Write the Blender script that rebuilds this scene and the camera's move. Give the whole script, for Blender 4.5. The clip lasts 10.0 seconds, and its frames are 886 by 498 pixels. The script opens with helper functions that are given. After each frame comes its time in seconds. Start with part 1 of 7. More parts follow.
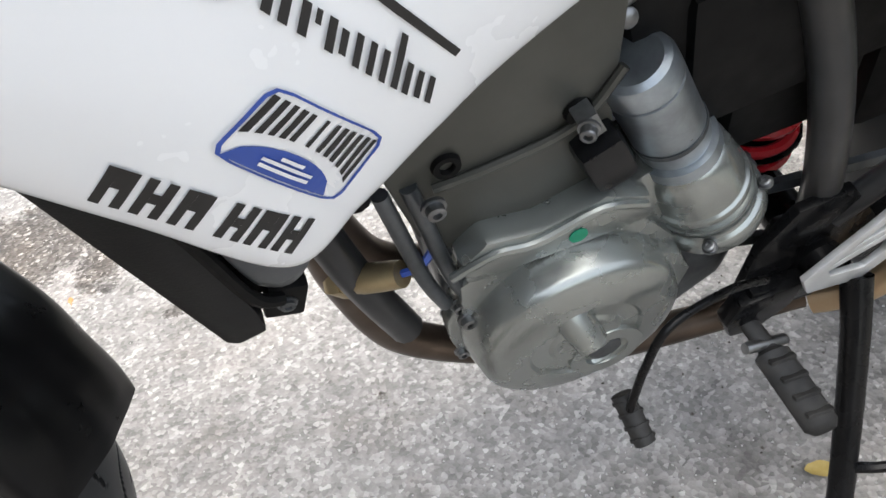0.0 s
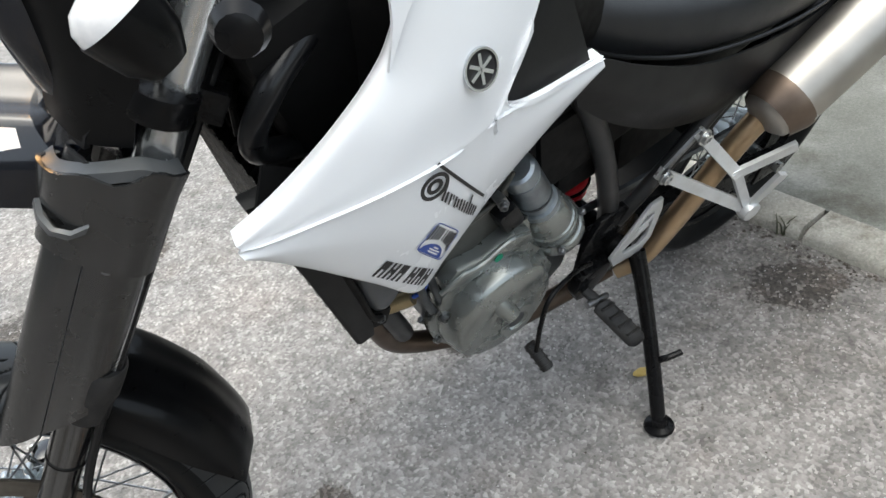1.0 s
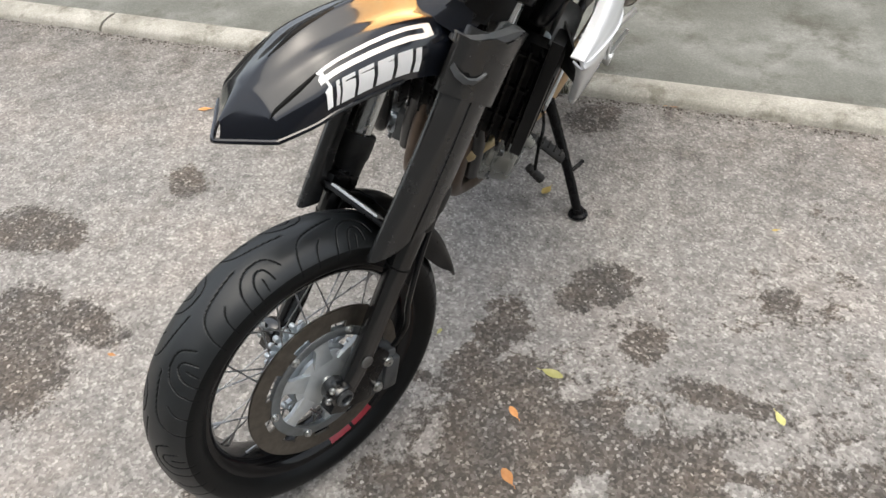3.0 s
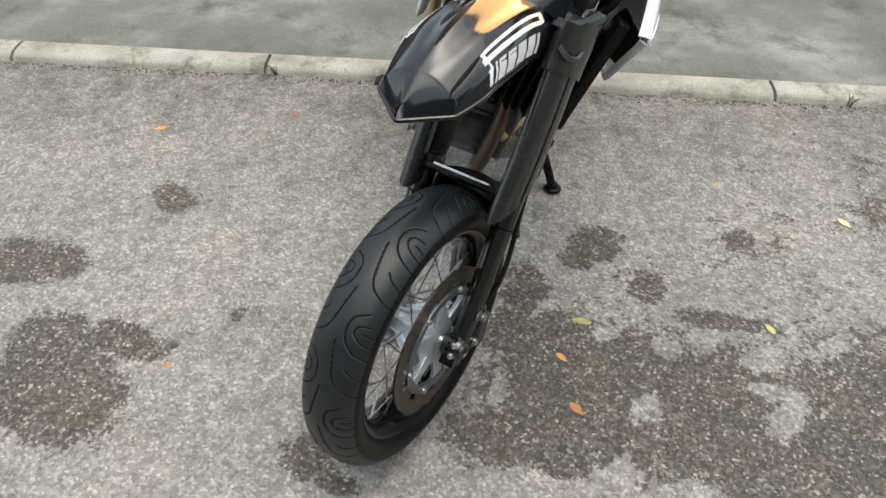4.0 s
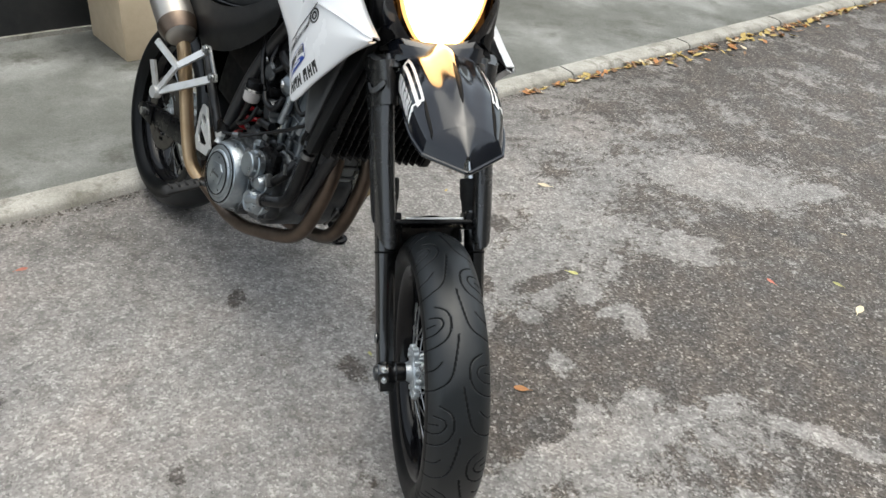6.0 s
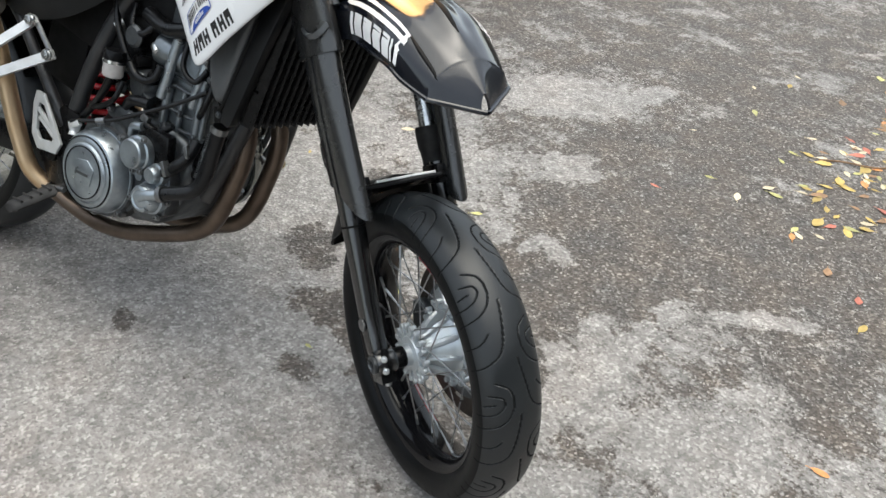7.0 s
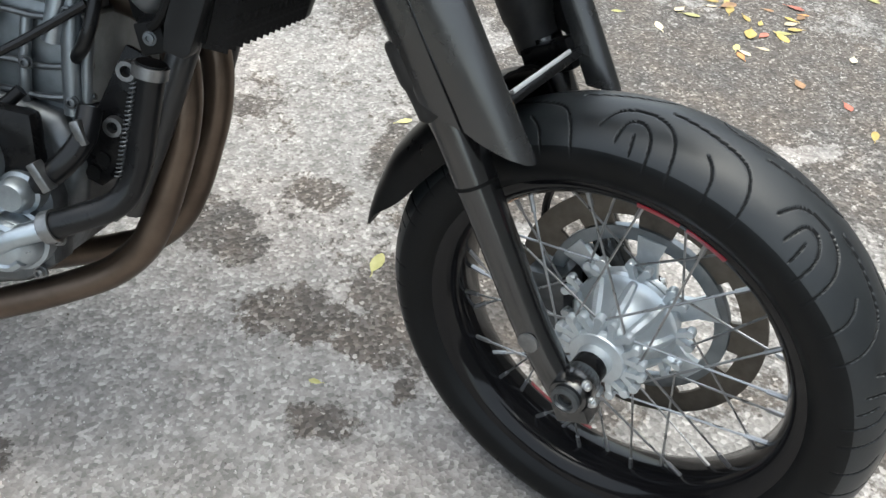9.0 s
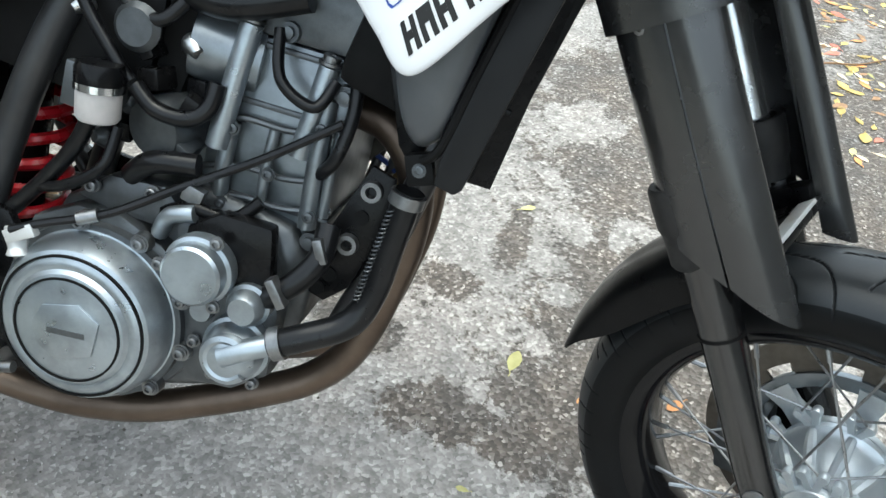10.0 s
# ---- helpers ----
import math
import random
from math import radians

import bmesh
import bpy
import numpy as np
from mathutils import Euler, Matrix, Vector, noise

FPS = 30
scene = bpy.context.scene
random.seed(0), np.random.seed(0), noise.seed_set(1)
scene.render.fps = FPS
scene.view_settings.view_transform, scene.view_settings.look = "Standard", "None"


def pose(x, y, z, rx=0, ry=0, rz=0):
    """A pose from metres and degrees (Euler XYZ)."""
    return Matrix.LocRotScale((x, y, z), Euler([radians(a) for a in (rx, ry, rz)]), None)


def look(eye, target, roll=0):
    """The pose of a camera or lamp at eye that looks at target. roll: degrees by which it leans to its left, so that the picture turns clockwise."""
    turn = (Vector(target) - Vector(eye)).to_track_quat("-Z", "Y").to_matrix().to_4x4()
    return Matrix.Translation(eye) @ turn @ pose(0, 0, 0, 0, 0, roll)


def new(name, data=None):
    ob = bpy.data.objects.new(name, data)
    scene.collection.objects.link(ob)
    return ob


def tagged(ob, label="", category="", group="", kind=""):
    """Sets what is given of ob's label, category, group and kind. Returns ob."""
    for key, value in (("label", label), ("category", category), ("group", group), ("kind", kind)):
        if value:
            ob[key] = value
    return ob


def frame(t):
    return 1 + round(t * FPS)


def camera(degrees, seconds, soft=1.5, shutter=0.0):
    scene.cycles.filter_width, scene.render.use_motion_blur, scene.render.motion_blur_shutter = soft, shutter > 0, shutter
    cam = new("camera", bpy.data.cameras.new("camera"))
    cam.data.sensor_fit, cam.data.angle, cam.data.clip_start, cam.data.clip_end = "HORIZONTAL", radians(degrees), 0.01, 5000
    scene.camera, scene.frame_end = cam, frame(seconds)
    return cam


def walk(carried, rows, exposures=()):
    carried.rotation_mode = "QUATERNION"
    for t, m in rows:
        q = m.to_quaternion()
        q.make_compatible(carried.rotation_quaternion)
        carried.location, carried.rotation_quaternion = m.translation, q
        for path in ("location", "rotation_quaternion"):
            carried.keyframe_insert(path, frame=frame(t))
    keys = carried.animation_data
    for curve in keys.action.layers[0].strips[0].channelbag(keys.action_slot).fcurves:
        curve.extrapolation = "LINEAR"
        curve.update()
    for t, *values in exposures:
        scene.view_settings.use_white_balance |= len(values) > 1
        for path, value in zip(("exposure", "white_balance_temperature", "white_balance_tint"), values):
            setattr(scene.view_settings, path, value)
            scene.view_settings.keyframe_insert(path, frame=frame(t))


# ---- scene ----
cam = camera(58.3, 10.0)
PATH = [
    (0, (0.054, 0.048, 0.844), (0.304, -1.537, -0.35), -8.9),
    (0.5, (0.101, 0.248, 0.989), (0.067, -1.372, -0.184), -8.5),
    (1, (0.237, 0.437, 1.167), (-0.004, -1.163, -0.009), -10.0),
    (1.5, (0.507, 0.569, 1.286), (0.03, -0.928, 0.048), -8.5),
    (2, (0.726, 0.554, 1.321), (0.058, -0.81, 0.019), -3.0),
    (2.5, (0.936, 0.468, 1.365), (0.109, -0.727, -0.009), -2.6),
    (3, (1.262, 0.468, 1.402), (0.182, -0.575, 0.081), -2.6),
    (4.3, (1.843, 0.043, 1.475), (0.393, -0.487, 0.202), 2.1),
    (4.5, (1.921, -0.032, 1.488), (0.41, -0.426, 0.239), 1.7),
    (5, (2.036, -0.255, 1.505), (0.426, -0.373, 0.324), 2.8),
    (5.5, (1.986, -0.525, 1.49), (0.355, -0.441, 0.334), 3.1),
    (6, (1.968, -0.772, 1.461), (0.377, -0.275, 0.355), 5.4),
    (6.2, (1.964, -0.879, 1.465), (0.425, -0.232, 0.364), 6.3),
    (7.3, (1.454, -1.108, 1.224), (0.306, 0.019, 0.036), 4.8),
    (7.5, (1.344, -1.125, 1.154), (0.317, 0.08, -0.067), 3.8),
    (8, (1.136, -1.121, 1.033), (0.386, 0.196, -0.272), 1.2),
    (8.5, (1.0, -1.066, 0.959), (0.361, 0.28, -0.374), 2.2),
    (9, (0.855, -1.066, 0.981), (0.181, 0.281, -0.334), 4.9),
    (9.5, (0.733, -1.071, 1.004), (-0.014, 0.292, -0.255), 6.6),
    (10, (0.625, -1.115, 1.017), (-0.139, 0.262, -0.216), 7.8),
]
EXPOSURES = [(0.0, 2.1, 6650, 7), (0.5, 1.75, 6650, 4), (1.0, 1.55, 6500, 4), (1.7, 1.50, 6600, 6), (2.5, 1.42, 6950, 8), (4.5, 1.11, 6750, 3), (5.5, 1.10, 6700, 4), (6.2, 1.21, 6650, 4), (7.5, 1.42, 6650, 4), (8.5, 1.54, 6550, 3), (9.1, 1.8, 6550, 3), (10.0, 1.94, 6400, -1)]
walk(cam, [(t, look(eye, target, roll)) for t, eye, target, roll in PATH], EXPOSURES)

# ---- world, sun, exposure ----
world = bpy.data.worlds.new("world")
scene.world = world
world.use_nodes = True
wn = world.node_tree.nodes
sky = wn.new("ShaderNodeTexSky")
sky.sky_type = "NISHITA"
sky.sun_disc = False
sky.sun_elevation, sky.sun_rotation = radians(84), radians(20)
sky.air_density, sky.dust_density, sky.ozone_density = 1.0, 3.0, 1.0
soften = wn.new("ShaderNodeHueSaturation")
soften.inputs["Saturation"].default_value = 0.45
world.node_tree.links.new(sky.outputs[0], soften.inputs["Color"])
world.node_tree.links.new(soften.outputs[0], wn["Background"].inputs["Color"])
wn["Background"].inputs["Strength"].default_value = 0.15
sun = new("sun", bpy.data.lights.new("sun", "SUN"))
sun.data.energy, sun.data.angle, sun.data.color = 0.55, radians(70), (1.0, 0.95, 0.88)
sun.matrix_world = look((0.18, 0.49, 4.97), (0, 0, 0))

# ---- frames of the motorcycle: rear contact, and front axle along the fork ----
MB = Matrix(((0.9264, -0.3568, -0.1204, -0.5665), (0.3765, 0.8822, 0.2827, -0.9976), (0.0053, -0.3072, 0.9516, 0.0), (0, 0, 0, 1)))
MK = Matrix(((0.8526, 0.0820, -0.5160, 0.7498), (-0.0541, 0.9961, 0.0690, -0.3909), (0.5197, -0.0309, 0.8538, 0.2982), (0, 0, 0, 1)))
K = MB.inverted() @ MK
KERB_Z = 0.032
KERB_AT, KERB_DIR = Vector((-0.05, -2.43, 0)), Vector((-0.410, 0.912, 0)).normalized()
KERB_OUT = Vector((-KERB_DIR.y, KERB_DIR.x, 0))  # towards the pavement


# ---- material kit ----
def nodes_of(name):
    m = bpy.data.materials.new(name)
    m.use_nodes = True
    nt = m.node_tree
    return m, nt, nt.nodes["Principled BSDF"]


def add(nt, kind, **props):
    n = nt.nodes.new(kind)
    for k, v in props.items():
        n.inputs[k.replace("_", " ")].default_value = v
    return n


def coords(nt, scale=1.0):
    tc = nt.nodes.new("ShaderNodeTexCoord")
    mp = nt.nodes.new("ShaderNodeMapping")
    mp.inputs["Scale"].default_value = (scale, scale, scale)
    nt.links.new(tc.outputs["Object"], mp.inputs["Vector"])
    return mp.outputs["Vector"]


def noise_of(nt, vec, scale, detail=4.0, rough=0.55):
    n = add(nt, "ShaderNodeTexNoise", Scale=scale, Detail=detail, Roughness=rough)
    nt.links.new(vec, n.inputs["Vector"])
    return n.outputs["Fac"]


def ramp(nt, fac, stops):
    r = nt.nodes.new("ShaderNodeValToRGB")
    e = r.color_ramp.elements
    while len(e) < len(stops):
        e.new(0.5)
    for el, (p, c) in zip(e, stops):
        el.position = p
        el.color = c if len(c) == 4 else (*c, 1)
    nt.links.new(fac, r.inputs["Fac"])
    return r.outputs["Color"]


def mixc(nt, fac, a, b, mode="MIX"):
    m = nt.nodes.new("ShaderNodeMix")
    m.data_type, m.blend_type = "RGBA", mode
    for sock, v in ((m.inputs[0], fac), (m.inputs[6], a), (m.inputs[7], b)):
        if isinstance(v, (int, float)):
            sock.default_value = v
        elif isinstance(v, tuple):
            sock.default_value = (*v, 1) if len(v) == 3 else v
        else:
            nt.links.new(v, sock)
    return m.outputs[2]


def math_(nt, op, a, b=0.0, c=0.0):
    m = nt.nodes.new("ShaderNodeMath")
    m.operation = op
    for i, v in enumerate((a, b, c)):
        if isinstance(v, (int, float)):
            m.inputs[i].default_value = v
        else:
            nt.links.new(v, m.inputs[i])
    return m.outputs[0]


def bump(nt, bsdf, height, strength=0.3, distance=0.002):
    b = add(nt, "ShaderNodeBump", Strength=strength, Distance=distance)
    nt.links.new(height, b.inputs["Height"])
    nt.links.new(b.outputs["Normal"], bsdf.inputs["Normal"])


def surface(name, c1, c2, rough=(0.4, 0.6), metal=0.0, scale=30.0, grain=0.15, grain_scale=400.0, coat=0.0, dirt=None, dirt_amount=0.3, spec=0.5):
    """A solid finish: two tones mixed by noise, dirt in soft stains, fine grain as bump, roughness that varies."""
    m, nt, b = nodes_of(name)
    v = coords(nt)
    n1 = noise_of(nt, v, scale)
    col = ramp(nt, n1, ((0.3, c1), (0.7, c2)))
    if dirt:
        n2 = noise_of(nt, v, scale * 0.45, 6.0, 0.65)
        amt = ramp(nt, n2, ((0.48, (0, 0, 0)), (0.72, (dirt_amount,) * 3)))
        col = mixc(nt, amt, col, dirt)
    nt.links.new(col, b.inputs["Base Color"])
    r = ramp(nt, noise_of(nt, v, scale * 1.7, 5.0), ((0.3, (rough[0],) * 3), (0.7, (rough[1],) * 3)))
    nt.links.new(r, b.inputs["Roughness"])
    b.inputs["Metallic"].default_value = metal
    b.inputs["Coat Weight"].default_value = coat
    b.inputs["Coat Roughness"].default_value = 0.10
    b.inputs["Specular IOR Level"].default_value = spec
    if grain:
        bump(nt, b, noise_of(nt, v, grain_scale, 3.0), grain, 0.0006)
    return m


WHITE = surface("white_paint", (0.79, 0.80, 0.81), (0.775, 0.785, 0.80), (0.20, 0.30), scale=5, grain=0.02, coat=0.5, dirt=(0.6, 0.59, 0.57), dirt_amount=0.06)
BLACK = surface("black_plastic", (0.0030, 0.0031, 0.0034), (0.0050, 0.0052, 0.0056), (0.26, 0.38), scale=22, grain=0.10, grain_scale=900, coat=0.12, dirt=(0.022, 0.020, 0.019), dirt_amount=0.10, spec=0.10)
SLIDER = surface("black_fork_enamel", (0.0040, 0.0042, 0.0047), (0.0065, 0.0068, 0.0074), (0.13, 0.22), scale=18, grain=0.02, coat=0.15, dirt=(0.04, 0.036, 0.032), dirt_amount=0.10, spec=0.9)
GUARD = surface("satin_guard_plastic", (0.011, 0.0115, 0.0121), (0.016, 0.0166, 0.0173), (0.20, 0.30), scale=16, grain=0.06, grain_scale=900, coat=0.1, dirt=(0.04, 0.037, 0.033), dirt_amount=0.16, spec=0.85)
GREYRIM = surface("grey_guard_rim", (0.050, 0.054, 0.058), (0.075, 0.080, 0.085), (0.30, 0.42), scale=20, grain=0.1, dirt=(0.12, 0.11, 0.10), dirt_amount=0.2, spec=0.5)
GLOSSY = surface("glossy_black", (0.0035, 0.0045, 0.0080), (0.0055, 0.0070, 0.0110), (0.14, 0.22), scale=8, grain=0.02, coat=0.8, dirt=(0.05, 0.048, 0.046), dirt_amount=0.06, spec=0.22)
SATIN = surface("satin_black_metal", (0.0030, 0.0031, 0.0035), (0.0055, 0.0056, 0.0062), (0.22, 0.34), scale=25, grain=0.05, coat=0.12, dirt=(0.045, 0.039, 0.034), dirt_amount=0.10, spec=0.10)
VOID = surface("dark_inner_plastic", (0.002, 0.002, 0.0022), (0.004, 0.004, 0.004), (0.50, 0.70), scale=25, grain=0.1, spec=0.16)
PANEL = surface("dark_grey_panel", (0.006, 0.0063, 0.0068), (0.010, 0.0104, 0.011), (0.36, 0.50), scale=14, grain=0.25, grain_scale=800, spec=0.2)
SHIELD = surface("painted_shield", (0.058, 0.058, 0.050), (0.075, 0.075, 0.066), (0.34, 0.48), metal=0.3, scale=14, grain=0.12, grain_scale=800, dirt=(0.03, 0.028, 0.024), dirt_amount=0.4)
SEAT = surface("seat_vinyl", (0.010, 0.011, 0.012), (0.016, 0.017, 0.019), (0.38, 0.52), scale=18, grain=0.45, grain_scale=520, spec=0.4)
RIMPAINT = surface("black_rim_paint", (0.0035, 0.0035, 0.0042), (0.006, 0.006, 0.007), (0.08, 0.18), scale=14, grain=0.02, coat=0.10, dirt=(0.05, 0.044, 0.038), dirt_amount=0.08, spec=0.2)
FRAME = surface("grey_frame_paint", (0.028, 0.029, 0.031), (0.045, 0.046, 0.048), (0.28, 0.42), metal=0.4, scale=20, grain=0.06, dirt=(0.10, 0.085, 0.07), dirt_amount=0.2)
CAST = surface("cast_aluminium", (0.310, 0.350, 0.382), (0.405, 0.450, 0.485), (0.26, 0.40), metal=0.85, scale=24, grain=0.18, grain_scale=700, dirt=(0.07, 0.066, 0.062), dirt_amount=0.45)
CASTDARK = surface("dark_cast_metal", (0.075, 0.082, 0.088), (0.130, 0.139, 0.147), (0.30, 0.48), metal=0.75, scale=28, grain=0.3, grain_scale=600, dirt=(0.022, 0.020, 0.018), dirt_amount=0.55)
CASTMID = surface("grey_cast_metal", (0.170, 0.190, 0.207), (0.255, 0.282, 0.302), (0.28, 0.42), metal=0.8, scale=24, grain=0.2, grain_scale=650, dirt=(0.04, 0.038, 0.035), dirt_amount=0.45)
COVER = surface("grey_engine_paint", (0.25, 0.264, 0.252), (0.305, 0.32, 0.306), (0.22, 0.32), metal=0.75, scale=9, grain=0.06, grain_scale=800, dirt=(0.18, 0.175, 0.16), dirt_amount=0.12)
POLISHED = surface("polished_aluminium", (0.56, 0.585, 0.60), (0.68, 0.70, 0.715), (0.16, 0.28), metal=0.9, scale=30, grain=0.06, dirt=(0.30, 0.27, 0.24), dirt_amount=0.25)
HUBCAST = surface("pale_cast_aluminium", (0.50, 0.545, 0.575), (0.61, 0.655, 0.685), (0.28, 0.42), metal=0.6, scale=26, grain=0.15, grain_scale=600, dirt=(0.22, 0.21, 0.20), dirt_amount=0.35)
SPOKE = surface("grey_spoke_steel", (0.30, 0.305, 0.31), (0.40, 0.405, 0.41), (0.24, 0.38), metal=0.9, scale=40, grain=0.03, dirt=(0.10, 0.085, 0.07), dirt_amount=0.3)
CHROME = surface("chrome", (0.62, 0.64, 0.66), (0.70, 0.72, 0.73), (0.08, 0.16), metal=1.0, scale=40, grain=0.0)
STEEL = surface("bright_steel", (0.50, 0.51, 0.51), (0.60, 0.61, 0.61), (0.24, 0.38), metal=1.0, scale=40, grain=0.05, dirt=(0.2, 0.17, 0.13), dirt_amount=0.2)
DISC = surface("brake_rotor_steel", (0.105, 0.095, 0.083), (0.150, 0.137, 0.120), (0.36, 0.52), metal=0.9, scale=60, grain=0.12, grain_scale=300)
HEADER = surface("heat_stained_steel", (0.090, 0.066, 0.051), (0.165, 0.126, 0.098), (0.32, 0.48), metal=0.85, scale=13, grain=0.08, dirt=(0.045, 0.035, 0.029), dirt_amount=0.5)
GOLDPIPE = surface("bronzed_steel", (0.44, 0.31, 0.18), (0.54, 0.40, 0.26), (0.30, 0.45), metal=0.85, scale=12, grain=0.05, dirt=(0.16, 0.10, 0.06), dirt_amount=0.5)
MUFFLER = surface("brushed_titanium", (0.34, 0.320, 0.290), (0.44, 0.415, 0.38), (0.38, 0.50), metal=0.95, scale=11, grain=0.12, grain_scale=260)
RED = surface("red_enamel", (0.42, 0.010, 0.018), (0.52, 0.016, 0.026), (0.22, 0.35), scale=20, grain=0.03, coat=0.3)
DULL = surface("dull_steel", (0.16, 0.165, 0.17), (0.26, 0.265, 0.27), (0.28, 0.42), metal=0.9, scale=60, grain=0.08, dirt=(0.06, 0.05, 0.04), dirt_amount=0.4)
RIMRED = surface("dark_red_tape", (0.24, 0.007, 0.018), (0.31, 0.012, 0.026), (0.25, 0.4), scale=20, grain=0.03)
HOSE = surface("rubber_hose", (0.004, 0.0042, 0.005), (0.008, 0.0083, 0.009), (0.26, 0.38), scale=40, grain=0.10, coat=0.25, spec=0.15)
RUBBER = surface("peg_rubber", (0.012, 0.012, 0.0125), (0.028, 0.027, 0.026), (0.5, 0.7), scale=40, grain=0.3, spec=0.3)
BRASS = surface("yellowed_plating", (0.34, 0.26, 0.15), (0.42, 0.34, 0.20), (0.32, 0.48), metal=0.8, scale=40, grain=0.1, dirt=(0.14, 0.07, 0.03), dirt_amount=0.4)
SILVER = surface("bare_aluminium", (0.56, 0.57, 0.57), (0.66, 0.67, 0.67), (0.34, 0.50), metal=0.55, scale=30, grain=0.1, dirt=(0.28, 0.25, 0.21), dirt_amount=0.3)
DECALWHITE = surface("white_vinyl", (0.78, 0.78, 0.78), (0.72, 0.72, 0.72), (0.35, 0.5), scale=20, grain=0.05)
DECALBLACK = surface("black_vinyl", (0.006, 0.006, 0.0065), (0.010, 0.010, 0.0105), (0.40, 0.55), scale=20, grain=0.05)
DECALBLUE = surface("blue_vinyl", (0.022, 0.062, 0.30), (0.030, 0.075, 0.34), (0.35, 0.5), scale=20, grain=0.05)
GREENDOT = surface("green_paint_mark", (0.0, 0.20, 0.105), (0.0, 0.24, 0.13), (0.4, 0.5), scale=80, grain=0.1)
CREAM = surface("cream_plastic", (0.56, 0.54, 0.48), (0.66, 0.63, 0.57), (0.35, 0.5), scale=60, grain=0.03)
MILKY = surface("milky_plastic", (0.40, 0.385, 0.375), (0.50, 0.47, 0.46), (0.3, 0.45), scale=60, grain=0.03)
CARD = surface("cardboard", (0.52, 0.42, 0.29), (0.60, 0.49, 0.35), (0.75, 0.9), scale=10, grain=0.3, grain_scale=300, dirt=(0.30, 0.21, 0.13), dirt_amount=0.3)
PLASTER = surface("grey_plaster", (0.13, 0.125, 0.115), (0.18, 0.172, 0.158), (0.8, 0.95), scale=2, grain=0.3, grain_scale=120, dirt=(0.08, 0.075, 0.065), dirt_amount=0.4)
PLINTH = surface("dark_plinth_paint", (0.012, 0.013, 0.014), (0.022, 0.022, 0.023), (0.5, 0.7), scale=6, grain=0.3, dirt=(0.10, 0.09, 0.08), dirt_amount=0.3)


def tyre_material(name, dark, mid, pale, dust, spec):
    m, nt, b = nodes_of(name)
    v = coords(nt)
    n = noise_of(nt, v, 16, 6.0, 0.6)
    col = ramp(nt, n, ((0.30, dark), (0.62, mid), (0.82, pale)))
    fine = noise_of(nt, v, 260, 3.0)
    col = mixc(nt, ramp(nt, fine, ((0.64, (0, 0, 0)), (0.80, (dust,) * 3))), col, (0.04, 0.039, 0.037))
    nt.links.new(col, b.inputs["Base Color"])
    nt.links.new(ramp(nt, n, ((0.3, (0.34,) * 3), (0.7, (0.48,) * 3))), b.inputs["Roughness"])
    b.inputs["Specular IOR Level"].default_value = spec
    bump(nt, b, fine, 0.12, 0.0008)
    return m


TYRE = tyre_material("tyre_rubber", (0.0025, 0.0029, 0.0033), (0.0048, 0.0054, 0.0060), (0.009, 0.0095, 0.0100), 0.12, 0.16)
# same rubber, paler and bluer: the sky's sheen on the tread is painted in
TREAD = tyre_material("sheen_tread_rubber", (0.0085, 0.0105, 0.0120), (0.0135, 0.0160, 0.0180), (0.021, 0.0235, 0.0255), 0.25, 0.45)
GROOVE = surface("groove_rubber", (0.0050, 0.0055, 0.0060), (0.009, 0.0095, 0.0100), (0.6, 0.8), scale=60, grain=0.1, spec=0.12)


def lamp_material():
    m, nt, b = nodes_of("lit_headlight_glass")
    v = coords(nt)
    n = noise_of(nt, v, 18, 2.0)
    nt.links.new(ramp(nt, n, ((0.3, (1.0, 0.50, 0.17)), (0.7, (1.0, 0.60, 0.26)))), b.inputs["Emission Color"])
    b.inputs["Base Color"].default_value = (0.85, 0.8, 0.7, 1)
    b.inputs["Emission Strength"].default_value = 5.5
    b.inputs["Roughness"].default_value = 0.1
    return m


LAMP = lamp_material()
# glow added for the orange fringe round the lamp, not a separate light source
AMBER, _, amber_bsdf = nodes_of("lamp_fringe_glow")
amber_bsdf.inputs["Emission Color"].default_value = (1.0, 0.40, 0.09, 1)
amber_bsdf.inputs["Emission Strength"].default_value = 0.6
amber_bsdf.inputs["Base Color"].default_value = (0.6, 0.5, 0.35, 1)


def clear_plastic():
    m, nt, b = nodes_of("clear_lens")
    n = noise_of(nt, coords(nt), 120, 2.0)
    nt.links.new(ramp(nt, n, ((0.3, (0.74, 0.74, 0.75)), (0.7, (0.84, 0.83, 0.83)))), b.inputs["Base Color"])
    b.inputs["Roughness"].default_value = 0.12
    b.inputs["Transmission Weight"].default_value = 0.12
    return m


CLEAR = clear_plastic()


def ellipse(nt, vec, at, size, turn=0.0):
    """The distance from an ellipse's middle on the ground, 1 at its edge."""
    mp = nt.nodes.new("ShaderNodeMapping")
    mp.vector_type = "TEXTURE"
    mp.inputs["Location"].default_value = (at[0], at[1], 0)
    mp.inputs["Rotation"].default_value = (0, 0, radians(turn))
    mp.inputs["Scale"].default_value = (size[0], size[1], 1)
    nt.links.new(vec, mp.inputs["Vector"])
    length = nt.nodes.new("ShaderNodeVectorMath")
    length.operation = "LENGTH"
    nt.links.new(mp.outputs[0], length.inputs[0])
    return length.outputs["Value"]


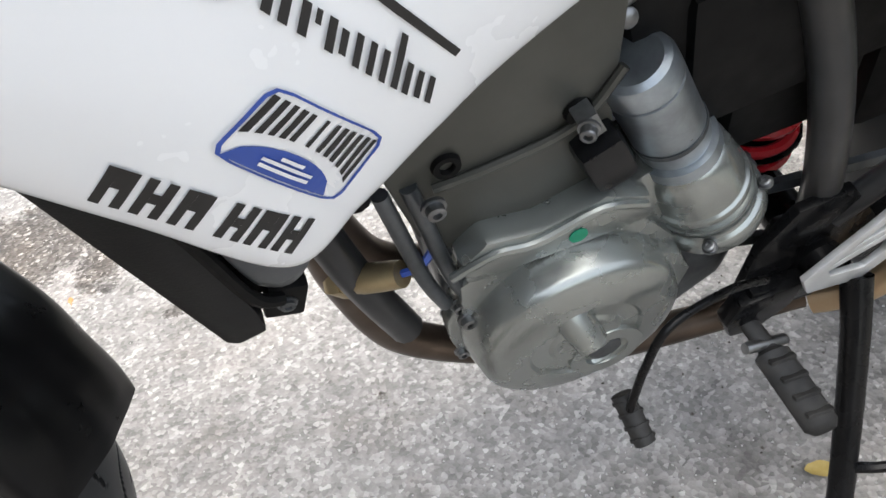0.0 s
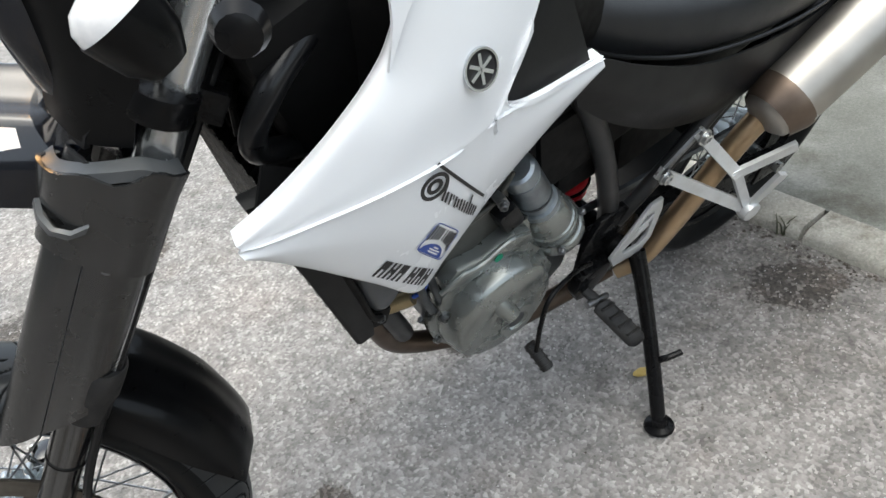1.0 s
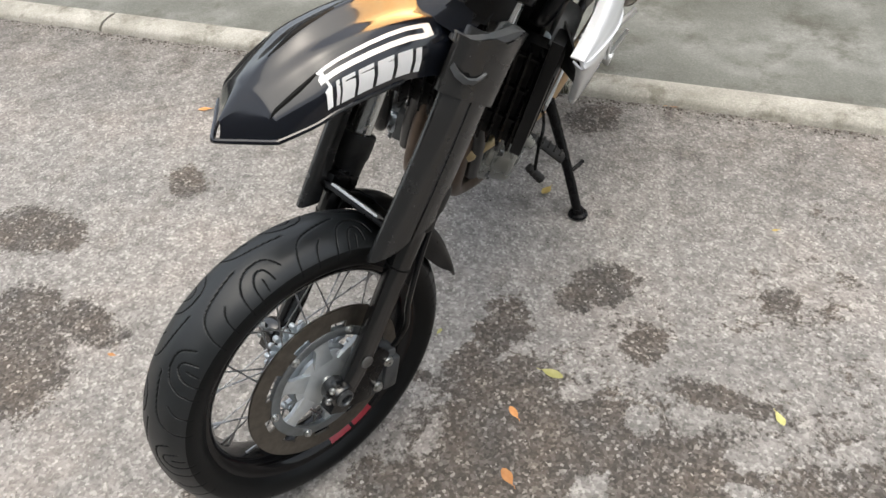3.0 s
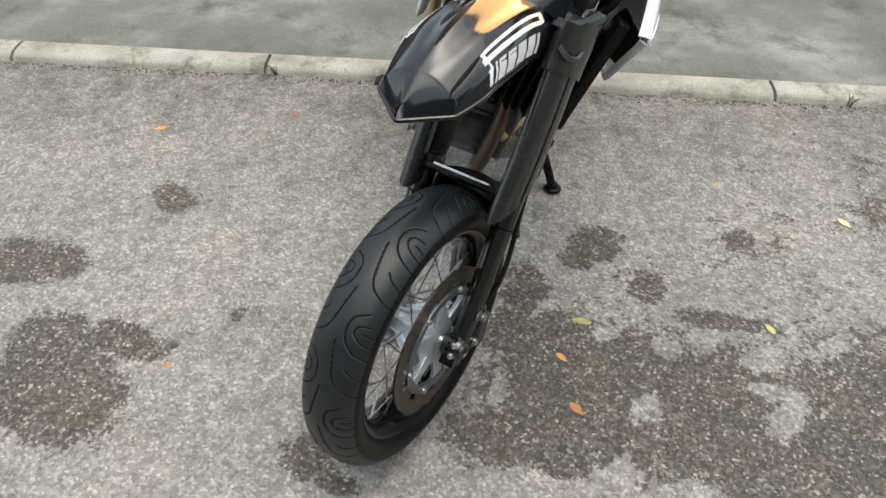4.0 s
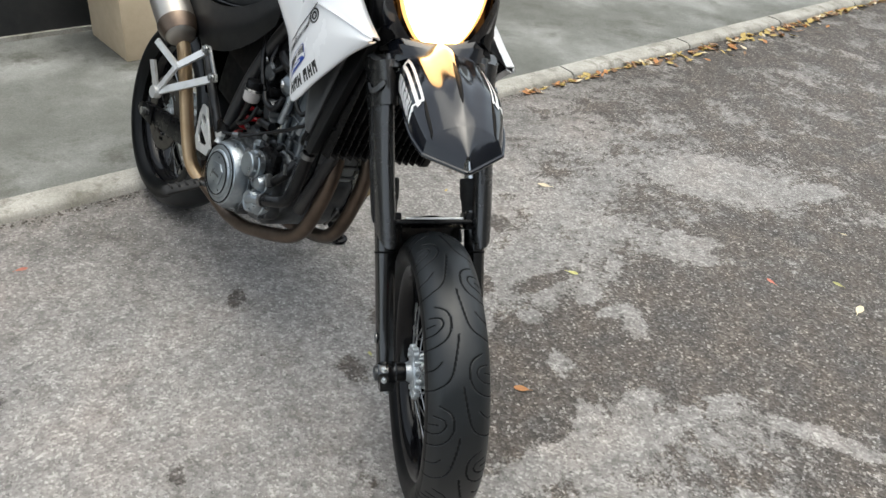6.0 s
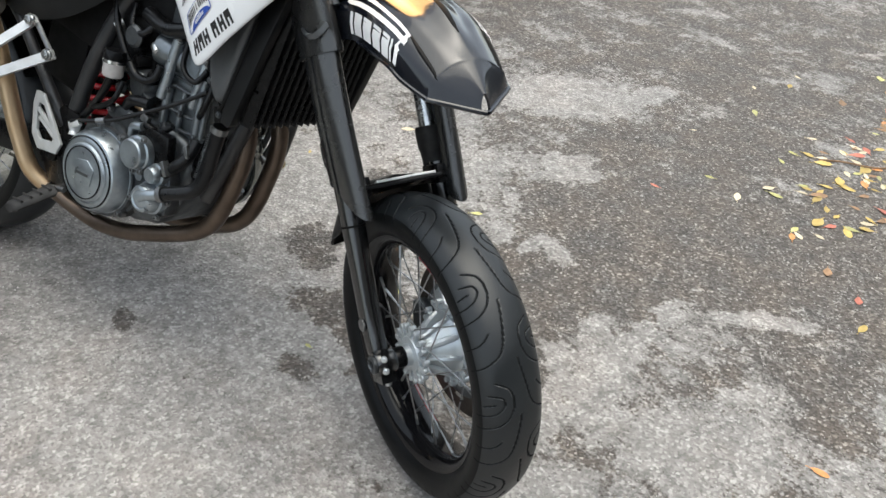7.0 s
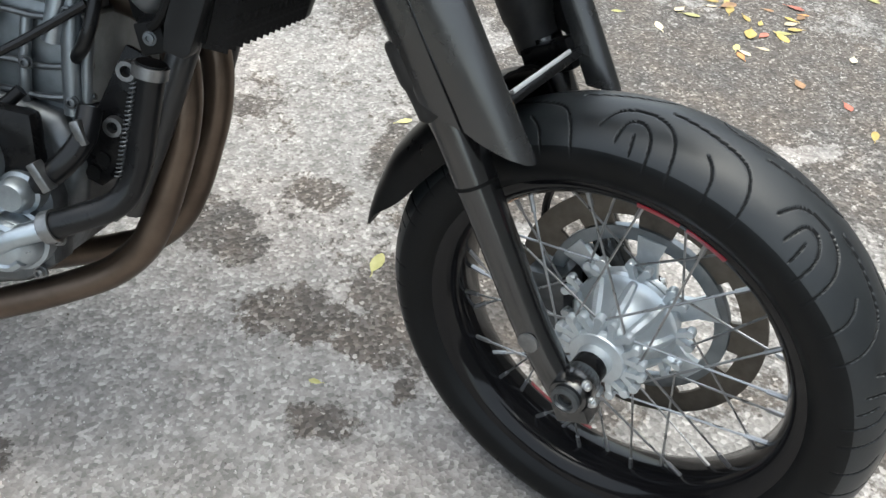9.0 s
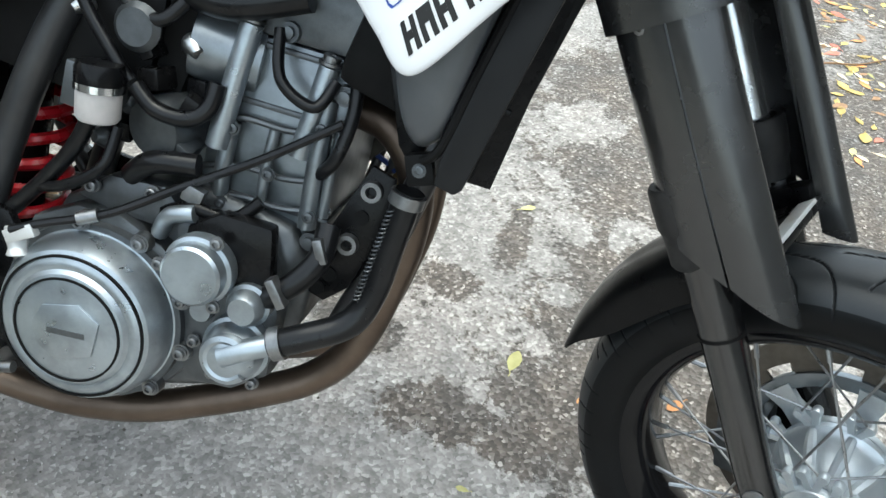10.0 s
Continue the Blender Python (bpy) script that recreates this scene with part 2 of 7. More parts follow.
# worn-through dark spots and leftover pale spots of the asphalt: place, size, turn
DARK_FRONT = (
    ((0.38, -1.44), (0.084, 0.063), 72), ((0.75, -1.49), (0.081, 0.053), 60), ((0.89, -1.13), (0.13, 0.057), 102), ((1.06, -1.13), (0.157, 0.11), 75), ((1.1, -1.24), (0.155, 0.069), 44), ((0.68, -0.94), (0.02, 0.017), 73), ((-0.05, -0.24), (0.089, 0.076), -13), ((0.06, -0.06), (0.065, 0.046), -3), ((0.95, -0.53), (0.07, 0.056), 96), ((0.97, -0.45), (0.061, 0.032), 105), ((0.35, -0.24), (0.105, 0.095), -29), ((0.34, 0.01), (0.142, 0.113), 128), ((0.48, -0.09), (0.168, 0.108), 112), ((0.69, -0.16), (0.181, 0.065), 107), ((0.7, -0.04), (0.06, 0.036), 111),
)
DARK_ROAD = (
    ((0.42, 0.1), (0.443, 0.237), 112), ((0.4, 0.48), (0.387, 0.27), 144), ((1.08, -1.15), (0.194, 0.133), 80), ((0.5, -0.17), (0.26, 0.159), 7), ((0.09, 0.16), (0.131, 0.039), 109), ((0.34, 0.15), (0.115, 0.076), 119), ((0.51, 0.21), (0.156, 0.08), 112), ((0.3, 0.48), (0.234, 0.142), 121), ((0.51, 0.39), (0.196, 0.093), 113), ((0.42, 0.61), (0.185, 0.109), -22), ((0.62, 0.53), (0.123, 0.072), 120), ((0.07, 0.54), (0.147, 0.063), 113), ((-0.27, 0.13), (0.053, 0.036), 121),
)
DARK_RIGHT = (
    ((-0.04, -0.21), (0.063, 0.051), -160), ((0.04, -0.27), (0.056, 0.044), -156), ((0.09, -0.05), (0.061, 0.033), -145), ((0.23, -0.34), (0.119, 0.066), -149), ((0.37, -0.33), (0.06, 0.047), -148), ((0.39, -0.5), (0.05, 0.037), -152), ((0.47, -0.38), (0.033, 0.023), 121),
)
DARK_OFF = (
    ((0.03, -0.79), (0.044, 0.029), 172), ((1.15, -0.06), (0.139, 0.056), -131), ((1.3, 0.12), (0.093, 0.055), 93), ((0.32, 0.76), (0.374, 0.284), 99), ((0.66, 0.95), (0.448, 0.293), 94), ((1.08, 0.64), (0.156, 0.093), 91),
)
# the last one is just a dark patch below the exhaust
DARK_LEFT = (
    ((0.81, -1.6), (0.157, 0.098), 123), ((0.95, -1.31), (0.103, 0.066), 120), ((-0.28, 0.13), (0.051, 0.035), 162), ((-0.68, -0.7), (0.1, 0.082), 161),
)
DARK_FAR = (
    ((-0.67, 1.3), (0.166, 0.102), -78), ((-0.07, 1.0), (0.292, 0.169), -85), ((-0.36, 1.94), (0.36, 0.187), 118), ((0.12, 1.4), (0.365, 0.209), -73),
)
PALE_FRONT = (
    ((0.27, -0.08), (0.038, 0.03), -10), ((0.25, 0.06), (0.046, 0.027), 0), ((0.18, 0.14), (0.056, 0.043), 134), ((0.17, 0.28), (0.063, 0.043), 125), ((0.32, 0.36), (0.09, 0.042), -6), ((0.27, 0.31), (0.041, 0.026), 121), ((0.47, 0.07), (0.048, 0.033), -5), ((0.58, -0.26), (0.057, 0.024), 12), ((0.67, 0.07), (0.057, 0.042), 120), ((0.65, 0.21), (0.078, 0.041), 112), ((0.77, 0.16), (0.234, 0.062), 108), ((0.82, -0.16), (0.153, 0.046), 107), ((-0.04, 0.7), (0.098, 0.062), 144), ((0.04, 0.43), (0.048, 0.03), 122), ((0.7, 0.45), (0.077, 0.037), 113),
)
PALE_OFF = (
    ((1.06, 0.15), (0.21, 0.14), -114), ((1.01, 0.37), (0.076, 0.045), -120), ((0.85, 0.66), (0.159, 0.037), -132), ((-0.0, 0.72), (0.11, 0.068), -125), ((-0.48, 1.15), (0.331, 0.219), -122),
)
PALE_NEAR = (
    ((0.26, -0.27), (0.028, 0.023), -148), ((0.23, -0.41), (0.037, 0.017), -148), ((0.31, -0.27), (0.019, 0.016), -148),
)
PALE_FAR = (
    ((-0.04, 0.76), (0.112, 0.059), -92), ((-0.33, 1.48), (0.152, 0.074), -89),
)


def asphalt_material():
    m, nt, b = nodes_of("worn_asphalt")
    v = coords(nt)
    wob = add(nt, "ShaderNodeTexNoise", Scale=11.0, Detail=8.0, Roughness=0.72)
    nt.links.new(v, wob.inputs["Vector"])
    centred = nt.nodes.new("ShaderNodeVectorMath")
    centred.operation = "SUBTRACT"
    nt.links.new(wob.outputs["Color"], centred.inputs[0])
    centred.inputs[1].default_value = (0.5, 0.5, 0.5)
    warp = nt.nodes.new("ShaderNodeVectorMath")
    warp.operation = "MULTIPLY_ADD"
    nt.links.new(centred.outputs[0], warp.inputs[0])
    warp.inputs[1].default_value = (0.15, 0.15, 0)
    nt.links.new(v, warp.inputs[2])
    flat = nt.nodes.new("ShaderNodeVectorMath")
    flat.operation = "MULTIPLY"
    nt.links.new(warp.outputs[0], flat.inputs[0])
    flat.inputs[1].default_value = (1, 1, 0)
    ground = flat.outputs[0]
    sep = nt.nodes.new("ShaderNodeSeparateXYZ")
    nt.links.new(ground, sep.inputs[0])
    sx, sy = sep.outputs[0], sep.outputs[1]
    # more and more of the dark base shows towards the middle of the road
    big = noise_of(nt, v, 3.6, 7.0, 0.66)
    along = math_(nt, "ADD", math_(nt, "MULTIPLY", sy, 0.75), math_(nt, "MULTIPLY", sx, 0.25))
    lean = nt.nodes.new("ShaderNodeMapRange")
    lean.inputs["From Min"].default_value, lean.inputs["From Max"].default_value = -0.42, 0.75
    lean.inputs["To Min"].default_value, lean.inputs["To Max"].default_value = -0.38, 0.14
    nt.links.new(along, lean.inputs["Value"])
    dark = math_(nt, "ADD", math_(nt, "MULTIPLY", math_(nt, "SUBTRACT", big, 0.5), 1.7), lean.outputs[0])
    for spots, way in ((DARK_FRONT, 1), (DARK_ROAD + DARK_RIGHT, 1), (DARK_OFF + DARK_LEFT + DARK_FAR, 1), (PALE_FRONT, -1), (PALE_OFF + PALE_NEAR + PALE_FAR, -1)):
        for at, size, turn in spots:
            dark = math_(nt, "MAXIMUM" if way > 0 else "MINIMUM", dark, math_(nt, "MULTIPLY_ADD", ellipse(nt, ground, at, size, turn), -0.8 * way, 0.8 * way))
        # each layer frays the next a little
        fray = nt.nodes.new("ShaderNodeVectorMath")
        fray.operation = "MULTIPLY_ADD"
        nt.links.new(dark, fray.inputs[0])
        fray.inputs[1].default_value = (0.002, 0.002, 0)
        nt.links.new(ground, fray.inputs[2])
        ground = fray.outputs[0]
    fine = noise_of(nt, v, 75, 5.0, 0.72)
    ragged = noise_of(nt, v, 19, 7.0, 0.72)
    edge = math_(nt, "ADD", dark, math_(nt, "MULTIPLY", math_(nt, "SUBTRACT", fine, 0.5), 0.95))
    edge = math_(nt, "ADD", edge, math_(nt, "MULTIPLY", math_(nt, "SUBTRACT", ragged, 0.5), 1.05))
    mask = nt.nodes.new("ShaderNodeMapRange")
    mask.inputs["From Min"].default_value, mask.inputs["From Max"].default_value = -0.05, 0.09
    nt.links.new(edge, mask.inputs["Value"])
    # stones
    cell = add(nt, "ShaderNodeTexVoronoi", Scale=150.0)
    nt.links.new(v, cell.inputs["Vector"])
    stones = ramp(nt, cell.outputs["Color"], ((0.10, (0.162, 0.155, 0.150)), (0.40, (0.225, 0.217, 0.209)), (0.65, (0.263, 0.254, 0.245)), (0.92, (0.400, 0.387, 0.373))))
    tone = noise_of(nt, v, 2.3, 5.0, 0.6)
    pale = mixc(nt, 1.0, stones, ramp(nt, tone, ((0.30, (0.78, 0.78, 0.775)), (0.52, (1.0, 0.985, 0.97)), (0.72, (1.16, 1.09, 1.05)))), "MULTIPLY")
    mid = noise_of(nt, v, 26, 5.0, 0.65)
    pale = mixc(nt, 1.0, pale, ramp(nt, mid, ((0.28, (0.64,) * 3), (0.5, (0.99,) * 3), (0.72, (1.30,) * 3))), "MULTIPLY")
    smudge = noise_of(nt, v, 7.0, 6.0, 0.65)
    pale = mixc(nt, 1.0, pale, ramp(nt, smudge, ((0.30, (0.78, 0.76, 0.74)), (0.48, (1.0,) * 3), (0.70, (1.08, 1.07, 1.06)))), "MULTIPLY")
    chips = ramp(nt, cell.outputs["Color"], ((0.15, (0.052, 0.046, 0.040)), (0.55, (0.094, 0.084, 0.075)), (0.78, (0.150, 0.138, 0.126)), (0.94, (0.33, 0.315, 0.295))))
    base = mixc(nt, 1.0, chips, ramp(nt, mid, ((0.3, (0.75,) * 3), (0.7, (1.2,) * 3))), "MULTIPLY")
    base = mixc(nt, 1.0, base, ramp(nt, smudge, ((0.35, (0.85, 0.87, 0.90)), (0.65, (1.15, 1.08, 1.02)))), "MULTIPLY")
    col = mixc(nt, mask.outputs[0], pale, base)
    # darker towards the kerb, broken up by noise
    ky = math_(nt, "ADD", math_(nt, "MULTIPLY", sx, KERB_OUT.x), math_(nt, "MULTIPLY", sy, KERB_OUT.y))
    kerb_ramp = nt.nodes.new("ShaderNodeMapRange")
    near = KERB_AT.dot(KERB_OUT)
    kerb_ramp.inputs["From Min"].default_value, kerb_ramp.inputs["From Max"].default_value = near - 0.75, near + 0.05
    nt.links.new(ky, kerb_ramp.inputs["Value"])
    kerb_tone = math_(nt, "MULTIPLY", kerb_ramp.outputs[0], ramp(nt, smudge, ((0.30, (0.95,) * 3), (0.62, (0.35,) * 3))))
    col = mixc(nt, kerb_tone, col, mixc(nt, 1.0, col, (0.44, 0.41, 0.37), "MULTIPLY"))
    nt.links.new(col, b.inputs["Base Color"])
    b.inputs["Roughness"].default_value = 0.85
    h = math_(nt, "ADD", cell.outputs["Distance"], math_(nt, "MULTIPLY", mask.outputs[0], -0.35))
    h = math_(nt, "ADD", h, math_(nt, "MULTIPLY", mid, 0.8))
    bump(nt, b, h, 0.6, 0.004)
    return m


ASPHALT = asphalt_material()


def pavement_material(name, tones, dark, scale):
    m, nt, b = nodes_of(name)
    v = coords(nt)
    n = noise_of(nt, v, scale, 7.0, 0.62)
    col = ramp(nt, n, ((0.30, tones[0]), (0.5, tones[1]), (0.72, tones[2])))
    blot = ramp(nt, noise_of(nt, v, scale * 1.9, 6.0, 0.7), ((0.52, (0, 0, 0)), (0.66, (0.8,) * 3)))
    col = mixc(nt, blot, col, dark)
    cell = add(nt, "ShaderNodeTexVoronoi", Scale=210.0)
    nt.links.new(v, cell.inputs["Vector"])
    col = mixc(nt, 1.0, col, ramp(nt, cell.outputs["Color"], ((0.0, (0.80,) * 3), (0.6, (1.0,) * 3), (1.0, (1.18,) * 3))), "MULTIPLY")
    nt.links.new(col, b.inputs["Base Color"])
    b.inputs["Roughness"].default_value = 0.8
    bump(nt, b, noise_of(nt, v, 130, 4.0), 0.5, 0.003)
    return m


PAVEMENT = pavement_material("patched_pavement", ((0.095, 0.097, 0.083), (0.160, 0.163, 0.147), (0.33, 0.332, 0.315)), (0.070, 0.068, 0.052), 1.5)
KERBSTONE = pavement_material("kerb_concrete", ((0.25, 0.238, 0.205), (0.36, 0.345, 0.305), (0.47, 0.45, 0.41)), (0.15, 0.14, 0.11), 5.0)


def leaf_material(name, c1, c2):
    m, nt, b = nodes_of(name)
    info = nt.nodes.new("ShaderNodeObjectInfo")
    v = coords(nt)
    n = noise_of(nt, v, 60, 4.0)
    col = ramp(nt, n, ((0.3, c1), (0.7, c2)))
    col = mixc(nt, 1.0, col, ramp(nt, info.outputs["Random"], ((0.0, (0.75,) * 3), (1.0, (1.2,) * 3))), "MULTIPLY")
    nt.links.new(col, b.inputs["Base Color"])
    b.inputs["Roughness"].default_value = 0.6
    return m


LEAVES = {
    "yellow": leaf_material("yellow_leaf", (0.40, 0.28, 0.07), (0.52, 0.39, 0.13)),
    "green": leaf_material("yellow_green_leaf", (0.36, 0.35, 0.12), (0.50, 0.47, 0.20)),
    "orange": leaf_material("orange_leaf", (0.46, 0.19, 0.06), (0.58, 0.28, 0.10)),
    "brown": leaf_material("brown_leaf", (0.20, 0.11, 0.05), (0.32, 0.19, 0.10)),
    "cream": leaf_material("cream_leaf", (0.58, 0.48, 0.32), (0.70, 0.60, 0.42)),
    "red": leaf_material("reddish_leaf", (0.38, 0.10, 0.07), (0.48, 0.17, 0.11)),
}


# ---- shape kit ----
class Geo:
    """Vertices and faces being gathered for one mesh."""

    def __init__(self):
        self.v, self.f = [], []

    def put(self, verts, faces):
        n = len(self.v)
        self.v += [tuple(map(float, p)) for p in verts]
        self.f += [tuple(i + n for i in face) for face in faces]
        return self

    def join(self, other, m=None):
        return self.put([tuple(m @ Vector(p)) for p in other.v] if m else other.v, other.f)

    def mirrored(self):
        g = Geo()
        g.v = [(x, -y, z) for x, y, z in self.v]
        g.f = [face[::-1] for face in self.f]
        return g


def spline(points, n):
    """n points along a smooth curve through the given ones."""
    p = np.array([points[0], *points, points[-1]], float)
    out = []
    for t in np.linspace(0, len(points) - 1 - 1e-9, n):
        i, u = int(t), t - int(t)
        a, b, c, d = p[i : i + 4]
        out.append(0.5 * (2 * b + (c - a) * u + (2 * a - 5 * b + 4 * c - d) * u * u + (3 * b - a - 3 * c + d) * u**3))
    return np.array(out)


def rings(g, sections, closed=True, caps=True):
    """Skin between sections of equally many points."""
    n, k = len(sections[0]), len(sections)
    verts = [p for s in sections for p in s]
    faces = [(i * n + j, i * n + (j + 1) % n, (i + 1) * n + (j + 1) % n, (i + 1) * n + j) for i in range(k - 1) for j in range(n if closed else n - 1)]
    if caps and closed:
        faces += [tuple(range(n))[::-1], tuple(range((k - 1) * n, k * n))]
    return g.put(verts, faces)


def tube(points, radius, n=10, steps=0, caps=True, g=None):
    """A round bar along a smooth line; radius may be a list, one for each point."""
    pts = np.array(points, float)
    rad = np.array([radius] * len(pts) if isinstance(radius, (int, float)) else radius, float)
    if len(pts) > 2 or steps:
        k = steps or len(pts) * 6
        rad = np.interp(np.linspace(0, 1, k), np.linspace(0, 1, len(rad)), rad)
        pts = spline(pts, k)
    way = np.gradient(pts, axis=0)
    way /= np.linalg.norm(way, axis=1)[:, None] + 1e-12
    side = np.cross(way[0], (0, 0, 1.0) if abs(way[0][2]) < 0.9 else (0, 1.0, 0))
    secs = []
    for p, w, r in zip(pts, way, rad):
        side = side - w * (side @ w)
        side /= np.linalg.norm(side) + 1e-12
        up = np.cross(w, side)
        secs.append([p + r * (math.cos(a) * side + math.sin(a) * up) for a in np.linspace(0, 2 * math.pi, n, endpoint=False)])
    return rings(g or Geo(), secs, True, caps)


def lathe(profile, at=(0, 0, 0), axis=(0, 1, 0), n=48, g=None, caps=True):
    """A turned body: profile of (radius, along the axis)."""
    m = Matrix.Translation(at) @ Vector(axis).to_track_quat("Y", "Z").to_matrix().to_4x4()
    secs = []
    for a in np.linspace(0, 2 * math.pi, n, endpoint=False):
        secs.append([tuple(m @ Vector((r * math.cos(a), y, r * math.sin(a)))) for r, y in profile])
    k = len(profile)
    out = g or Geo()
    verts = [p for s in secs for p in s]
    faces = [(i * k + j, i * k + j + 1, ((i + 1) % n) * k + j + 1, ((i + 1) % n) * k + j) for i in range(n) for j in range(k - 1)]
    if caps:
        if profile[0][0] > 1e-6:
            faces.append(tuple(i * k for i in range(n)))
        if profile[-1][0] > 1e-6:
            faces.append(tuple(i * k + k - 1 for i in range(n))[::-1])
    return out.put(verts, faces)


def ring_lathe(profile, at=(0, 0, 0), axis=(0, 1, 0), n=64, g=None):
    """A turned ring: the profile closes on itself."""
    return lathe([*profile, profile[0]], at, axis, n, g, False)


def block(at, size, turn=(0, 0, 0), g=None):
    m = pose(*at, *turn)
    x, y, z = (s / 2 for s in size)
    v = [tuple(m @ Vector((sx * x, sy * y, sz * z))) for sx in (-1, 1) for sy in (-1, 1) for sz in (-1, 1)]
    f = [(0, 1, 3, 2), (4, 6, 7, 5), (0, 4, 5, 1), (2, 3, 7, 6), (0, 2, 6, 4), (1, 5, 7, 3)]
    return (g or Geo()).put(v, f)


def plate(outline, y0, y1, g=None):
    """A flat piece: outline of (x, z), from y0 to y1."""
    n = len(outline)
    area = sum(outline[i][0] * outline[(i + 1) % n][1] - outline[(i + 1) % n][0] * outline[i][1] for i in range(n))
    o = outline if (area > 0) == (y1 > y0) else outline[::-1]
    v = [(x, y0, z) for x, z in o] + [(x, y1, z) for x, z in o]
    f = [tuple(range(n)), tuple(range(n, 2 * n))[::-1]]
    f += [(i, i + n, (i + 1) % n + n, (i + 1) % n) for i in range(n)]
    return (g or Geo()).put(v, f)


def sheet(rows, nu, nv, thick=0.003, g=None):
    """A smooth shell through a net of guide points, with thickness inwards."""
    a = np.array([spline(r, nv) for r in rows])
    a = np.array([spline(a[:, j], nu) for j in range(nv)])
    nv, nu = a.shape[:2]
    du, dv = np.gradient(a, axis=1), np.gradient(a, axis=0)
    nor = np.cross(du, dv)
    nor /= np.linalg.norm(nor, axis=2)[:, :, None] + 1e-12
    b = a - nor * thick
    n = nu * nv
    at = lambda i, j: i * nu + j  # noqa: E731
    f = [(at(i, j), at(i + 1, j), at(i + 1, j + 1), at(i, j + 1)) for i in range(nv - 1) for j in range(nu - 1)]
    f += [tuple(x + n for x in q[::-1]) for q in f]
    rim = [at(0, j) for j in range(nu)] + [at(i, nu - 1) for i in range(1, nv)] + [at(nv - 1, j) for j in range(nu - 2, -1, -1)] + [at(i, 0) for i in range(nv - 2, 0, -1)]
    f += [(rim[i], rim[(i + 1) % len(rim)], rim[(i + 1) % len(rim)] + n, rim[i] + n) for i in range(len(rim))]
    return (g or Geo()).put([*a.reshape(-1, 3), *b.reshape(-1, 3)], f)


def finish(mesh, geo, mat, m=None, bevel=0.0, sharp=38):
    bm = bmesh.new()
    vs = [bm.verts.new(m @ Vector(p) if m else p) for p in geo.v]
    for face in geo.f:
        try:
            bm.faces.new([vs[i] for i in face])
        except ValueError:
            pass
    bmesh.ops.remove_doubles(bm, verts=bm.verts, dist=1e-5)
    bmesh.ops.recalc_face_normals(bm, faces=bm.faces)
    if bevel:
        edges = [e for e in bm.edges if len(e.link_faces) == 2 and e.calc_face_angle(0) > radians(30)]
        bmesh.ops.bevel(bm, geom=edges, offset=bevel, segments=2, affect="EDGES", profile=0.6, clamp_overlap=True)
    for f in bm.faces:
        f.smooth = True
    for e in bm.edges:
        if len(e.link_faces) == 2 and e.calc_face_angle(0) > radians(sharp):
            e.smooth = False
    bm.to_mesh(mesh)
    bm.free()
    mesh.materials.append(mat)
    return mesh


def part(name, geo, mat, parent=None, frame_of=None, label="", bevel=0.0, sharp=38):
    """One mesh object under a thing or part; frame_of K: shaped round the front axle."""
    ob = new(name, finish(bpy.data.meshes.new(name), geo, mat, frame_of, bevel, sharp))
    if parent:
        ob.parent = parent
    if label:
        ob["label"] = label
    return ob


def flatbar(a, b, wide, thick, face=(0, 1, 0), g=None):
    """A flat bar from a to b, its broad side turned to face."""
    a, b = Vector(a), Vector(b)
    d = (b - a).normalized()
    w = d.cross(Vector(face)).normalized() * wide / 2
    n = d.cross(w).normalized() * thick / 2
    v = [p + s * w + t * n for p in (a, b) for s, t in ((-1, -1), (1, -1), (1, 1), (-1, 1))]
    return (g or Geo()).put(v, [(0, 1, 2, 3), (7, 6, 5, 4), (0, 4, 5, 1), (1, 5, 6, 2), (2, 6, 7, 3), (3, 7, 4, 0)])


def bolt(at, axis, r=0.006, h=0.005, g=None):
    return lathe(((0, 0), (r * 1.35, 0), (r * 1.35, h * 0.3), (r, h * 0.3), (r, h * 0.9), (r * 0.8, h), (r * 0.5, h), (r * 0.45, h * 0.6), (0, h * 0.6)), at, axis, 12, g)


# ---- ground ----
def slab(name, corners, z0, z1, mat, bevel=0.0):
    g = Geo()
    n = len(corners)
    g.put([(x, y, z0) for x, y in corners] + [(x, y, z1) for x, y in corners], [tuple(range(n))[::-1], tuple(range(n, 2 * n))] + [(i, (i + 1) % n, (i + 1) % n + n, i + n) for i in range(n)])
    return part(name, g, mat, bevel=bevel)


def ground_sheet():
    g = Geo()
    ticks = [-600, -60, -12, *np.linspace(-5, 5, 121), 12, 60, 600]
    n = len(ticks)
    flat = lambda x, y: 0.004 * (noise.noise(Vector((x * 0.9, y * 0.9, 3.0))) - 0.2) if max(abs(x), abs(y)) < 5 else -0.004  # noqa: E731
    g.put([(x, y, min(0.0, flat(x, y))) for y in ticks for x in ticks], [(j * n + i, j * n + i + 1, (j + 1) * n + i + 1, (j + 1) * n + i) for j in range(n - 1) for i in range(n - 1)])
    return part("road", g, ASPHALT)


tagged(ground_sheet(), "worn pale grey asphalt with dark patches and loose grit", "road", kind="structure")


def along_kerb(s, out):
    p = KERB_AT + KERB_DIR * s + KERB_OUT * out
    return p.x, p.y


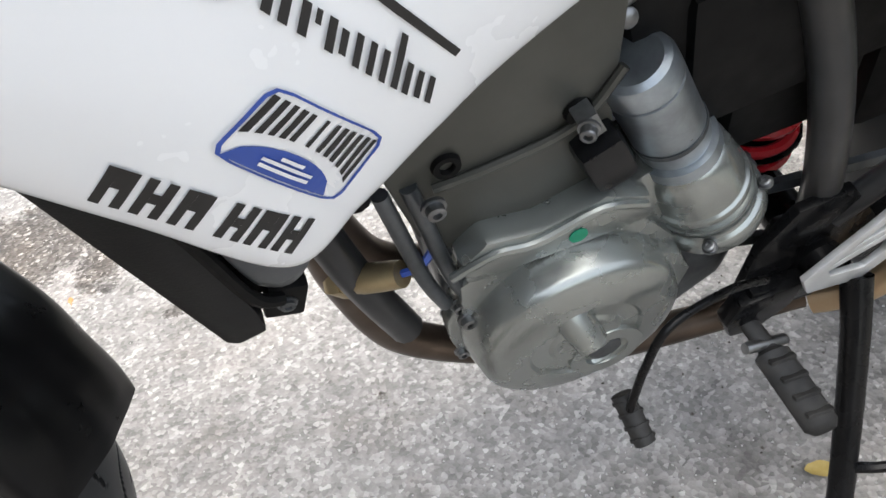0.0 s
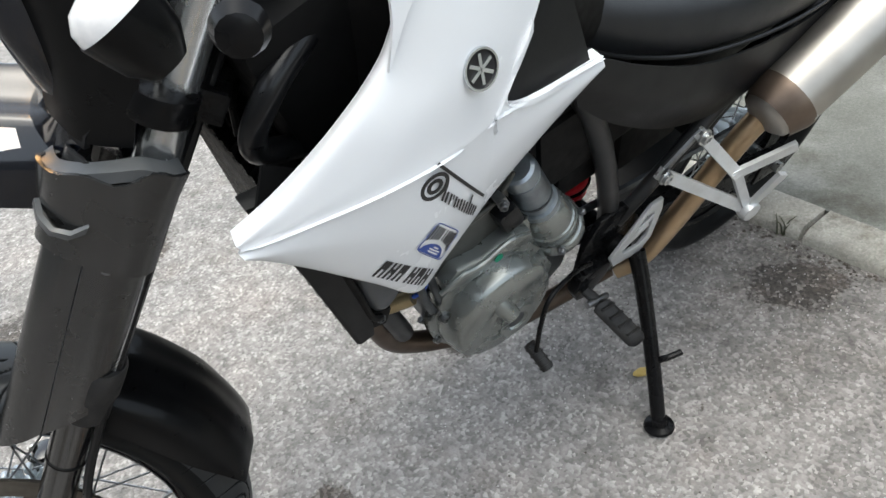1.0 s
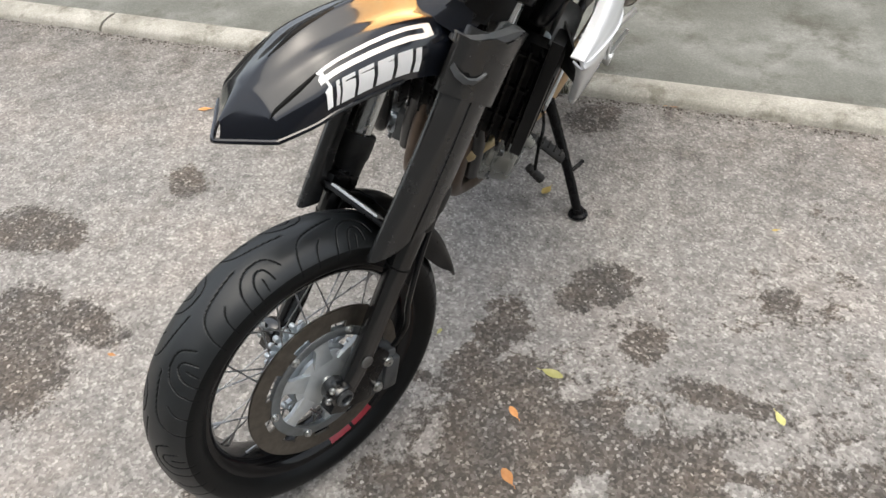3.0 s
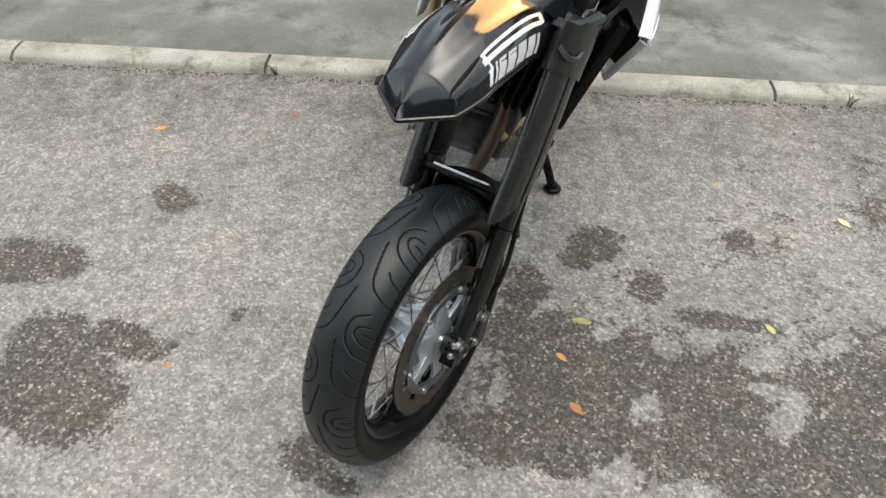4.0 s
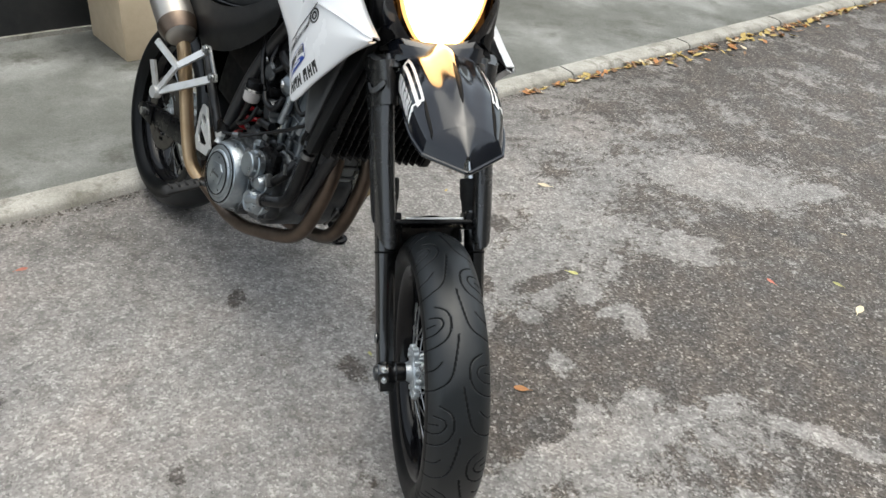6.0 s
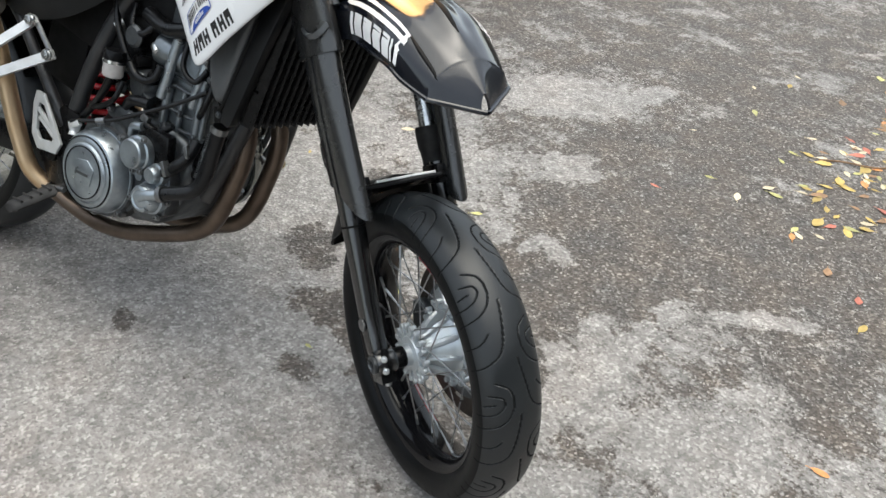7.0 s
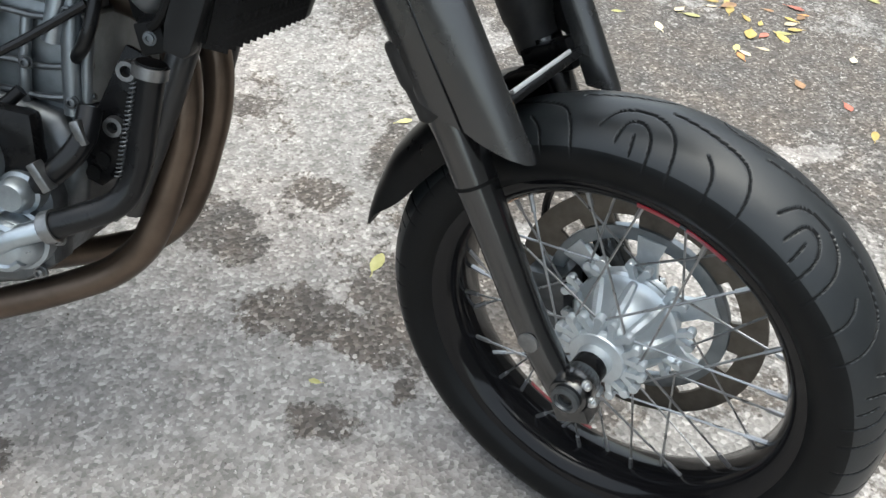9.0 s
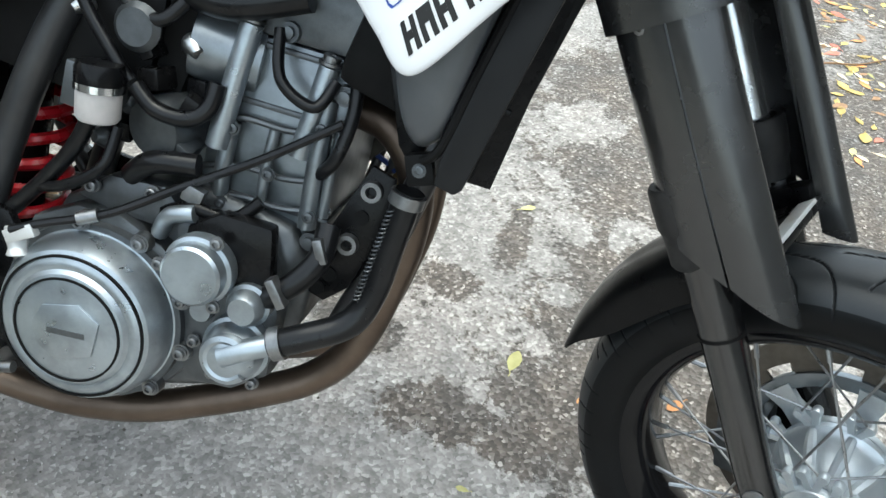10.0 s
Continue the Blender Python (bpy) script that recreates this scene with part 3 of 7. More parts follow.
def kerb_stones():
    s, rnd = -15.9, random.Random(4)
    group = tagged(new("kerb"), "low weathered concrete kerb along the road", "kerb", kind="structure")
    while s < 19.0:
        length = 0.98 + rnd.uniform(-0.04, 0.04)
        g = Geo()
        secs = []
        for k in range(9):
            q = s + (length - 0.012) * k / 8
            w = [rnd.uniform(-0.004, 0.004) for _ in range(3)]
            prof = [(-0.012 + w[0], -0.06), (-0.006 + w[0], 0.014 + w[1] * 0.5), (0.012 + w[1], KERB_Z - 0.003), (0.06, KERB_Z + w[2] * 0.5), (0.10, KERB_Z), (0.10, -0.06)]
            secs.append([(*along_kerb(q, o), z) for o, z in prof])
        part("kerb_stone", rings(g, secs), KERBSTONE, group, sharp=60)
        s += length
    return group


kerb_stones()
pavement = slab("pavement", [along_kerb(-15.9, 0.10), along_kerb(20, 0.10), along_kerb(20, 1.63), along_kerb(-15.9, 1.63)], -0.05, KERB_Z - 0.004, PAVEMENT)
tagged(pavement, "grey patched pavement with dull greenish stains", "pavement", kind="structure")
# only the wall's base is known; the unseen top is sized to block sky
wall = slab("wall_back", [along_kerb(-16, 1.63), along_kerb(20, 1.63), along_kerb(20, 1.90), along_kerb(-16, 1.90)], -0.05, 1.6, PLASTER)
tagged(wall, "grey wall behind the pavement, its unseen upper part added to shape light", "wall", kind="structure")
skirt = slab("wall_plinth", [along_kerb(-16, 1.605), along_kerb(20, 1.605), along_kerb(20, 1.6295), along_kerb(-16, 1.6295)], -0.05, 0.55, PLINTH)
tagged(skirt, "black painted base of the wall behind the pavement", "wall base", kind="structure")
strip_ = slab("plinth_trim", [along_kerb(-16, 1.585), along_kerb(20, 1.585), along_kerb(20, 1.6045), along_kerb(-16, 1.6045)], -0.05, KERB_Z + 0.018, KERBSTONE)
tagged(strip_, "pale mortar fillet at the foot of the wall", "trim", kind="structure")
# added out of view across the road, to cut low sky and darken reflections
for name, s0, s1, o0, o1 in (("unseen_wall_across", -16, 20, -7.4, -7.2),):
    w = slab(name, [along_kerb(s0, o0), along_kerb(s1, o0), along_kerb(s1, o1), along_kerb(s0, o1)], -0.05, 5.0, PLASTER)
    tagged(w, "unseen plain grey wall added across the road to darken reflections", "wall", kind="structure")

# ---- motorcycle ----
bike = tagged(new("motorcycle"), "white and black supermoto motorcycle leaning on its side stand, headlight lit", "motorcycle")
bike.matrix_world = MB


def both(name, geo, mat, parent=None, frame_of=None, label="", bevel=0.0, sharp=38):
    """A part on the left side and its mirror image on the right."""
    return [part(name, g, mat, parent or bike, frame_of, label, bevel, sharp) for g in (geo, geo.mirrored())]


# -- front wheel --
TREADS = 10


def tread_depth(u, y):
    """How deep the tread is cut, in metres, at a part u of one repeat round the wheel and a place across it."""
    depth = np.zeros_like(u)
    lines = []
    for side in (1, -1):
        off = 0.0 if side > 0 else 0.5
        lines += [
            (side, off, spline([(0.02, 0.062), (0.06, 0.040), (0.14, 0.022), (0.27, 0.014), (0.40, 0.020), (0.47, 0.040)], 24)),
            (side, off, spline([(0.16, 0.060), (0.18, 0.044), (0.25, 0.030), (0.33, 0.032), (0.36, 0.050)], 18)),
            (side, off, spline([(0.26, 0.056), (0.275, 0.043)], 4)),
            (side, off, spline([(0.60, 0.062), (0.64, 0.042), (0.74, 0.020), (0.98, 0.008), (1.16, 0.002)], 24)),
            (side, off, spline([(0.80, 0.060), (0.83, 0.046), (0.90, 0.034)], 8)),
        ]
    k = 0.30 * 2 * math.pi / TREADS
    for side, off, line in lines:
        w = (u - off) % 1.0
        for wrap in (0.0, 1.0):
            px, py = (w + wrap) * k, y * side
            for (ax, ay), (bx, by) in zip(line[:-1], line[1:]):
                ax, bx = ax * k, bx * k
                dx, dy = bx - ax, by - ay
                s = np.clip(((px - ax) * dx + (py - ay) * dy) / (dx * dx + dy * dy + 1e-12), 0, 1)
                d = np.hypot(px - ax - s * dx, py - ay - s * dy)
                depth = np.maximum(depth, 0.0013 * np.clip(2.0 - d / 0.0008, 0, 1))
    return depth


def tyre(outer, half, bead, n, across, cut):
    h = outer - bead
    guide = [(bead, -half * 0.74), (bead + 0.18 * h, -half * 0.93), (bead + 0.42 * h, -half * 1.0), (bead + 0.64 * h, -half * 0.93), (bead + 0.84 * h, -half * 0.70), (bead + 0.95 * h, -half * 0.40)]
    guide += [(outer, 0.0)] + [(r, -y) for r, y in guide[::-1]]
    prof = spline(guide, across)
    th = np.linspace(0, 2 * math.pi, n, endpoint=False)
    T, R = np.meshgrid(th, prof[:, 0], indexing="ij")
    Y = np.meshgrid(th, prof[:, 1], indexing="ij")[1]
    deep = np.zeros((n, across))
    if cut:
        one = n // TREADS
        u = np.arange(one)[:, None] / one + np.zeros((1, across))
        deep = np.tile(tread_depth(u, np.tile(prof[:, 1], (one, 1))), (TREADS, 1)) * (R > bead + 0.45 * h)
        R = R - deep
    v = np.stack([R * np.cos(T), Y, R * np.sin(T)], -1).reshape(-1, 3)
    k = across
    f = [(i * k + j, i * k + j + 1, ((i + 1) % n) * k + j + 1, ((i + 1) % n) * k + j) for i in range(n) for j in range(k - 1)]
    mesh = bpy.data.meshes.new("tyre")
    mesh.from_pydata([tuple(p) for p in v], [], f)
    mesh.materials.append(TYRE)
    mesh.materials.append(GROOVE)
    mesh.materials.append(TREAD)
    top = np.maximum(deep[:, :-1], deep[:, 1:])
    top = np.maximum(top, np.roll(top, -1, 0))
    mesh.polygons.foreach_set("use_smooth", [bool(x) for x in (top < 1e-6).ravel()])
    low = (deep[:, :-1] + deep[:, 1:]) / 2
    low = (low + np.roll(low, -1, 0)) / 2
    # the tread band that takes the rubber with the painted sky sheen
    worn = np.tile((prof[:-1, 0] > bead + 0.60 * h)[None, :], (n, 1))
    mesh.polygons.foreach_set("material_index", [int(x) for x in np.where(low > 0.0006, 1, np.where(worn, 2, 0)).ravel()])
    return mesh


RIM_PROFILE = ((0.2290, -0.0465), (0.2300, -0.0435), (0.2235, -0.0415), (0.2180, -0.036), (0.2100, -0.022), (0.2080, 0.0), (0.2100, 0.022), (0.2180, 0.036), (0.2235, 0.0415), (0.2300, 0.0435), (0.2290, 0.0465), (0.2240, 0.0465), (0.2140, 0.041), (0.2040, 0.026), (0.2010, 0.0), (0.2040, -0.026), (0.2140, -0.041), (0.2240, -0.0465))


def spoke_mesh():
    g = tube([(0.046, 0, 0), (0.120, 0, 0), (0.196, 0, 0)], 0.0015, 6, 3)
    g.join(tube([(0.182, 0, 0), (0.206, 0, 0)], 0.0029, 6))
    g.join(tube([(0.042, 0, 0), (0.050, 0, 0)], 0.0024, 6))
    return finish(bpy.data.meshes.new("spoke"), g, SPOKE)


def hub():
    """A cast hub: small flange on one side, swelling to a wide drum on the brake side."""
    g = lathe(((0, -0.062), (0.014, -0.062), (0.020, -0.058), (0.0215, -0.047), (0.033, -0.045), (0.0355, -0.041), (0.0355, -0.034), (0.031, -0.028), (0.031, -0.016), (0.038, -0.004), (0.049, 0.010), (0.056, 0.022), (0.060, 0.030), (0.066, 0.034), (0.066, 0.042), (0.058, 0.046), (0.030, 0.052), (0.0, 0.052)), n=54)
    return g


def rotor(r0, r1, y, thick, slots, g=None):
    """A brake disc pierced by long slots and rows of holes: rings of sectors left open."""
    g = Geo()
    n = 144
    radii = [r0, r0 + 0.12 * (r1 - r0), r0 + 0.40 * (r1 - r0), r1]
    open_at = lambda i, j: j == 1 and (i % (n // slots)) < (n // slots) * 0.40  # noqa: E731
    v, f = [], []
    for i in range(n):
        a = 2 * math.pi * i / n
        for r in radii:
            v += [(r * math.cos(a), y - thick / 2, r * math.sin(a)), (r * math.cos(a), y + thick / 2, r * math.sin(a))]
    k = len(radii)
    at = lambda i, j, s: ((i % n) * k + j) * 2 + s  # noqa: E731
    for i in range(n):
        for j in range(k - 1):
            if open_at(i, j):
                continue
            f += [(at(i, j, 0), at(i, j + 1, 0), at(i + 1, j + 1, 0), at(i + 1, j, 0)), (at(i, j, 1), at(i + 1, j, 1), at(i + 1, j + 1, 1), at(i, j + 1, 1))]
            if j == 0 or open_at(i, j - 1):
                f.append((at(i, j, 0), at(i + 1, j, 0), at(i + 1, j, 1), at(i, j, 1)))
            if j == k - 2 or open_at(i, j + 1):
                f.append((at(i, j + 1, 0), at(i, j + 1, 1), at(i + 1, j + 1, 1), at(i + 1, j + 1, 0)))
            if open_at(i - 1, j):
                f.append((at(i, j, 0), at(i, j, 1), at(i, j + 1, 1), at(i, j + 1, 0)))
            if open_at(i + 1, j):
                f.append((at(i + 1, j, 0), at(i + 1, j + 1, 0), at(i + 1, j + 1, 1), at(i + 1, j, 1)))
    return g.put(v, f)


def spoked_wheel(name, m, spokes, big):
    rim = part(name, ring_lathe(RIM_PROFILE, n=128), RIMPAINT, bike, label="black spoked supermoto wheel")
    rim.matrix_basis = m
    t = new("tyre", tyre(0.30, 0.061, 0.226, 1700, 136, True) if not big else tyre(0.312, 0.080, 0.226, 160, 26, False))
    t.parent = rim
    t["label"] = "black road tyre with thin hooked grooves" if not big else "wide black rear tyre"
    h = part("hub", hub(), HUBCAST, rim, label="bare cast aluminium hub", sharp=45)
    rib = finish(bpy.data.meshes.new("hub_rib"), tube([(0.031, -0.030, 0), (0.037, -0.010, 0), (0.050, 0.010, 0), (0.062, 0.032, 0)], [0.004, 0.0065, 0.0075, 0.005], 8, 10), HUBCAST)
    for k in range(9):
        o = new("hub_rib", rib)
        o.parent = rim
        o.matrix_basis = pose(0, 0, 0, 0, 40 * k + 20, 0)
    fork_g = Geo()
    for turn in (-1, 1):
        flatbar((-0.012, 0, 0), (0.013, 0, turn * 0.0105), 0.0075, 0.009, (0, 1, 0), fork_g)
        lathe(((0, -0.006), (0.0052, -0.006), (0.006, -0.004), (0.006, 0.004), (0.0052, 0.006), (0, 0.006)), (0.0125, 0, turn * 0.0105), (0, 1, 0), 12, fork_g)
    lug = finish(bpy.data.meshes.new("spoke_lug"), fork_g, HUBCAST)
    for k in range(9):
        for y, r, shift in ((-0.0385, 0.0400, 0.0), (0.038, 0.0680, 0.35)):
            o = new("spoke_lug", lug)
            o.parent = rim
            o.matrix_basis = pose(0, 0, 0, 0, -math.degrees(2 * math.pi * k / 9 + shift), 0) @ Matrix.Translation((r, y, 0))
    mesh = spoke_mesh()
    for i in range(spokes):
        a = 360 * i / spokes
        side = 1 if i % 2 else -1
        lean = 38 if (i // 2) % 2 else -38
        # from the hub flange to the rim, crossing its neighbours
        c, s = math.cos(radians(a)), math.sin(radians(a))
        hub_r, turned = (0.078, lean * 1.05) if side > 0 else (0.050, lean * 1.35)
        p0 = Vector((hub_r * math.cos(radians(a + turned)), side * 0.038, hub_r * math.sin(radians(a + turned))))
        p1 = Vector((0.208 * c, side * 0.006, 0.208 * s))
        d = (p1 - p0)
        q = d.to_track_quat("X", "Z").to_matrix().to_4x4()
        o = new("spoke", mesh)
        o.parent = rim
        o.matrix_basis = Matrix.Translation(p0) @ q @ Matrix.Diagonal((d.length / 0.164, 1, 1, 1)) @ Matrix.Translation((-0.044, 0, 0))
    return rim, h


front_wheel, _ = spoked_wheel("front_wheel", K, 36, False)
disc = part("brake_disc", rotor(0.112, 0.160, 0.066, 0.0045, 10), DISC, front_wheel, label="brown-grey slotted brake disc")
carrier = Geo()
ring_lathe(((0.100, 0.060), (0.118, 0.060), (0.118, 0.070), (0.100, 0.070)), n=64, g=carrier)
part("disc_carrier", carrier, CASTMID, front_wheel, label="aluminium ring of the disc carrier", bevel=0.0015)
part("carrier_boss", lathe(((0.0, 0.048), (0.046, 0.048), (0.060, 0.052), (0.062, 0.060), (0.046, 0.066), (0.0, 0.068)), n=48), HUBCAST, front_wheel)
arm_mesh = finish(bpy.data.meshes.new("carrier_arm"), plate([(0.045, -0.020), (0.082, -0.013), (0.108, -0.018), (0.108, 0.018), (0.082, 0.013), (0.045, 0.020)], 0.058, 0.067), HUBCAST, None, 0.0015)
for a in range(6):
    o = new("carrier_arm", arm_mesh)
    o.parent = front_wheel
    o.matrix_basis = pose(0, 0, 0, 0, 60 * a, 0)
for a in range(6):
    t = 2 * math.pi * (a + 0.5) / 6
    part("disc_bolt", bolt((0.113 * math.cos(t), 0.070, 0.113 * math.sin(t)), (0, 1, 0), 0.006, 0.006), STEEL, front_wheel)
for side, at in ((-1, (34, 46)), (-1, (48, 60)), (1, (211, 224)), (1, (226, 239))):
    g = Geo()
    secs = []
    for a in np.linspace(radians(at[0]), radians(at[1]), 14):
        secs.append([(r * math.cos(a), yy, r * math.sin(a)) for r, yy in ((0.2085, side * 0.0338), (0.2138, side * 0.0420), (0.2195, side * 0.0452), (0.2200, side * 0.0440), (0.2142, side * 0.0405), (0.2092, side * 0.0328))])
    part("rim_stripe", rings(g, secs), RIMRED, front_wheel, label="short red rim sticker")

# -- fork --
axle = lathe(((0, -0.116), (0.010, -0.116), (0.012, -0.112), (0.012, 0.112), (0.010, 0.116), (0, 0.116)), n=20)
part("wheel_spacer", lathe(((0, -0.080), (0.0185, -0.080), (0.020, -0.077), (0.020, -0.055), (0, -0.055)), n=24), SATIN, bike, K)
part("front_axle", axle, STEEL, bike, K)
for side in (1, -1):
    y = 0.098 * side
    leg = Geo()
    tube([(-0.012, y, -0.036), (-0.014, y, -0.020), (-0.020, y, 0.03), (-0.026, y, 0.09), (-0.026, y, 0.20), (-0.027, y, 0.345)], [0.013, 0.017, 0.0195, 0.0205, 0.0215, 0.0235], 24, 26, g=leg)
    lathe(((0.0, -0.020), (0.021, -0.020), (0.0235, -0.016), (0.0235, 0.016), (0.021, 0.020), (0.0, 0.020)), (0.0, y, 0.0), (0, 1, 0), 24, leg)
    block((-0.008, y, -0.026), (0.040, 0.030, 0.024), g=leg)
    slider = part("fork_slider", leg, SLIDER, bike, K, "glossy black fork leg", bevel=0.0)
    part("slider_seam", ring_lathe(((0.0218, -0.0025), (0.0234, -0.0015), (0.0234, 0.0015), (0.0218, 0.0025)), (-0.0265, y, 0.255), (0, 0, 1), 24), VOID, slider, K)
    part("axle_cap", lathe(((0.014, 0), (0.0165, 0), (0.0165, 0.005), (0.0120, 0.007), (0.0105, 0.004), (0.0085, 0.004), (0.0085, -0.006), (0, -0.006)), (0, y + side * 0.020, 0), (0, side, 0), 20), CASTDARK, slider, K)
    for dx in (-0.016, 0.004):
        part("pinch_bolt", bolt((dx, y, -0.039), (0, 0, -1), 0.0055, 0.006), STEEL, slider, K)
    for z in (-0.012, 0.010):
        part("pinch_bolt", bolt((0.022, y + side * 0.008, z), (1, side * 0.6, 0), 0.0048, 0.006), STEEL, slider, K)
    part("reflector_bolt", lathe(((0, 0), (0.012, 0), (0.012, 0.003), (0.010, 0.004), (0, 0.004)), (-0.022, y + side * 0.019, 0.072), (0, side, 0), 16), DULL, slider, K)
    # rubber boot over the dust seal
    boot = lathe(((0.0225, 0.330), (0.0255, 0.334), (0.0262, 0.350), (0.0275, 0.366), (0.0300, 0.372), (0.0310, 0.394), (0.0310, 0.410), (0.0290, 0.414), (0.0235, 0.414), (0.0222, 0.405)), (-0.034, y, 0), (0, 0, 1), 28)
    part("dust_boot", boot, RUBBER, slider, K, "black rubber boot at the fork seal")
    tx = -0.038 if side > 0 else -0.033
    tube_g = tube([(tx, y, 0.37), (tx - 0.004, y, 0.95)], 0.0205, 24)
    fork_tube = part("fork_tube", tube_g, POLISHED, bike, K, "bare bright metal fork tube")
    part("tube_clamp", ring_lathe(((0.0206, -0.006), (0.0235, -0.006), (0.0235, 0.006), (0.0206, 0.006)), (tx - 0.002, y, 0.628), (0, 0, 1), 24), DULL, fork_tube, K)

# guards over the fork tubes
FRONT_HALF = ((0.020, 0.083, 0.018), (0.036, 0.086, 0.008), (0.0445, 0.0915, 0.001), (0.0465, 0.098, 0.000), (0.0430, 0.105, 0.004), (0.033, 0.1135, 0.016), (0.018, 0.1195, 0.034), (0.004, 0.122, 0.052))
REAR_HALF = ((0.0025, 0.1245, 0.054), (-0.010, 0.1265, 0.068), (-0.024, 0.1255, 0.082), (-0.038, 0.120, 0.094), (-0.048, 0.109, 0.104), (-0.051, 0.096, 0.110))


def fork_guard(outline):
    """One moulded half of a guard: outline of (x, y, how far it stops short at the bottom), tapered along the leg."""
    rows = []
    for z in (0.0, 0.08, 0.16, 0.24, 0.32, 0.40):
        rows.append([(x - (0.036 if x > 0.02 else 0.016) * z, y + 0.004 * math.sin(z * 7.8), 0.264 + z + drop * (1 - z / 0.40)) for x, y, drop in outline])
    return sheet(rows, 34, 40, 0.0032)


for g in (FRONT_HALF, REAR_HALF):
    both("fork_guard", fork_guard(g), GUARD, frame_of=K, label="satin black plastic fork guard", sharp=40)
# the crease's catch-light is put into its pale grey colour
both("guard_crease", tube([(0.0032, 0.1225, 0.330), (0.0010, 0.1262, 0.42), (-0.0020, 0.1262, 0.56), (-0.0035, 0.1240, 0.64)], [0.0008, 0.0017, 0.0017, 0.0012], 8, 24), GREYRIM, frame_of=K, label="crease of the fork guard with its catch-light painted pale")
both("guard_screw", bolt((-0.022, 0.1305, 0.56), (0, 1, 0), 0.005, 0.003), DULL, frame_of=K)
both("guard_screw", bolt((-0.052, 0.110, 0.395), (-0.9, 0.4, 0), 0.006, 0.005), SATIN, frame_of=K)
# upper guard piece with its scoop
up_rows = []
for z, k, flare in ((0.560, 0.99, 0.000), (0.590, 1.00, 0.001), (0.625, 1.06, 0.004), (0.661, 1.14, 0.009)):
    up_rows.append([(x * k - 0.014, y + flare, z + 0.022 * (x < -0.02) * (z > 0.615) - 0.012 * (x > 0.03) * (z > 0.615)) for x, y in ((0.030, 0.080), (0.046, 0.084), (0.056, 0.093), (0.056, 0.102), (0.044, 0.115), (0.022, 0.126), (-0.002, 0.131), (-0.022, 0.132), (-0.038, 0.127), (-0.046, 0.115))])
both("guard_top", sheet(up_rows, 34, 24, 0.004), GUARD, frame_of=K, label="flared black plastic top of the fork guard", sharp=40)
collar = Geo()
sections = []
for x, y in ((0.036, 0.086), (0.050, 0.094), (0.052, 0.104), (0.042, 0.120), (0.016, 0.134), (-0.008, 0.140), (-0.032, 0.142), (-0.054, 0.139), (-0.066, 0.128)):
    zt = 0.657 + (0.026 * min(1.0, max(0.0, (0.02 - x) / 0.05))) - 0.010 * (x > 0.03)
    sections.append([(x, y, zt), (x * 0.86, y - 0.014 * (y > 0.09), zt + 0.004), (x * 0.86, y - 0.016, zt - 0.010), (x, y, zt - 0.012)])
rings(collar, [list(map(tuple, s)) for s in np.array([spline([sec[i] for sec in sections], 28) for i in range(4)]).transpose(1, 0, 2)])
both("guard_rim", collar, GREYRIM, frame_of=K, label="greyish rim of the fork guard")
scoop = sheet([[(0.047, 0.106, 0.600), (0.038, 0.119, 0.588), (0.020, 0.128, 0.586), (0.002, 0.132, 0.600)], [(0.046, 0.109, 0.608), (0.037, 0.124, 0.597), (0.019, 0.133, 0.595), (0.001, 0.134, 0.610)]], 20, 5, 0.005)
both("guard_scoop", scoop, GREYRIM, frame_of=K)
pocket = sheet([[(0.046, 0.1085, 0.622), (0.034, 0.1205, 0.622), (0.018, 0.1290, 0.622), (0.000, 0.1325, 0.624)], [(0.046, 0.1080, 0.606), (0.035, 0.1195, 0.598), (0.018, 0.1280, 0.596), (0.002, 0.1320, 0.608)]], 20, 5, 0.002)
both("guard_pocket", pocket, VOID, frame_of=K)

# brace and rear hugger of the wheel
part("fork_brace", block((0.018, 0, 0.325), (0.020, 0.122, 0.005), (0, -18, 0)), SILVER, bike, K, "bare aluminium fork brace", bevel=0.0015)
under = Geo()
block((0.004, 0, 0.316), (0.050, 0.166, 0.010), (0, -12, 0), under)
for side in (1, -1):
    block((-0.012, side * 0.082, 0.322), (0.062, 0.026, 0.036), (0, 0, 0), under)
part("brace_bracket", under, SATIN, bike, K, bevel=0.004)
hug = []
for a, r, wide in ((93, 0.322, 0.064), (99, 0.326, 0.070), (106, 0.328, 0.073), (118, 0.328, 0.073), (127, 0.326, 0.071), (134, 0.324, 0.070), (138, 0.321, 0.067), (140, 0.319, 0.064)):
    row = []
    for k in (-1.0, -0.93, -0.62, -0.3, 0.0, 0.3, 0.62, 0.93, 1.0):
        rr = r + 0.008 * (1 - abs(k)) - (0.046 * min(1.0, (140.5 - a) / 17) if abs(k) == 1 else 0.010 * min(1.0, (140.5 - a) / 10) if abs(k) > 0.9 else 0)
        row.append((rr * math.cos(radians(a)), k * wide, rr * math.sin(radians(a))))
    hug.append(row)
part("front_hugger", sheet(hug, 36, 36, 0.004), BLACK, bike, K, "matte black hugger over the front tyre", sharp=32)

# brake on the left leg: caliper, bracket and hose
cal = Geo()
block((-0.108, 0.066, 0.020), (0.055, 0.060, 0.100), (0, 18, 0), cal)
block((-0.126, 0.078, 0.020), (0.034, 0.052, 0.074), (0, 18, 0), cal)
caliper = part("brake_caliper", cal, CASTDARK, bike, K, "dark brake caliper", bevel=0.007)
for dz in (-0.028, 0.028):
    part("caliper_bolt", bolt((-0.105, 0.098, 0.02 + dz), (0, 1, 0), 0.008, 0.008), STEEL, caliper, K)
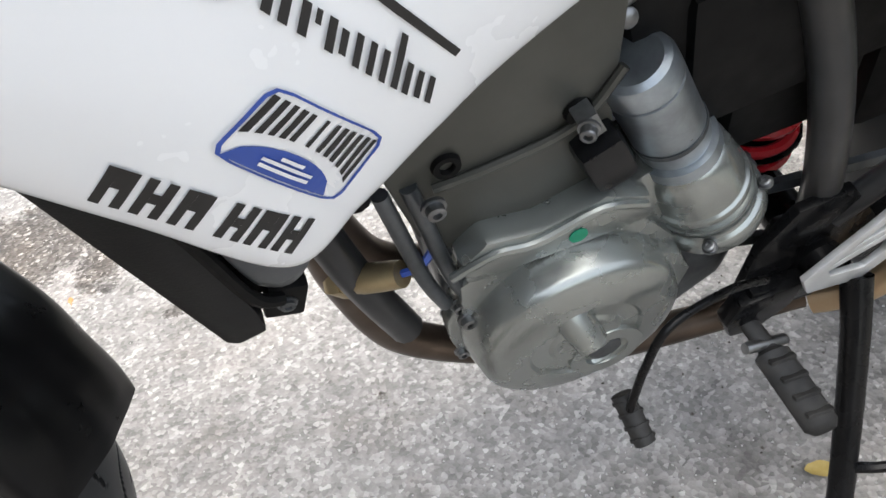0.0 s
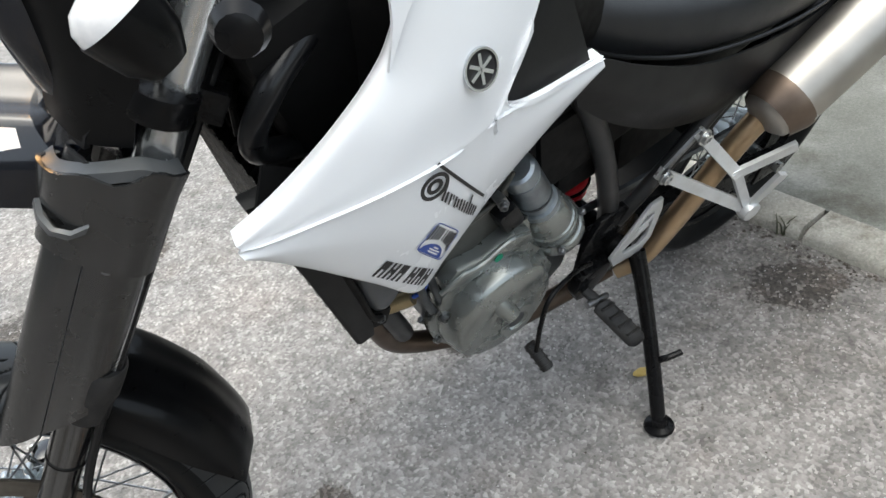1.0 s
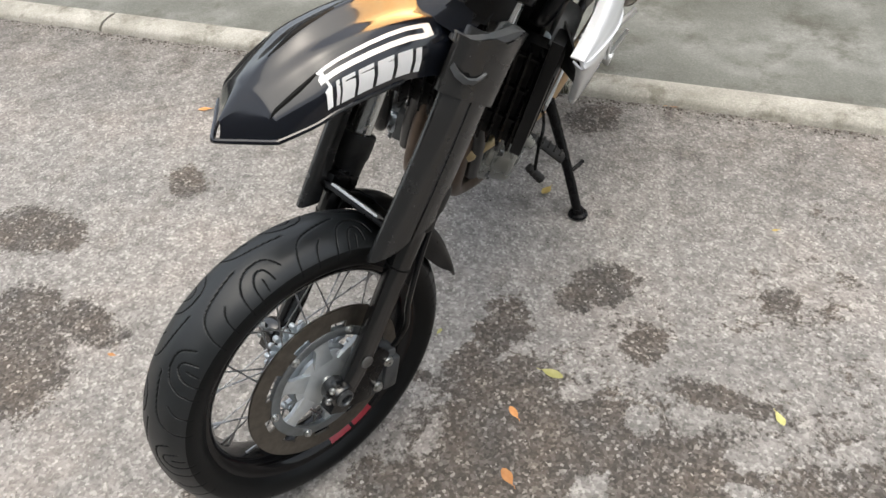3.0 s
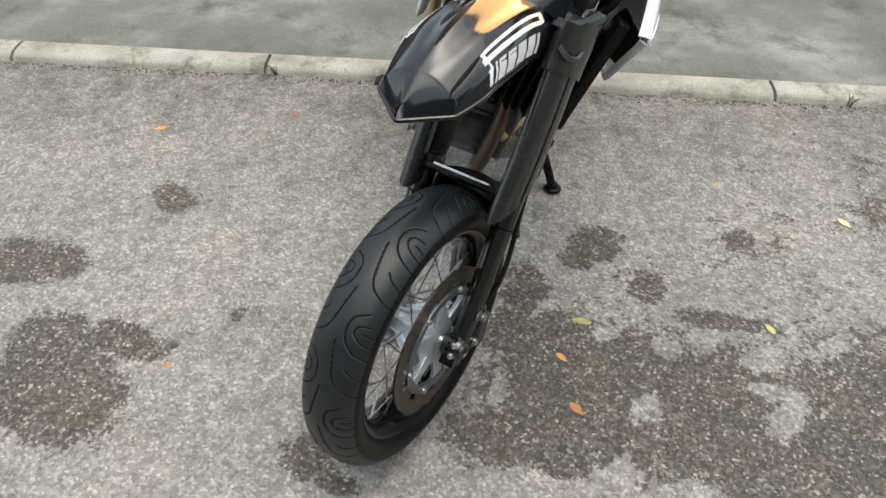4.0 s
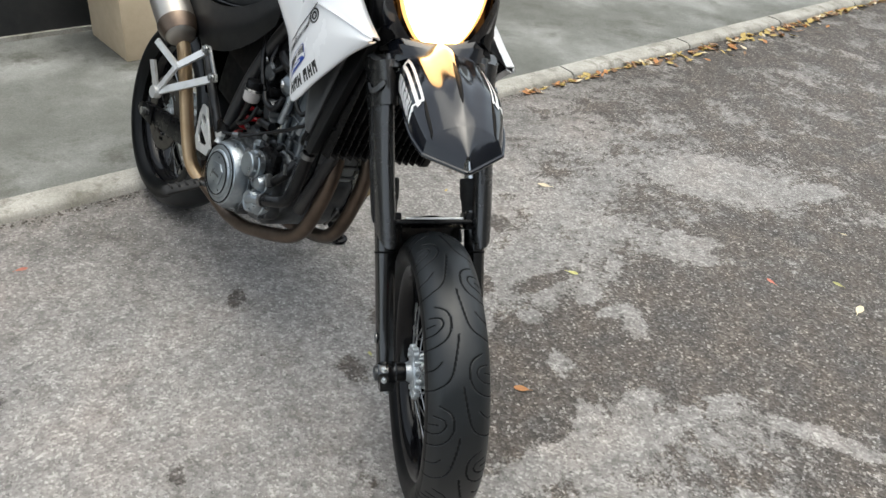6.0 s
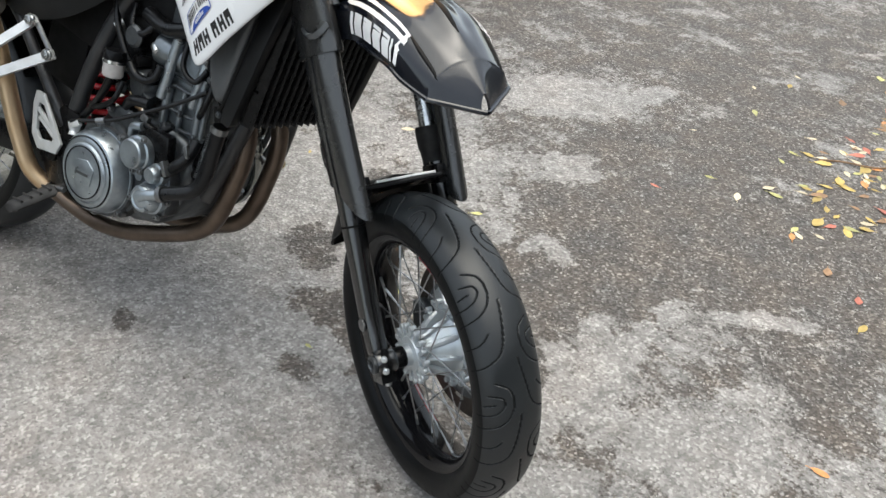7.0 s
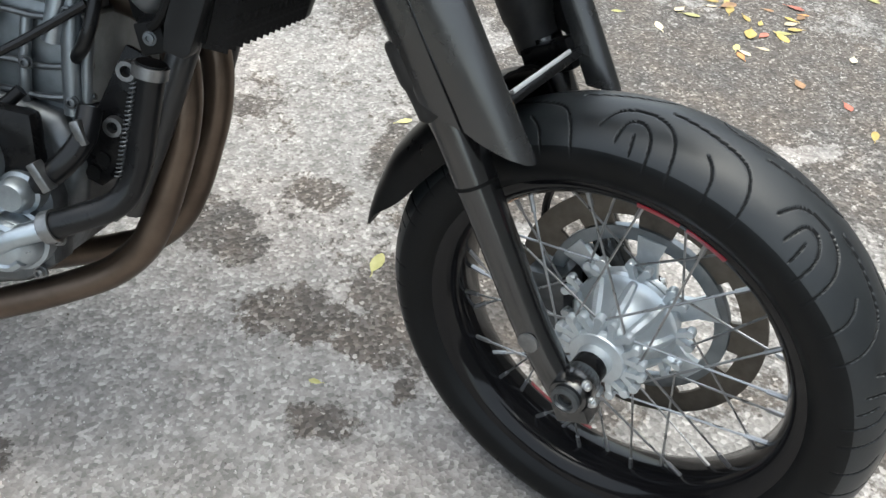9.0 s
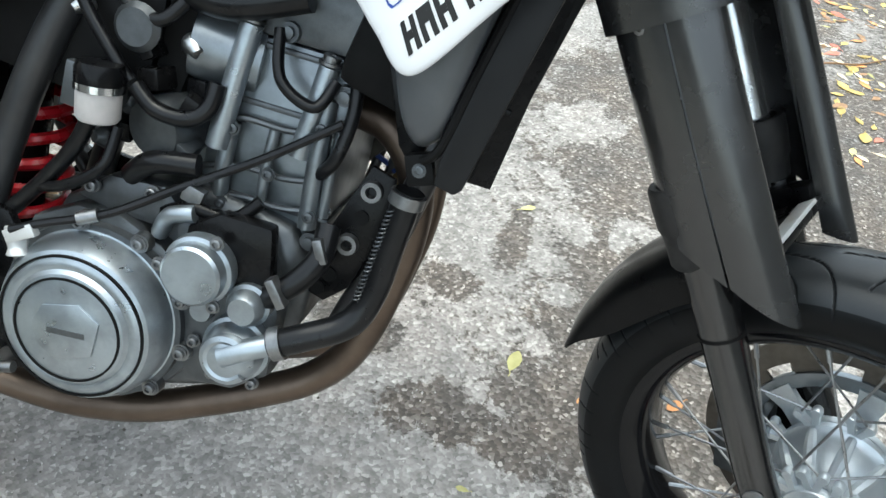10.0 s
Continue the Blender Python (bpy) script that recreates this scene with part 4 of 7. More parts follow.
part("caliper_bracket", plate([(-0.012, -0.035), (-0.040, -0.045), (-0.095, -0.035), (-0.100, 0.070), (-0.070, 0.082), (-0.040, 0.070), (-0.020, 0.100)], 0.088, 0.100), SATIN, caliper, K, bevel=0.003)
part("brake_hose", tube([(-0.118, 0.085, 0.066), (-0.105, 0.105, 0.13), (-0.062, 0.120, 0.20), (-0.052, 0.112, 0.32), (-0.058, 0.100, 0.52), (-0.070, 0.080, 0.80)], 0.0055, 8), HOSE, bike, K, "black rubber brake hose")

# -- high fender --
def facets(points, n):
    """n points along the straight legs between the given ones."""
    p = np.array(points, float)
    t = np.linspace(0, len(p) - 1, n)
    straight = np.stack([np.interp(t, range(len(p)), p[:, k]) for k in range(3)], 1)
    return straight * 0.3 + spline(points, n) * 0.7


half = (
    ((0.000, 0.078, 0.585), (0.008, 0.080, 0.630), (0.030, 0.062, 0.664), (0.042, 0.034, 0.668), (0.050, 0.000, 0.688)),
    ((0.110, 0.086, 0.560), (0.115, 0.085, 0.603), (0.132, 0.058, 0.634), (0.138, 0.032, 0.638), (0.143, 0.000, 0.657)),
    ((0.205, 0.090, 0.508), (0.213, 0.086, 0.550), (0.225, 0.053, 0.576), (0.229, 0.029, 0.580), (0.234, 0.000, 0.594)),
    ((0.240, 0.087, 0.478), (0.252, 0.079, 0.512), (0.266, 0.046, 0.532), (0.271, 0.024, 0.537), (0.276, 0.000, 0.544)),
    ((0.278, 0.0745, 0.4455), (0.286, 0.066, 0.474), (0.296, 0.039, 0.490), (0.301, 0.018, 0.496), (0.303, 0.000, 0.496)),
    ((0.286, 0.0690, 0.4395), (0.294, 0.060, 0.464), (0.302, 0.035, 0.479), (0.307, 0.016, 0.484), (0.309, 0.000, 0.485)),
    ((0.305, 0.0380, 0.4245), (0.309, 0.032, 0.444), (0.314, 0.019, 0.455), (0.318, 0.009, 0.460), (0.319, 0.000, 0.461)),
    ((0.324, 0.0080, 0.4100), (0.3255, 0.007, 0.422), (0.327, 0.004, 0.431), (0.328, 0.002, 0.435), (0.328, 0.000, 0.436)),
)
fender_rows = [[(x, -y, z) for x, y, z in row] + [row[3], row[2], row[1], row[0]] for row in half]
fender_shell = sheet([facets(r, 49) for r in fender_rows], 49, 70, 0.004)
fender = part("front_fender", fender_shell, GLOSSY, bike, K, "glossy black beak fender with white lettering shapes", sharp=38)
for side in (1, -1):
    lip = tube([(x, side * y, z) for (x, y, z), *_ in half[1:]] + [(0.3275, 0.0, 0.4075)], [0.0035, 0.0035, 0.0036, 0.0038, 0.0040, 0.0040, 0.0040, 0.0040], 8, 54)
    part("fender_lip", lip, GLOSSY, fender, K)



# dark strip for the ridge's shadow; it also parts the lamp's reflection
ridge = spline([row[4] for row in half[1:5]], 6)
part("fender_slit_shade", tube([(x - 0.002, 0.0, z - 0.0035) for x, y, z in ridge], [0.0008, 0.0055, 0.0062, 0.0050, 0.0030, 0.0008], 10, 24), VOID, fender, K, "dark tapered fender strip: slits at the sides, painted ridge shade in the middle")


def on_fender(u, v, side, lift=0.0012):
    """A place on the fender's flank: u from rear to front, v from its lower edge up to the crown."""
    grid = np.array([facets(r, 31) for r in half])
    line = np.array([spline(grid[:, j], 61) for j in range(31)])  # v, u
    fu, fv = u * 60, v * 0.75 * 30
    i, j = min(int(fu), 59), min(int(fv), 29)
    a, b = fu - i, fv - j
    p = (line[j, i] * (1 - a) + line[j, i + 1] * a) * (1 - b) + (line[j + 1, i] * (1 - a) + line[j + 1, i + 1] * a) * b
    du, dv = line[j, i + 1] - line[j, i], line[j + 1, i] - line[j, i]
    n = np.cross(dv, du)
    n = n / (np.linalg.norm(n) + 1e-12)
    if n[1] < 0:
        n = -n
    p = p + n * lift
    return (p[0], side * p[1], p[2])


def fender_mark(corners, side):
    """A sticker piece with four corners (u, v) on the fender."""
    (a, b, c, d) = [np.array(p) for p in corners]
    g = Geo()
    k, w = 8, 3
    rows = [[on_fender(*((a * (1 - s) + b * s) * (1 - t) + (d * (1 - s) + c * s) * t), side) for s in np.linspace(0, 1, k)] for t in np.linspace(0, 1, w)]
    rows2 = [[on_fender(*((a * (1 - s) + b * s) * (1 - t) + (d * (1 - s) + c * s) * t), side, 0.0002) for s in np.linspace(0, 1, k)] for t in np.linspace(0, 1, w)]
    n = k * w
    v = [p for r in rows for p in r] + [p for r in rows2 for p in r]
    f = [(j * k + i, j * k + i + 1, (j + 1) * k + i + 1, (j + 1) * k + i) for j in range(w - 1) for i in range(k - 1)]
    return g.put(v, f)


for side in (1, -1):
    slit = tube([on_fender(u, 0.54 - 0.45 * (u - 0.36), side, -0.0005) for u in np.linspace(0.36, 0.72, 8)], [0.0012, 0.0030, 0.0038, 0.0036, 0.0030, 0.0022, 0.0014, 0.0005], 8, 40)
    part("fender_slit_shade", slit, VOID, fender, K, "dark tapered fender strip: slits at the sides, painted ridge shade in the middle")
FENDER_MARKS = [((0.16, 0.50), (0.615, 0.46), (0.615, 0.405), (0.16, 0.445)), ((0.16, 0.60), (0.60, 0.535), (0.60, 0.50), (0.16, 0.555)), ((0.135, 0.60), (0.165, 0.60), (0.165, 0.445), (0.135, 0.47)), ((0.565, 0.53), (0.615, 0.46), (0.590, 0.11), (0.545, 0.12))]
x0 = 0.19
for width in (0.022, 0.062, 0.056, 0.056, 0.056, 0.022)[::-1]:
    FENDER_MARKS.append(((x0, 0.36), (x0 + width, 0.355), (x0 + width - 0.006, 0.10), (x0 - 0.006, 0.10)))
    x0 += width + 0.0125
for side in (1, -1):
    for corners in FENDER_MARKS:
        corners = [((0.095 + (u - 0.135) * 0.74) * 6 / 7, v) for u, v in corners]
        part("white_mark", fender_mark(corners, side), DECALWHITE, fender, K)

# -- headlight --
lens_secs = []
for v, w, out in ((0.0, 0.018, 0.000), (0.012, 0.045, 0.010), (0.035, 0.064, 0.022), (0.075, 0.083, 0.034), (0.125, 0.092, 0.040), (0.175, 0.090, 0.036), (0.215, 0.074, 0.024), (0.240, 0.045, 0.008), (0.248, 0.016, 0.0)):
    # up is the world's up as the fork sees it
    bx, bz = 0.058 + 0.50 * v, 0.680 + 0.86 * v
    lens_secs.append([(bx + 0.86 * out * (1 - abs(k) ** 2.2), k * w, bz + 0.50 * out * (1 - abs(k) ** 2.2)) for k in np.linspace(-1, 1, 15)])
rim_secs = [[(x - 0.010, y * 0.97, z - 0.002) for x, y, z in s] for s in lens_secs]
lens_secs = [[(x, y * 0.88, z) for x, y, z in s] for s in lens_secs]
lens = sheet(lens_secs, 40, 40, 0.006)
headlight_secs = []
for grow, back in ((1.12, -0.004), (1.22, 0.012), (1.26, 0.045), (1.15, 0.095)):
    ring = []
    for a in np.linspace(0, 2 * math.pi, 40, endpoint=False):
        c, s = math.cos(a), math.sin(a)
        w = 0.094 * grow * abs(c) ** 0.8 * (1 if c > 0 else -1) * (0.72 + 0.28 * min(1, (s + 1.15)))
        v = 0.124 + 0.128 * grow * abs(s) ** 0.85 * (1 if s > 0 else -1)
        ring.append((0.058 + 0.50 * v - 0.86 * back, w, 0.680 + 0.86 * v - 0.50 * back))
    headlight_secs.append(ring)
shell = Geo()
rings(shell, headlight_secs + [[(0.5 * (x + 0.0), y * 0.8, z + 0.0) for x, y, z in headlight_secs[-1]]], True, False)
rear_ring = [(0.5 * x, y * 0.8, z) for x, y, z in headlight_secs[-1]]
shell.put(rear_ring, [tuple(range(len(rear_ring)))])
headlight = part("headlight", shell, GLOSSY, bike, K, "black headlight cowl round a lit warm lamp", sharp=50)
part("lens", lens, LAMP, headlight, K, "brightly lit warm lamp glass")
# added glowing sheet behind the glass, for the orange fringe
part("fringe_glow", sheet(rim_secs, 40, 40, 0.004), AMBER, headlight, K, "added amber glow standing in for the lamp's orange fringe")
# small shield under the lamp, and cheeks beside it
chin = sheet([[(0.030, -0.092, 0.640), (0.064, -0.060, 0.652), (0.080, 0.0, 0.648), (0.064, 0.060, 0.652), (0.030, 0.092, 0.640)], [(0.000, -0.118, 0.720), (0.050, -0.088, 0.700), (0.064, 0.0, 0.678), (0.050, 0.088, 0.700), (0.000, 0.118, 0.720)]], 24, 8, 0.005)
part("chin_panel", chin, GLOSSY, headlight, K)
cheek = sheet([[(0.052, 0.092, 0.690), (0.020, 0.112, 0.680), (-0.020, 0.118, 0.690)], [(0.080, 0.106, 0.780), (0.040, 0.128, 0.775), (-0.010, 0.132, 0.780)], [(0.130, 0.108, 0.880), (0.080, 0.130, 0.880), (0.010, 0.134, 0.880)], [(0.160, 0.100, 0.960), (0.110, 0.118, 0.965), (0.040, 0.122, 0.965)]], 16, 20, 0.004)
both("cheek", cheek, BLACK, headlight, K)
strut = sheet([[(0.034, 0.100, 0.672), (0.028, 0.112, 0.700), (-0.004, 0.126, 0.780)], [(0.018, 0.116, 0.672), (0.016, 0.122, 0.700), (-0.012, 0.130, 0.780)]], 12, 4, 0.006)
both("headlight_strut", strut, PANEL, headlight, K)

# indicator lamps on stalks
for side in (1, -1):
    c = Vector((0.004, side * 0.268, 0.862))
    body_g = lathe(((0, -0.044), (0.014, -0.042), (0.024, -0.028), (0.029, -0.006), (0.030, 0.0), (0.0, 0.0)), c, (0.86, 0, 0.5), 24)
    tube([(c.x - 0.02, side * 0.235, c.z - 0.012), (0.0, side * 0.12, 0.83)], 0.010, 10, g=body_g)
    lampbody = part("indicator", body_g, BLACK, bike, K, "small round indicator with a clear lens")
    part("indicator_lens", lathe(((0.029, 0.0), (0.0275, 0.009), (0.020, 0.017), (0.008, 0.021), (0, 0.022)), c, (0.86, 0, 0.5), 24), CLEAR, lampbody, K)
    part("bulb", lathe(((0, 0.0), (0.010, 0.001), (0.010, 0.003), (0, 0.004)), c, (0.86, 0, 0.5), 12), LEAVES["orange"], lampbody, K, "orange bulb")

# clamps, bars, levers
for z in (0.735, 0.905):
    g = block((-0.050, 0, z), (0.075, 0.20, 0.032))
    for side in (1, -1):
        lathe(((0.0, -0.018), (0.032, -0.014), (0.032, 0.014), (0.0, 0.018)), (-0.032, side * 0.108, z), (0, 0, 1), 20, g)
    part("fork_yoke", g, SATIN, bike, K, bevel=0.003)
part("steering_stem", tube([(-0.075, 0, 0.70), (-0.078, 0, 0.93)], 0.026, 16), SATIN, bike, K)
bar = tube([(-0.120, 0.40, 1.000), (-0.080, 0.26, 1.010), (-0.050, 0.12, 0.985), (-0.046, 0.0, 0.975), (-0.050, -0.12, 0.985), (-0.080, -0.26, 1.010), (-0.120, -0.40, 1.000)], 0.0135, 12, 48)
handlebar = part("handlebar", bar, SATIN, bike, K, "black handlebar")
for side in (1, -1):
    grip = tube([(-0.098, side * 0.30, 1.006), (-0.128, side * 0.415, 0.998)], [0.017, 0.018], 14)
    lathe(((0.0, 0.0), (0.019, 0.0), (0.020, 0.008), (0.014, 0.022), (0.0, 0.024)), (-0.128, side * 0.415, 0.998), (-0.24, side * 0.97, 0), 16, grip)
    part("grip", grip, RUBBER, handlebar, K, "ribbed black rubber grip")
    part("lever_perch", block((-0.076, side * 0.245, 1.0), (0.055, 0.060, 0.040), (0, 0, side * -14)), SATIN, handlebar, K, bevel=0.006)
    lever = tube([(-0.060, side * 0.235, 0.985), (-0.035, side * 0.30, 0.970), (-0.040, side * 0.38, 0.955), (-0.052, side * 0.452, 0.950)], [0.008, 0.007, 0.006, 0.006], 10)
    lathe(((0, -0.012), (0.009, -0.008), (0.012, 0), (0.009, 0.008), (0, 0.012)), (-0.052, side * 0.458, 0.950), (0, 1, 0), 16, lever)
    part("lever", lever, SATIN, handlebar, K, "black hand lever with a ball end")
for pts in ([(-0.06, 0.20, 0.98), (0.02, 0.13, 0.92), (-0.02, 0.06, 0.82), (-0.09, 0.05, 0.70)], [(-0.06, 0.22, 0.99), (0.03, 0.10, 0.95), (-0.03, 0.02, 0.84), (-0.11, 0.03, 0.68)], [(-0.06, -0.20, 0.98), (0.02, -0.13, 0.92), (-0.02, -0.06, 0.82), (-0.09, -0.06, 0.70)]):
    part("cable", tube(pts, 0.0045, 8), HOSE, bike, K)

# -- white side cowls with tank, seat and side panels --
crease = [(1.154, 0.206, 0.902), (1.090, 0.220, 0.914), (1.030, 0.228, 0.920), (0.970, 0.226, 0.920), (0.915, 0.216, 0.916), (0.884, 0.208, 0.918), (0.866, 0.2045, 0.916), (0.700, 0.176, 0.892)]
belly = [(1.150, 0.204, 0.894), (1.098, 0.214, 0.852), (1.030, 0.219, 0.784), (0.974, 0.219, 0.728), (0.934, 0.213, 0.750), (0.896, 0.207, 0.778), (0.846, 0.198, 0.808), (0.694, 0.171, 0.872)]
mid_low = [tuple((np.array(a) * 0.5 + np.array(b) * 0.5) + np.array((0, 0.006, 0))) for a, b in zip(crease, belly)]
inner_edge = [(x - 0.003, y - 0.016, z + 0.004) for x, y, z in belly]
back_up = [(1.152, 0.205, 0.907), (1.094, 0.216, 0.926), (1.036, 0.219, 0.948), (0.972, 0.212, 0.980), (0.912, 0.196, 1.012), (0.846, 0.176, 1.040)]
cowl = Geo()
top_row = [(1.154, 0.202, 0.910), (1.106, 0.205, 0.938), (1.050, 0.203, 0.976), (0.996, 0.190, 1.012), (0.934, 0.172, 1.080), (0.806, 0.166, 1.030), (0.8625, 0.2035, 0.9235), (0.702, 0.1755, 0.896)]
back_row = back_up[:4] + [(0.908, 0.199, 1.000), (0.838, 0.186, 0.978), (0.864, 0.2040, 0.920), (0.701, 0.176, 0.894)]
turned_in = [(x - 0.005, y - 0.020, z - 0.004) for x, y, z in top_row]
toward = lambda a, b, k: [tuple(np.array(p) * (1 - k) + np.array(q) * k) for p, q in zip(a, b)]  # noqa: E731
sheet([inner_edge, toward(belly, mid_low, -0.02), mid_low, toward(crease, mid_low, 0.12), crease, toward(crease, back_row, 0.14), back_row, top_row, turned_in], 64, 90, -0.0035, cowl)
front_upper = [(0.996, 0.192, 1.012), (0.984, 0.178, 1.058), (0.988, 0.158, 1.112)]
sheet([front_upper, [(0.934, 0.173, 1.080), (0.93, 0.163, 1.10), (0.92, 0.150, 1.13)], [(0.806, 0.167, 1.030), (0.80, 0.156, 1.060), (0.795, 0.142, 1.09)]], 16, 14, -0.0035, cowl)
right_cowl = cowl.mirrored()
# the right cowl hangs a little lower at its tip
right_cowl.v = [(x - 0.024 * max(0, 1 - math.hypot(x - 0.974, z - 0.732) / 0.17), y, z - 0.026 * max(0, 1 - math.hypot(x - 0.974, z - 0.732) / 0.17)) for x, y, z in right_cowl.v]
cowls = [part("side_cowl", g, WHITE, bike, label="glossy white side cowl with stickers", sharp=60) for g in (cowl, right_cowl)]

dark = sheet([[(0.925, 0.200, 0.905), (0.860, 0.194, 0.902), (0.790, 0.182, 0.896), (0.716, 0.171, 0.888)], [(0.930, 0.186, 0.965), (0.862, 0.180, 0.955), (0.795, 0.172, 0.945), (0.735, 0.164, 0.935)], [(0.950, 0.160, 1.040), (0.865, 0.158, 1.025), (0.798, 0.156, 1.008), (0.755, 0.153, 0.990)], [(0.955, 0.140, 1.100), (0.865, 0.140, 1.085), (0.80, 0.140, 1.06), (0.752, 0.140, 1.02)]], 22, 18, 0.004)
both("tank_panel", dark, PANEL, label="dark grey insert in the cowl")

tank = Geo()
for_x = ((1.00, 0.10, 0.86, 1.12), (0.95, 0.150, 0.84, 1.16), (0.86, 0.155, 0.84, 1.15), (0.76, 0.145, 0.84, 1.08), (0.70, 0.130, 0.83, 1.00), (0.64, 0.115, 0.82, 0.945))
secs = []
for x, w, z0, z1 in for_x:
    secs.append([(x, w * math.copysign(abs(math.cos(a)) ** 0.6, math.cos(a)), (z0 + z1) / 2 + (z1 - z0) / 2 * math.copysign(abs(math.sin(a)) ** 0.6, math.sin(a))) for a in np.linspace(0, 2 * math.pi, 32, endpoint=False)])
part("tank", rings(tank, secs), VOID, bike, label="dark tank under the cowls")

# emblem, stickers and lettering bars, on both cowls
def cowl_mark(quads, mat, name, parent_list, lift=0.0015):
    """Flat pieces lying on the cowl's flank: each a list of (x, z) corners; bars are loose pieces, outlines one."""
    loose = name in ("black_mark", "white_mark")
    for side, owner in zip((1, -1), parent_list):
        g = Geo()
        for quad in quads:
            (a, b, c, d) = [np.array(p, float) for p in quad]
            k, w = 4, 4
            v = []
            for t in np.linspace(0, 1, w):
                for s in np.linspace(0, 1, k):
                    p = (a * (1 - s) + b * s) * (1 - t) + (d * (1 - s) + c * s) * t
                    sag = max(0, 1 - math.hypot(p[0] - 0.974, p[1] - 0.732) / 0.17) if side < 0 else 0
                    v.append((p[0] - 0.024 * sag, side * (cowl_y(p[0], p[1]) + lift), p[1] - 0.026 * sag))
            f = [(j * k + i, j * k + i + 1, (j + 1) * k + i + 1, (j + 1) * k + i) for j in range(w - 1) for i in range(k - 1)]
            g.put(v, f)
            if loose:
                part(name, g, mat, owner)
                g = Geo()
        if not loose:
            part(name, g, mat, owner)


LOW = np.array([spline(r, 120) for r in (belly, mid_low, crease)])
LOWNET = np.array([spline(LOW[:, j], 40) for j in range(120)]).reshape(-1, 3)


def cowl_y(x, z):
    """How far out the lower cowl stands at (x, z)."""
    d = (LOWNET[:, 0] - x) ** 2 + (LOWNET[:, 2] - z) ** 2
    i = np.argsort(d)[:4]
    w = 1 / (d[i] + 1e-7)
    return float((LOWNET[i, 1] * w).sum() / w.sum())


def cells(tl, tr, br, bl, spans, slant=0.0):
    """Pieces of a four-cornered field: spans of (from, to, top, bottom) in parts of its width and height."""
    tl, tr, br, bl = (np.array(p, float) for p in (tl, tr, br, bl))
    at = lambda s, t: tuple((tl * (1 - s) + tr * s) * (1 - t) + (bl * (1 - s) + br * s) * t)  # noqa: E731
    return [[at(a + slant * (1 - t0), t0), at(b + slant * (1 - t0), t0), at(b + slant * (1 - t1), t1), at(a + slant * (1 - t1), t1)] for a, b, t0, t1 in spans]


NAME_FIELD = ((1.024, 0.8248), (0.9594, 0.7586), (0.9714, 0.7368), (1.0366, 0.803))
strokes = []
for k, x in enumerate((0.0, 0.165, 0.335, 0.56, 0.715, 0.87)):
    strokes += [(x, x + 0.045, 0, 1), (x + 0.045, x + 0.085, 0.35 if k % 2 else 0.0, 0.62 if k % 2 else 0.5), (x + 0.085, x + 0.13, 0, 1)]
cowl_mark(cells(*NAME_FIELD, strokes, 0.03), DECALBLACK, "black_mark", cowls, 0.0016)
STICKER = [np.array(p) for p in ((0.961, 0.8412), (0.921, 0.7894), (0.9474, 0.7612), (0.9902, 0.8186))]


def on_sticker(s, t):
    tl, tr, br, bl = STICKER
    return tuple((tl * (1 - s) + tr * s) * (1 - t) + (bl * (1 - s) + br * s) * t)


def rounded(inset, corner, n=40):
    """Points round a field with rounded corners, in parts of its width and height."""
    out = []
    for a in np.linspace(0, 2 * math.pi, n, endpoint=False):
        c, d = math.cos(a), math.sin(a)
        k = (abs(c) ** corner + abs(d) ** corner) ** (-1 / corner)
        out.append((0.5 + (0.5 - inset) * k * c, 0.5 + (0.5 - inset) * k * d))
    return out


def ring_quads(outer, inner):
    n = len(outer)
    return [[on_sticker(*outer[i]), on_sticker(*outer[(i + 1) % n]), on_sticker(*inner[(i + 1) % n]), on_sticker(*inner[i])] for i in range(n)]


dome = lambda s: 0.95 - 0.36 * math.sqrt(max(0.0, 1 - ((s - 0.46) / 0.40) ** 2))  # noqa: E731
arch = [[on_sticker(p, dome(p)), on_sticker(q, dome(q)), on_sticker(q, 0.955), on_sticker(p, 0.955)] for p, q in zip(np.linspace(0.06, 0.86, 15)[:-1], np.linspace(0.06, 0.86, 15)[1:])]
bars = []
for p, q in ((0.05, 0.10), (0.13, 0.175), (0.205, 0.245), (0.275, 0.32), (0.345, 0.385), (0.47, 0.50), (0.56, 0.60), (0.63, 0.675), (0.70, 0.745), (0.775, 0.815), (0.845, 0.885), (0.91, 0.945)):
    low = lambda v: 0.88 - 0.42 * math.sqrt(max(0.0, 1 - ((v - 0.46) / 0.52) ** 2))  # noqa: E731
    bars.append([on_sticker(p, 0.10), on_sticker(q, 0.10), on_sticker(q - 0.01, low(q)), on_sticker(p - 0.01, low(p))])
cowl_mark(ring_quads(rounded(-0.01, 9), rounded(0.5, 9)), DECALWHITE, "sticker_field", cowls, 0.0010)
cowl_mark(ring_quads(rounded(0.0, 9), rounded(0.028, 9)), DECALBLUE, "sticker_border", cowls, 0.0016)
cowl_mark(bars, DECALBLACK, "black_mark", cowls, 0.0016)
cowl_mark(arch, DECALBLUE, "blue_mark", cowls, 0.0016)
cowl_mark([[on_sticker(p, t), on_sticker(q, t), on_sticker(q, t + 0.045), on_sticker(p, t + 0.045)] for p, q, t in ((0.38, 0.56, 0.665), (0.27, 0.66, 0.745), (0.28, 0.66, 0.825))], DECALWHITE, "white_mark", cowls, 0.0024)
cowl_mark(cells((0.964, 0.921), (0.887, 0.82), (0.8895, 0.8175), (0.9665, 0.9185), [(0, 1, 0, 1)]), DECALBLACK, "black_mark", cowls, 0.0016)
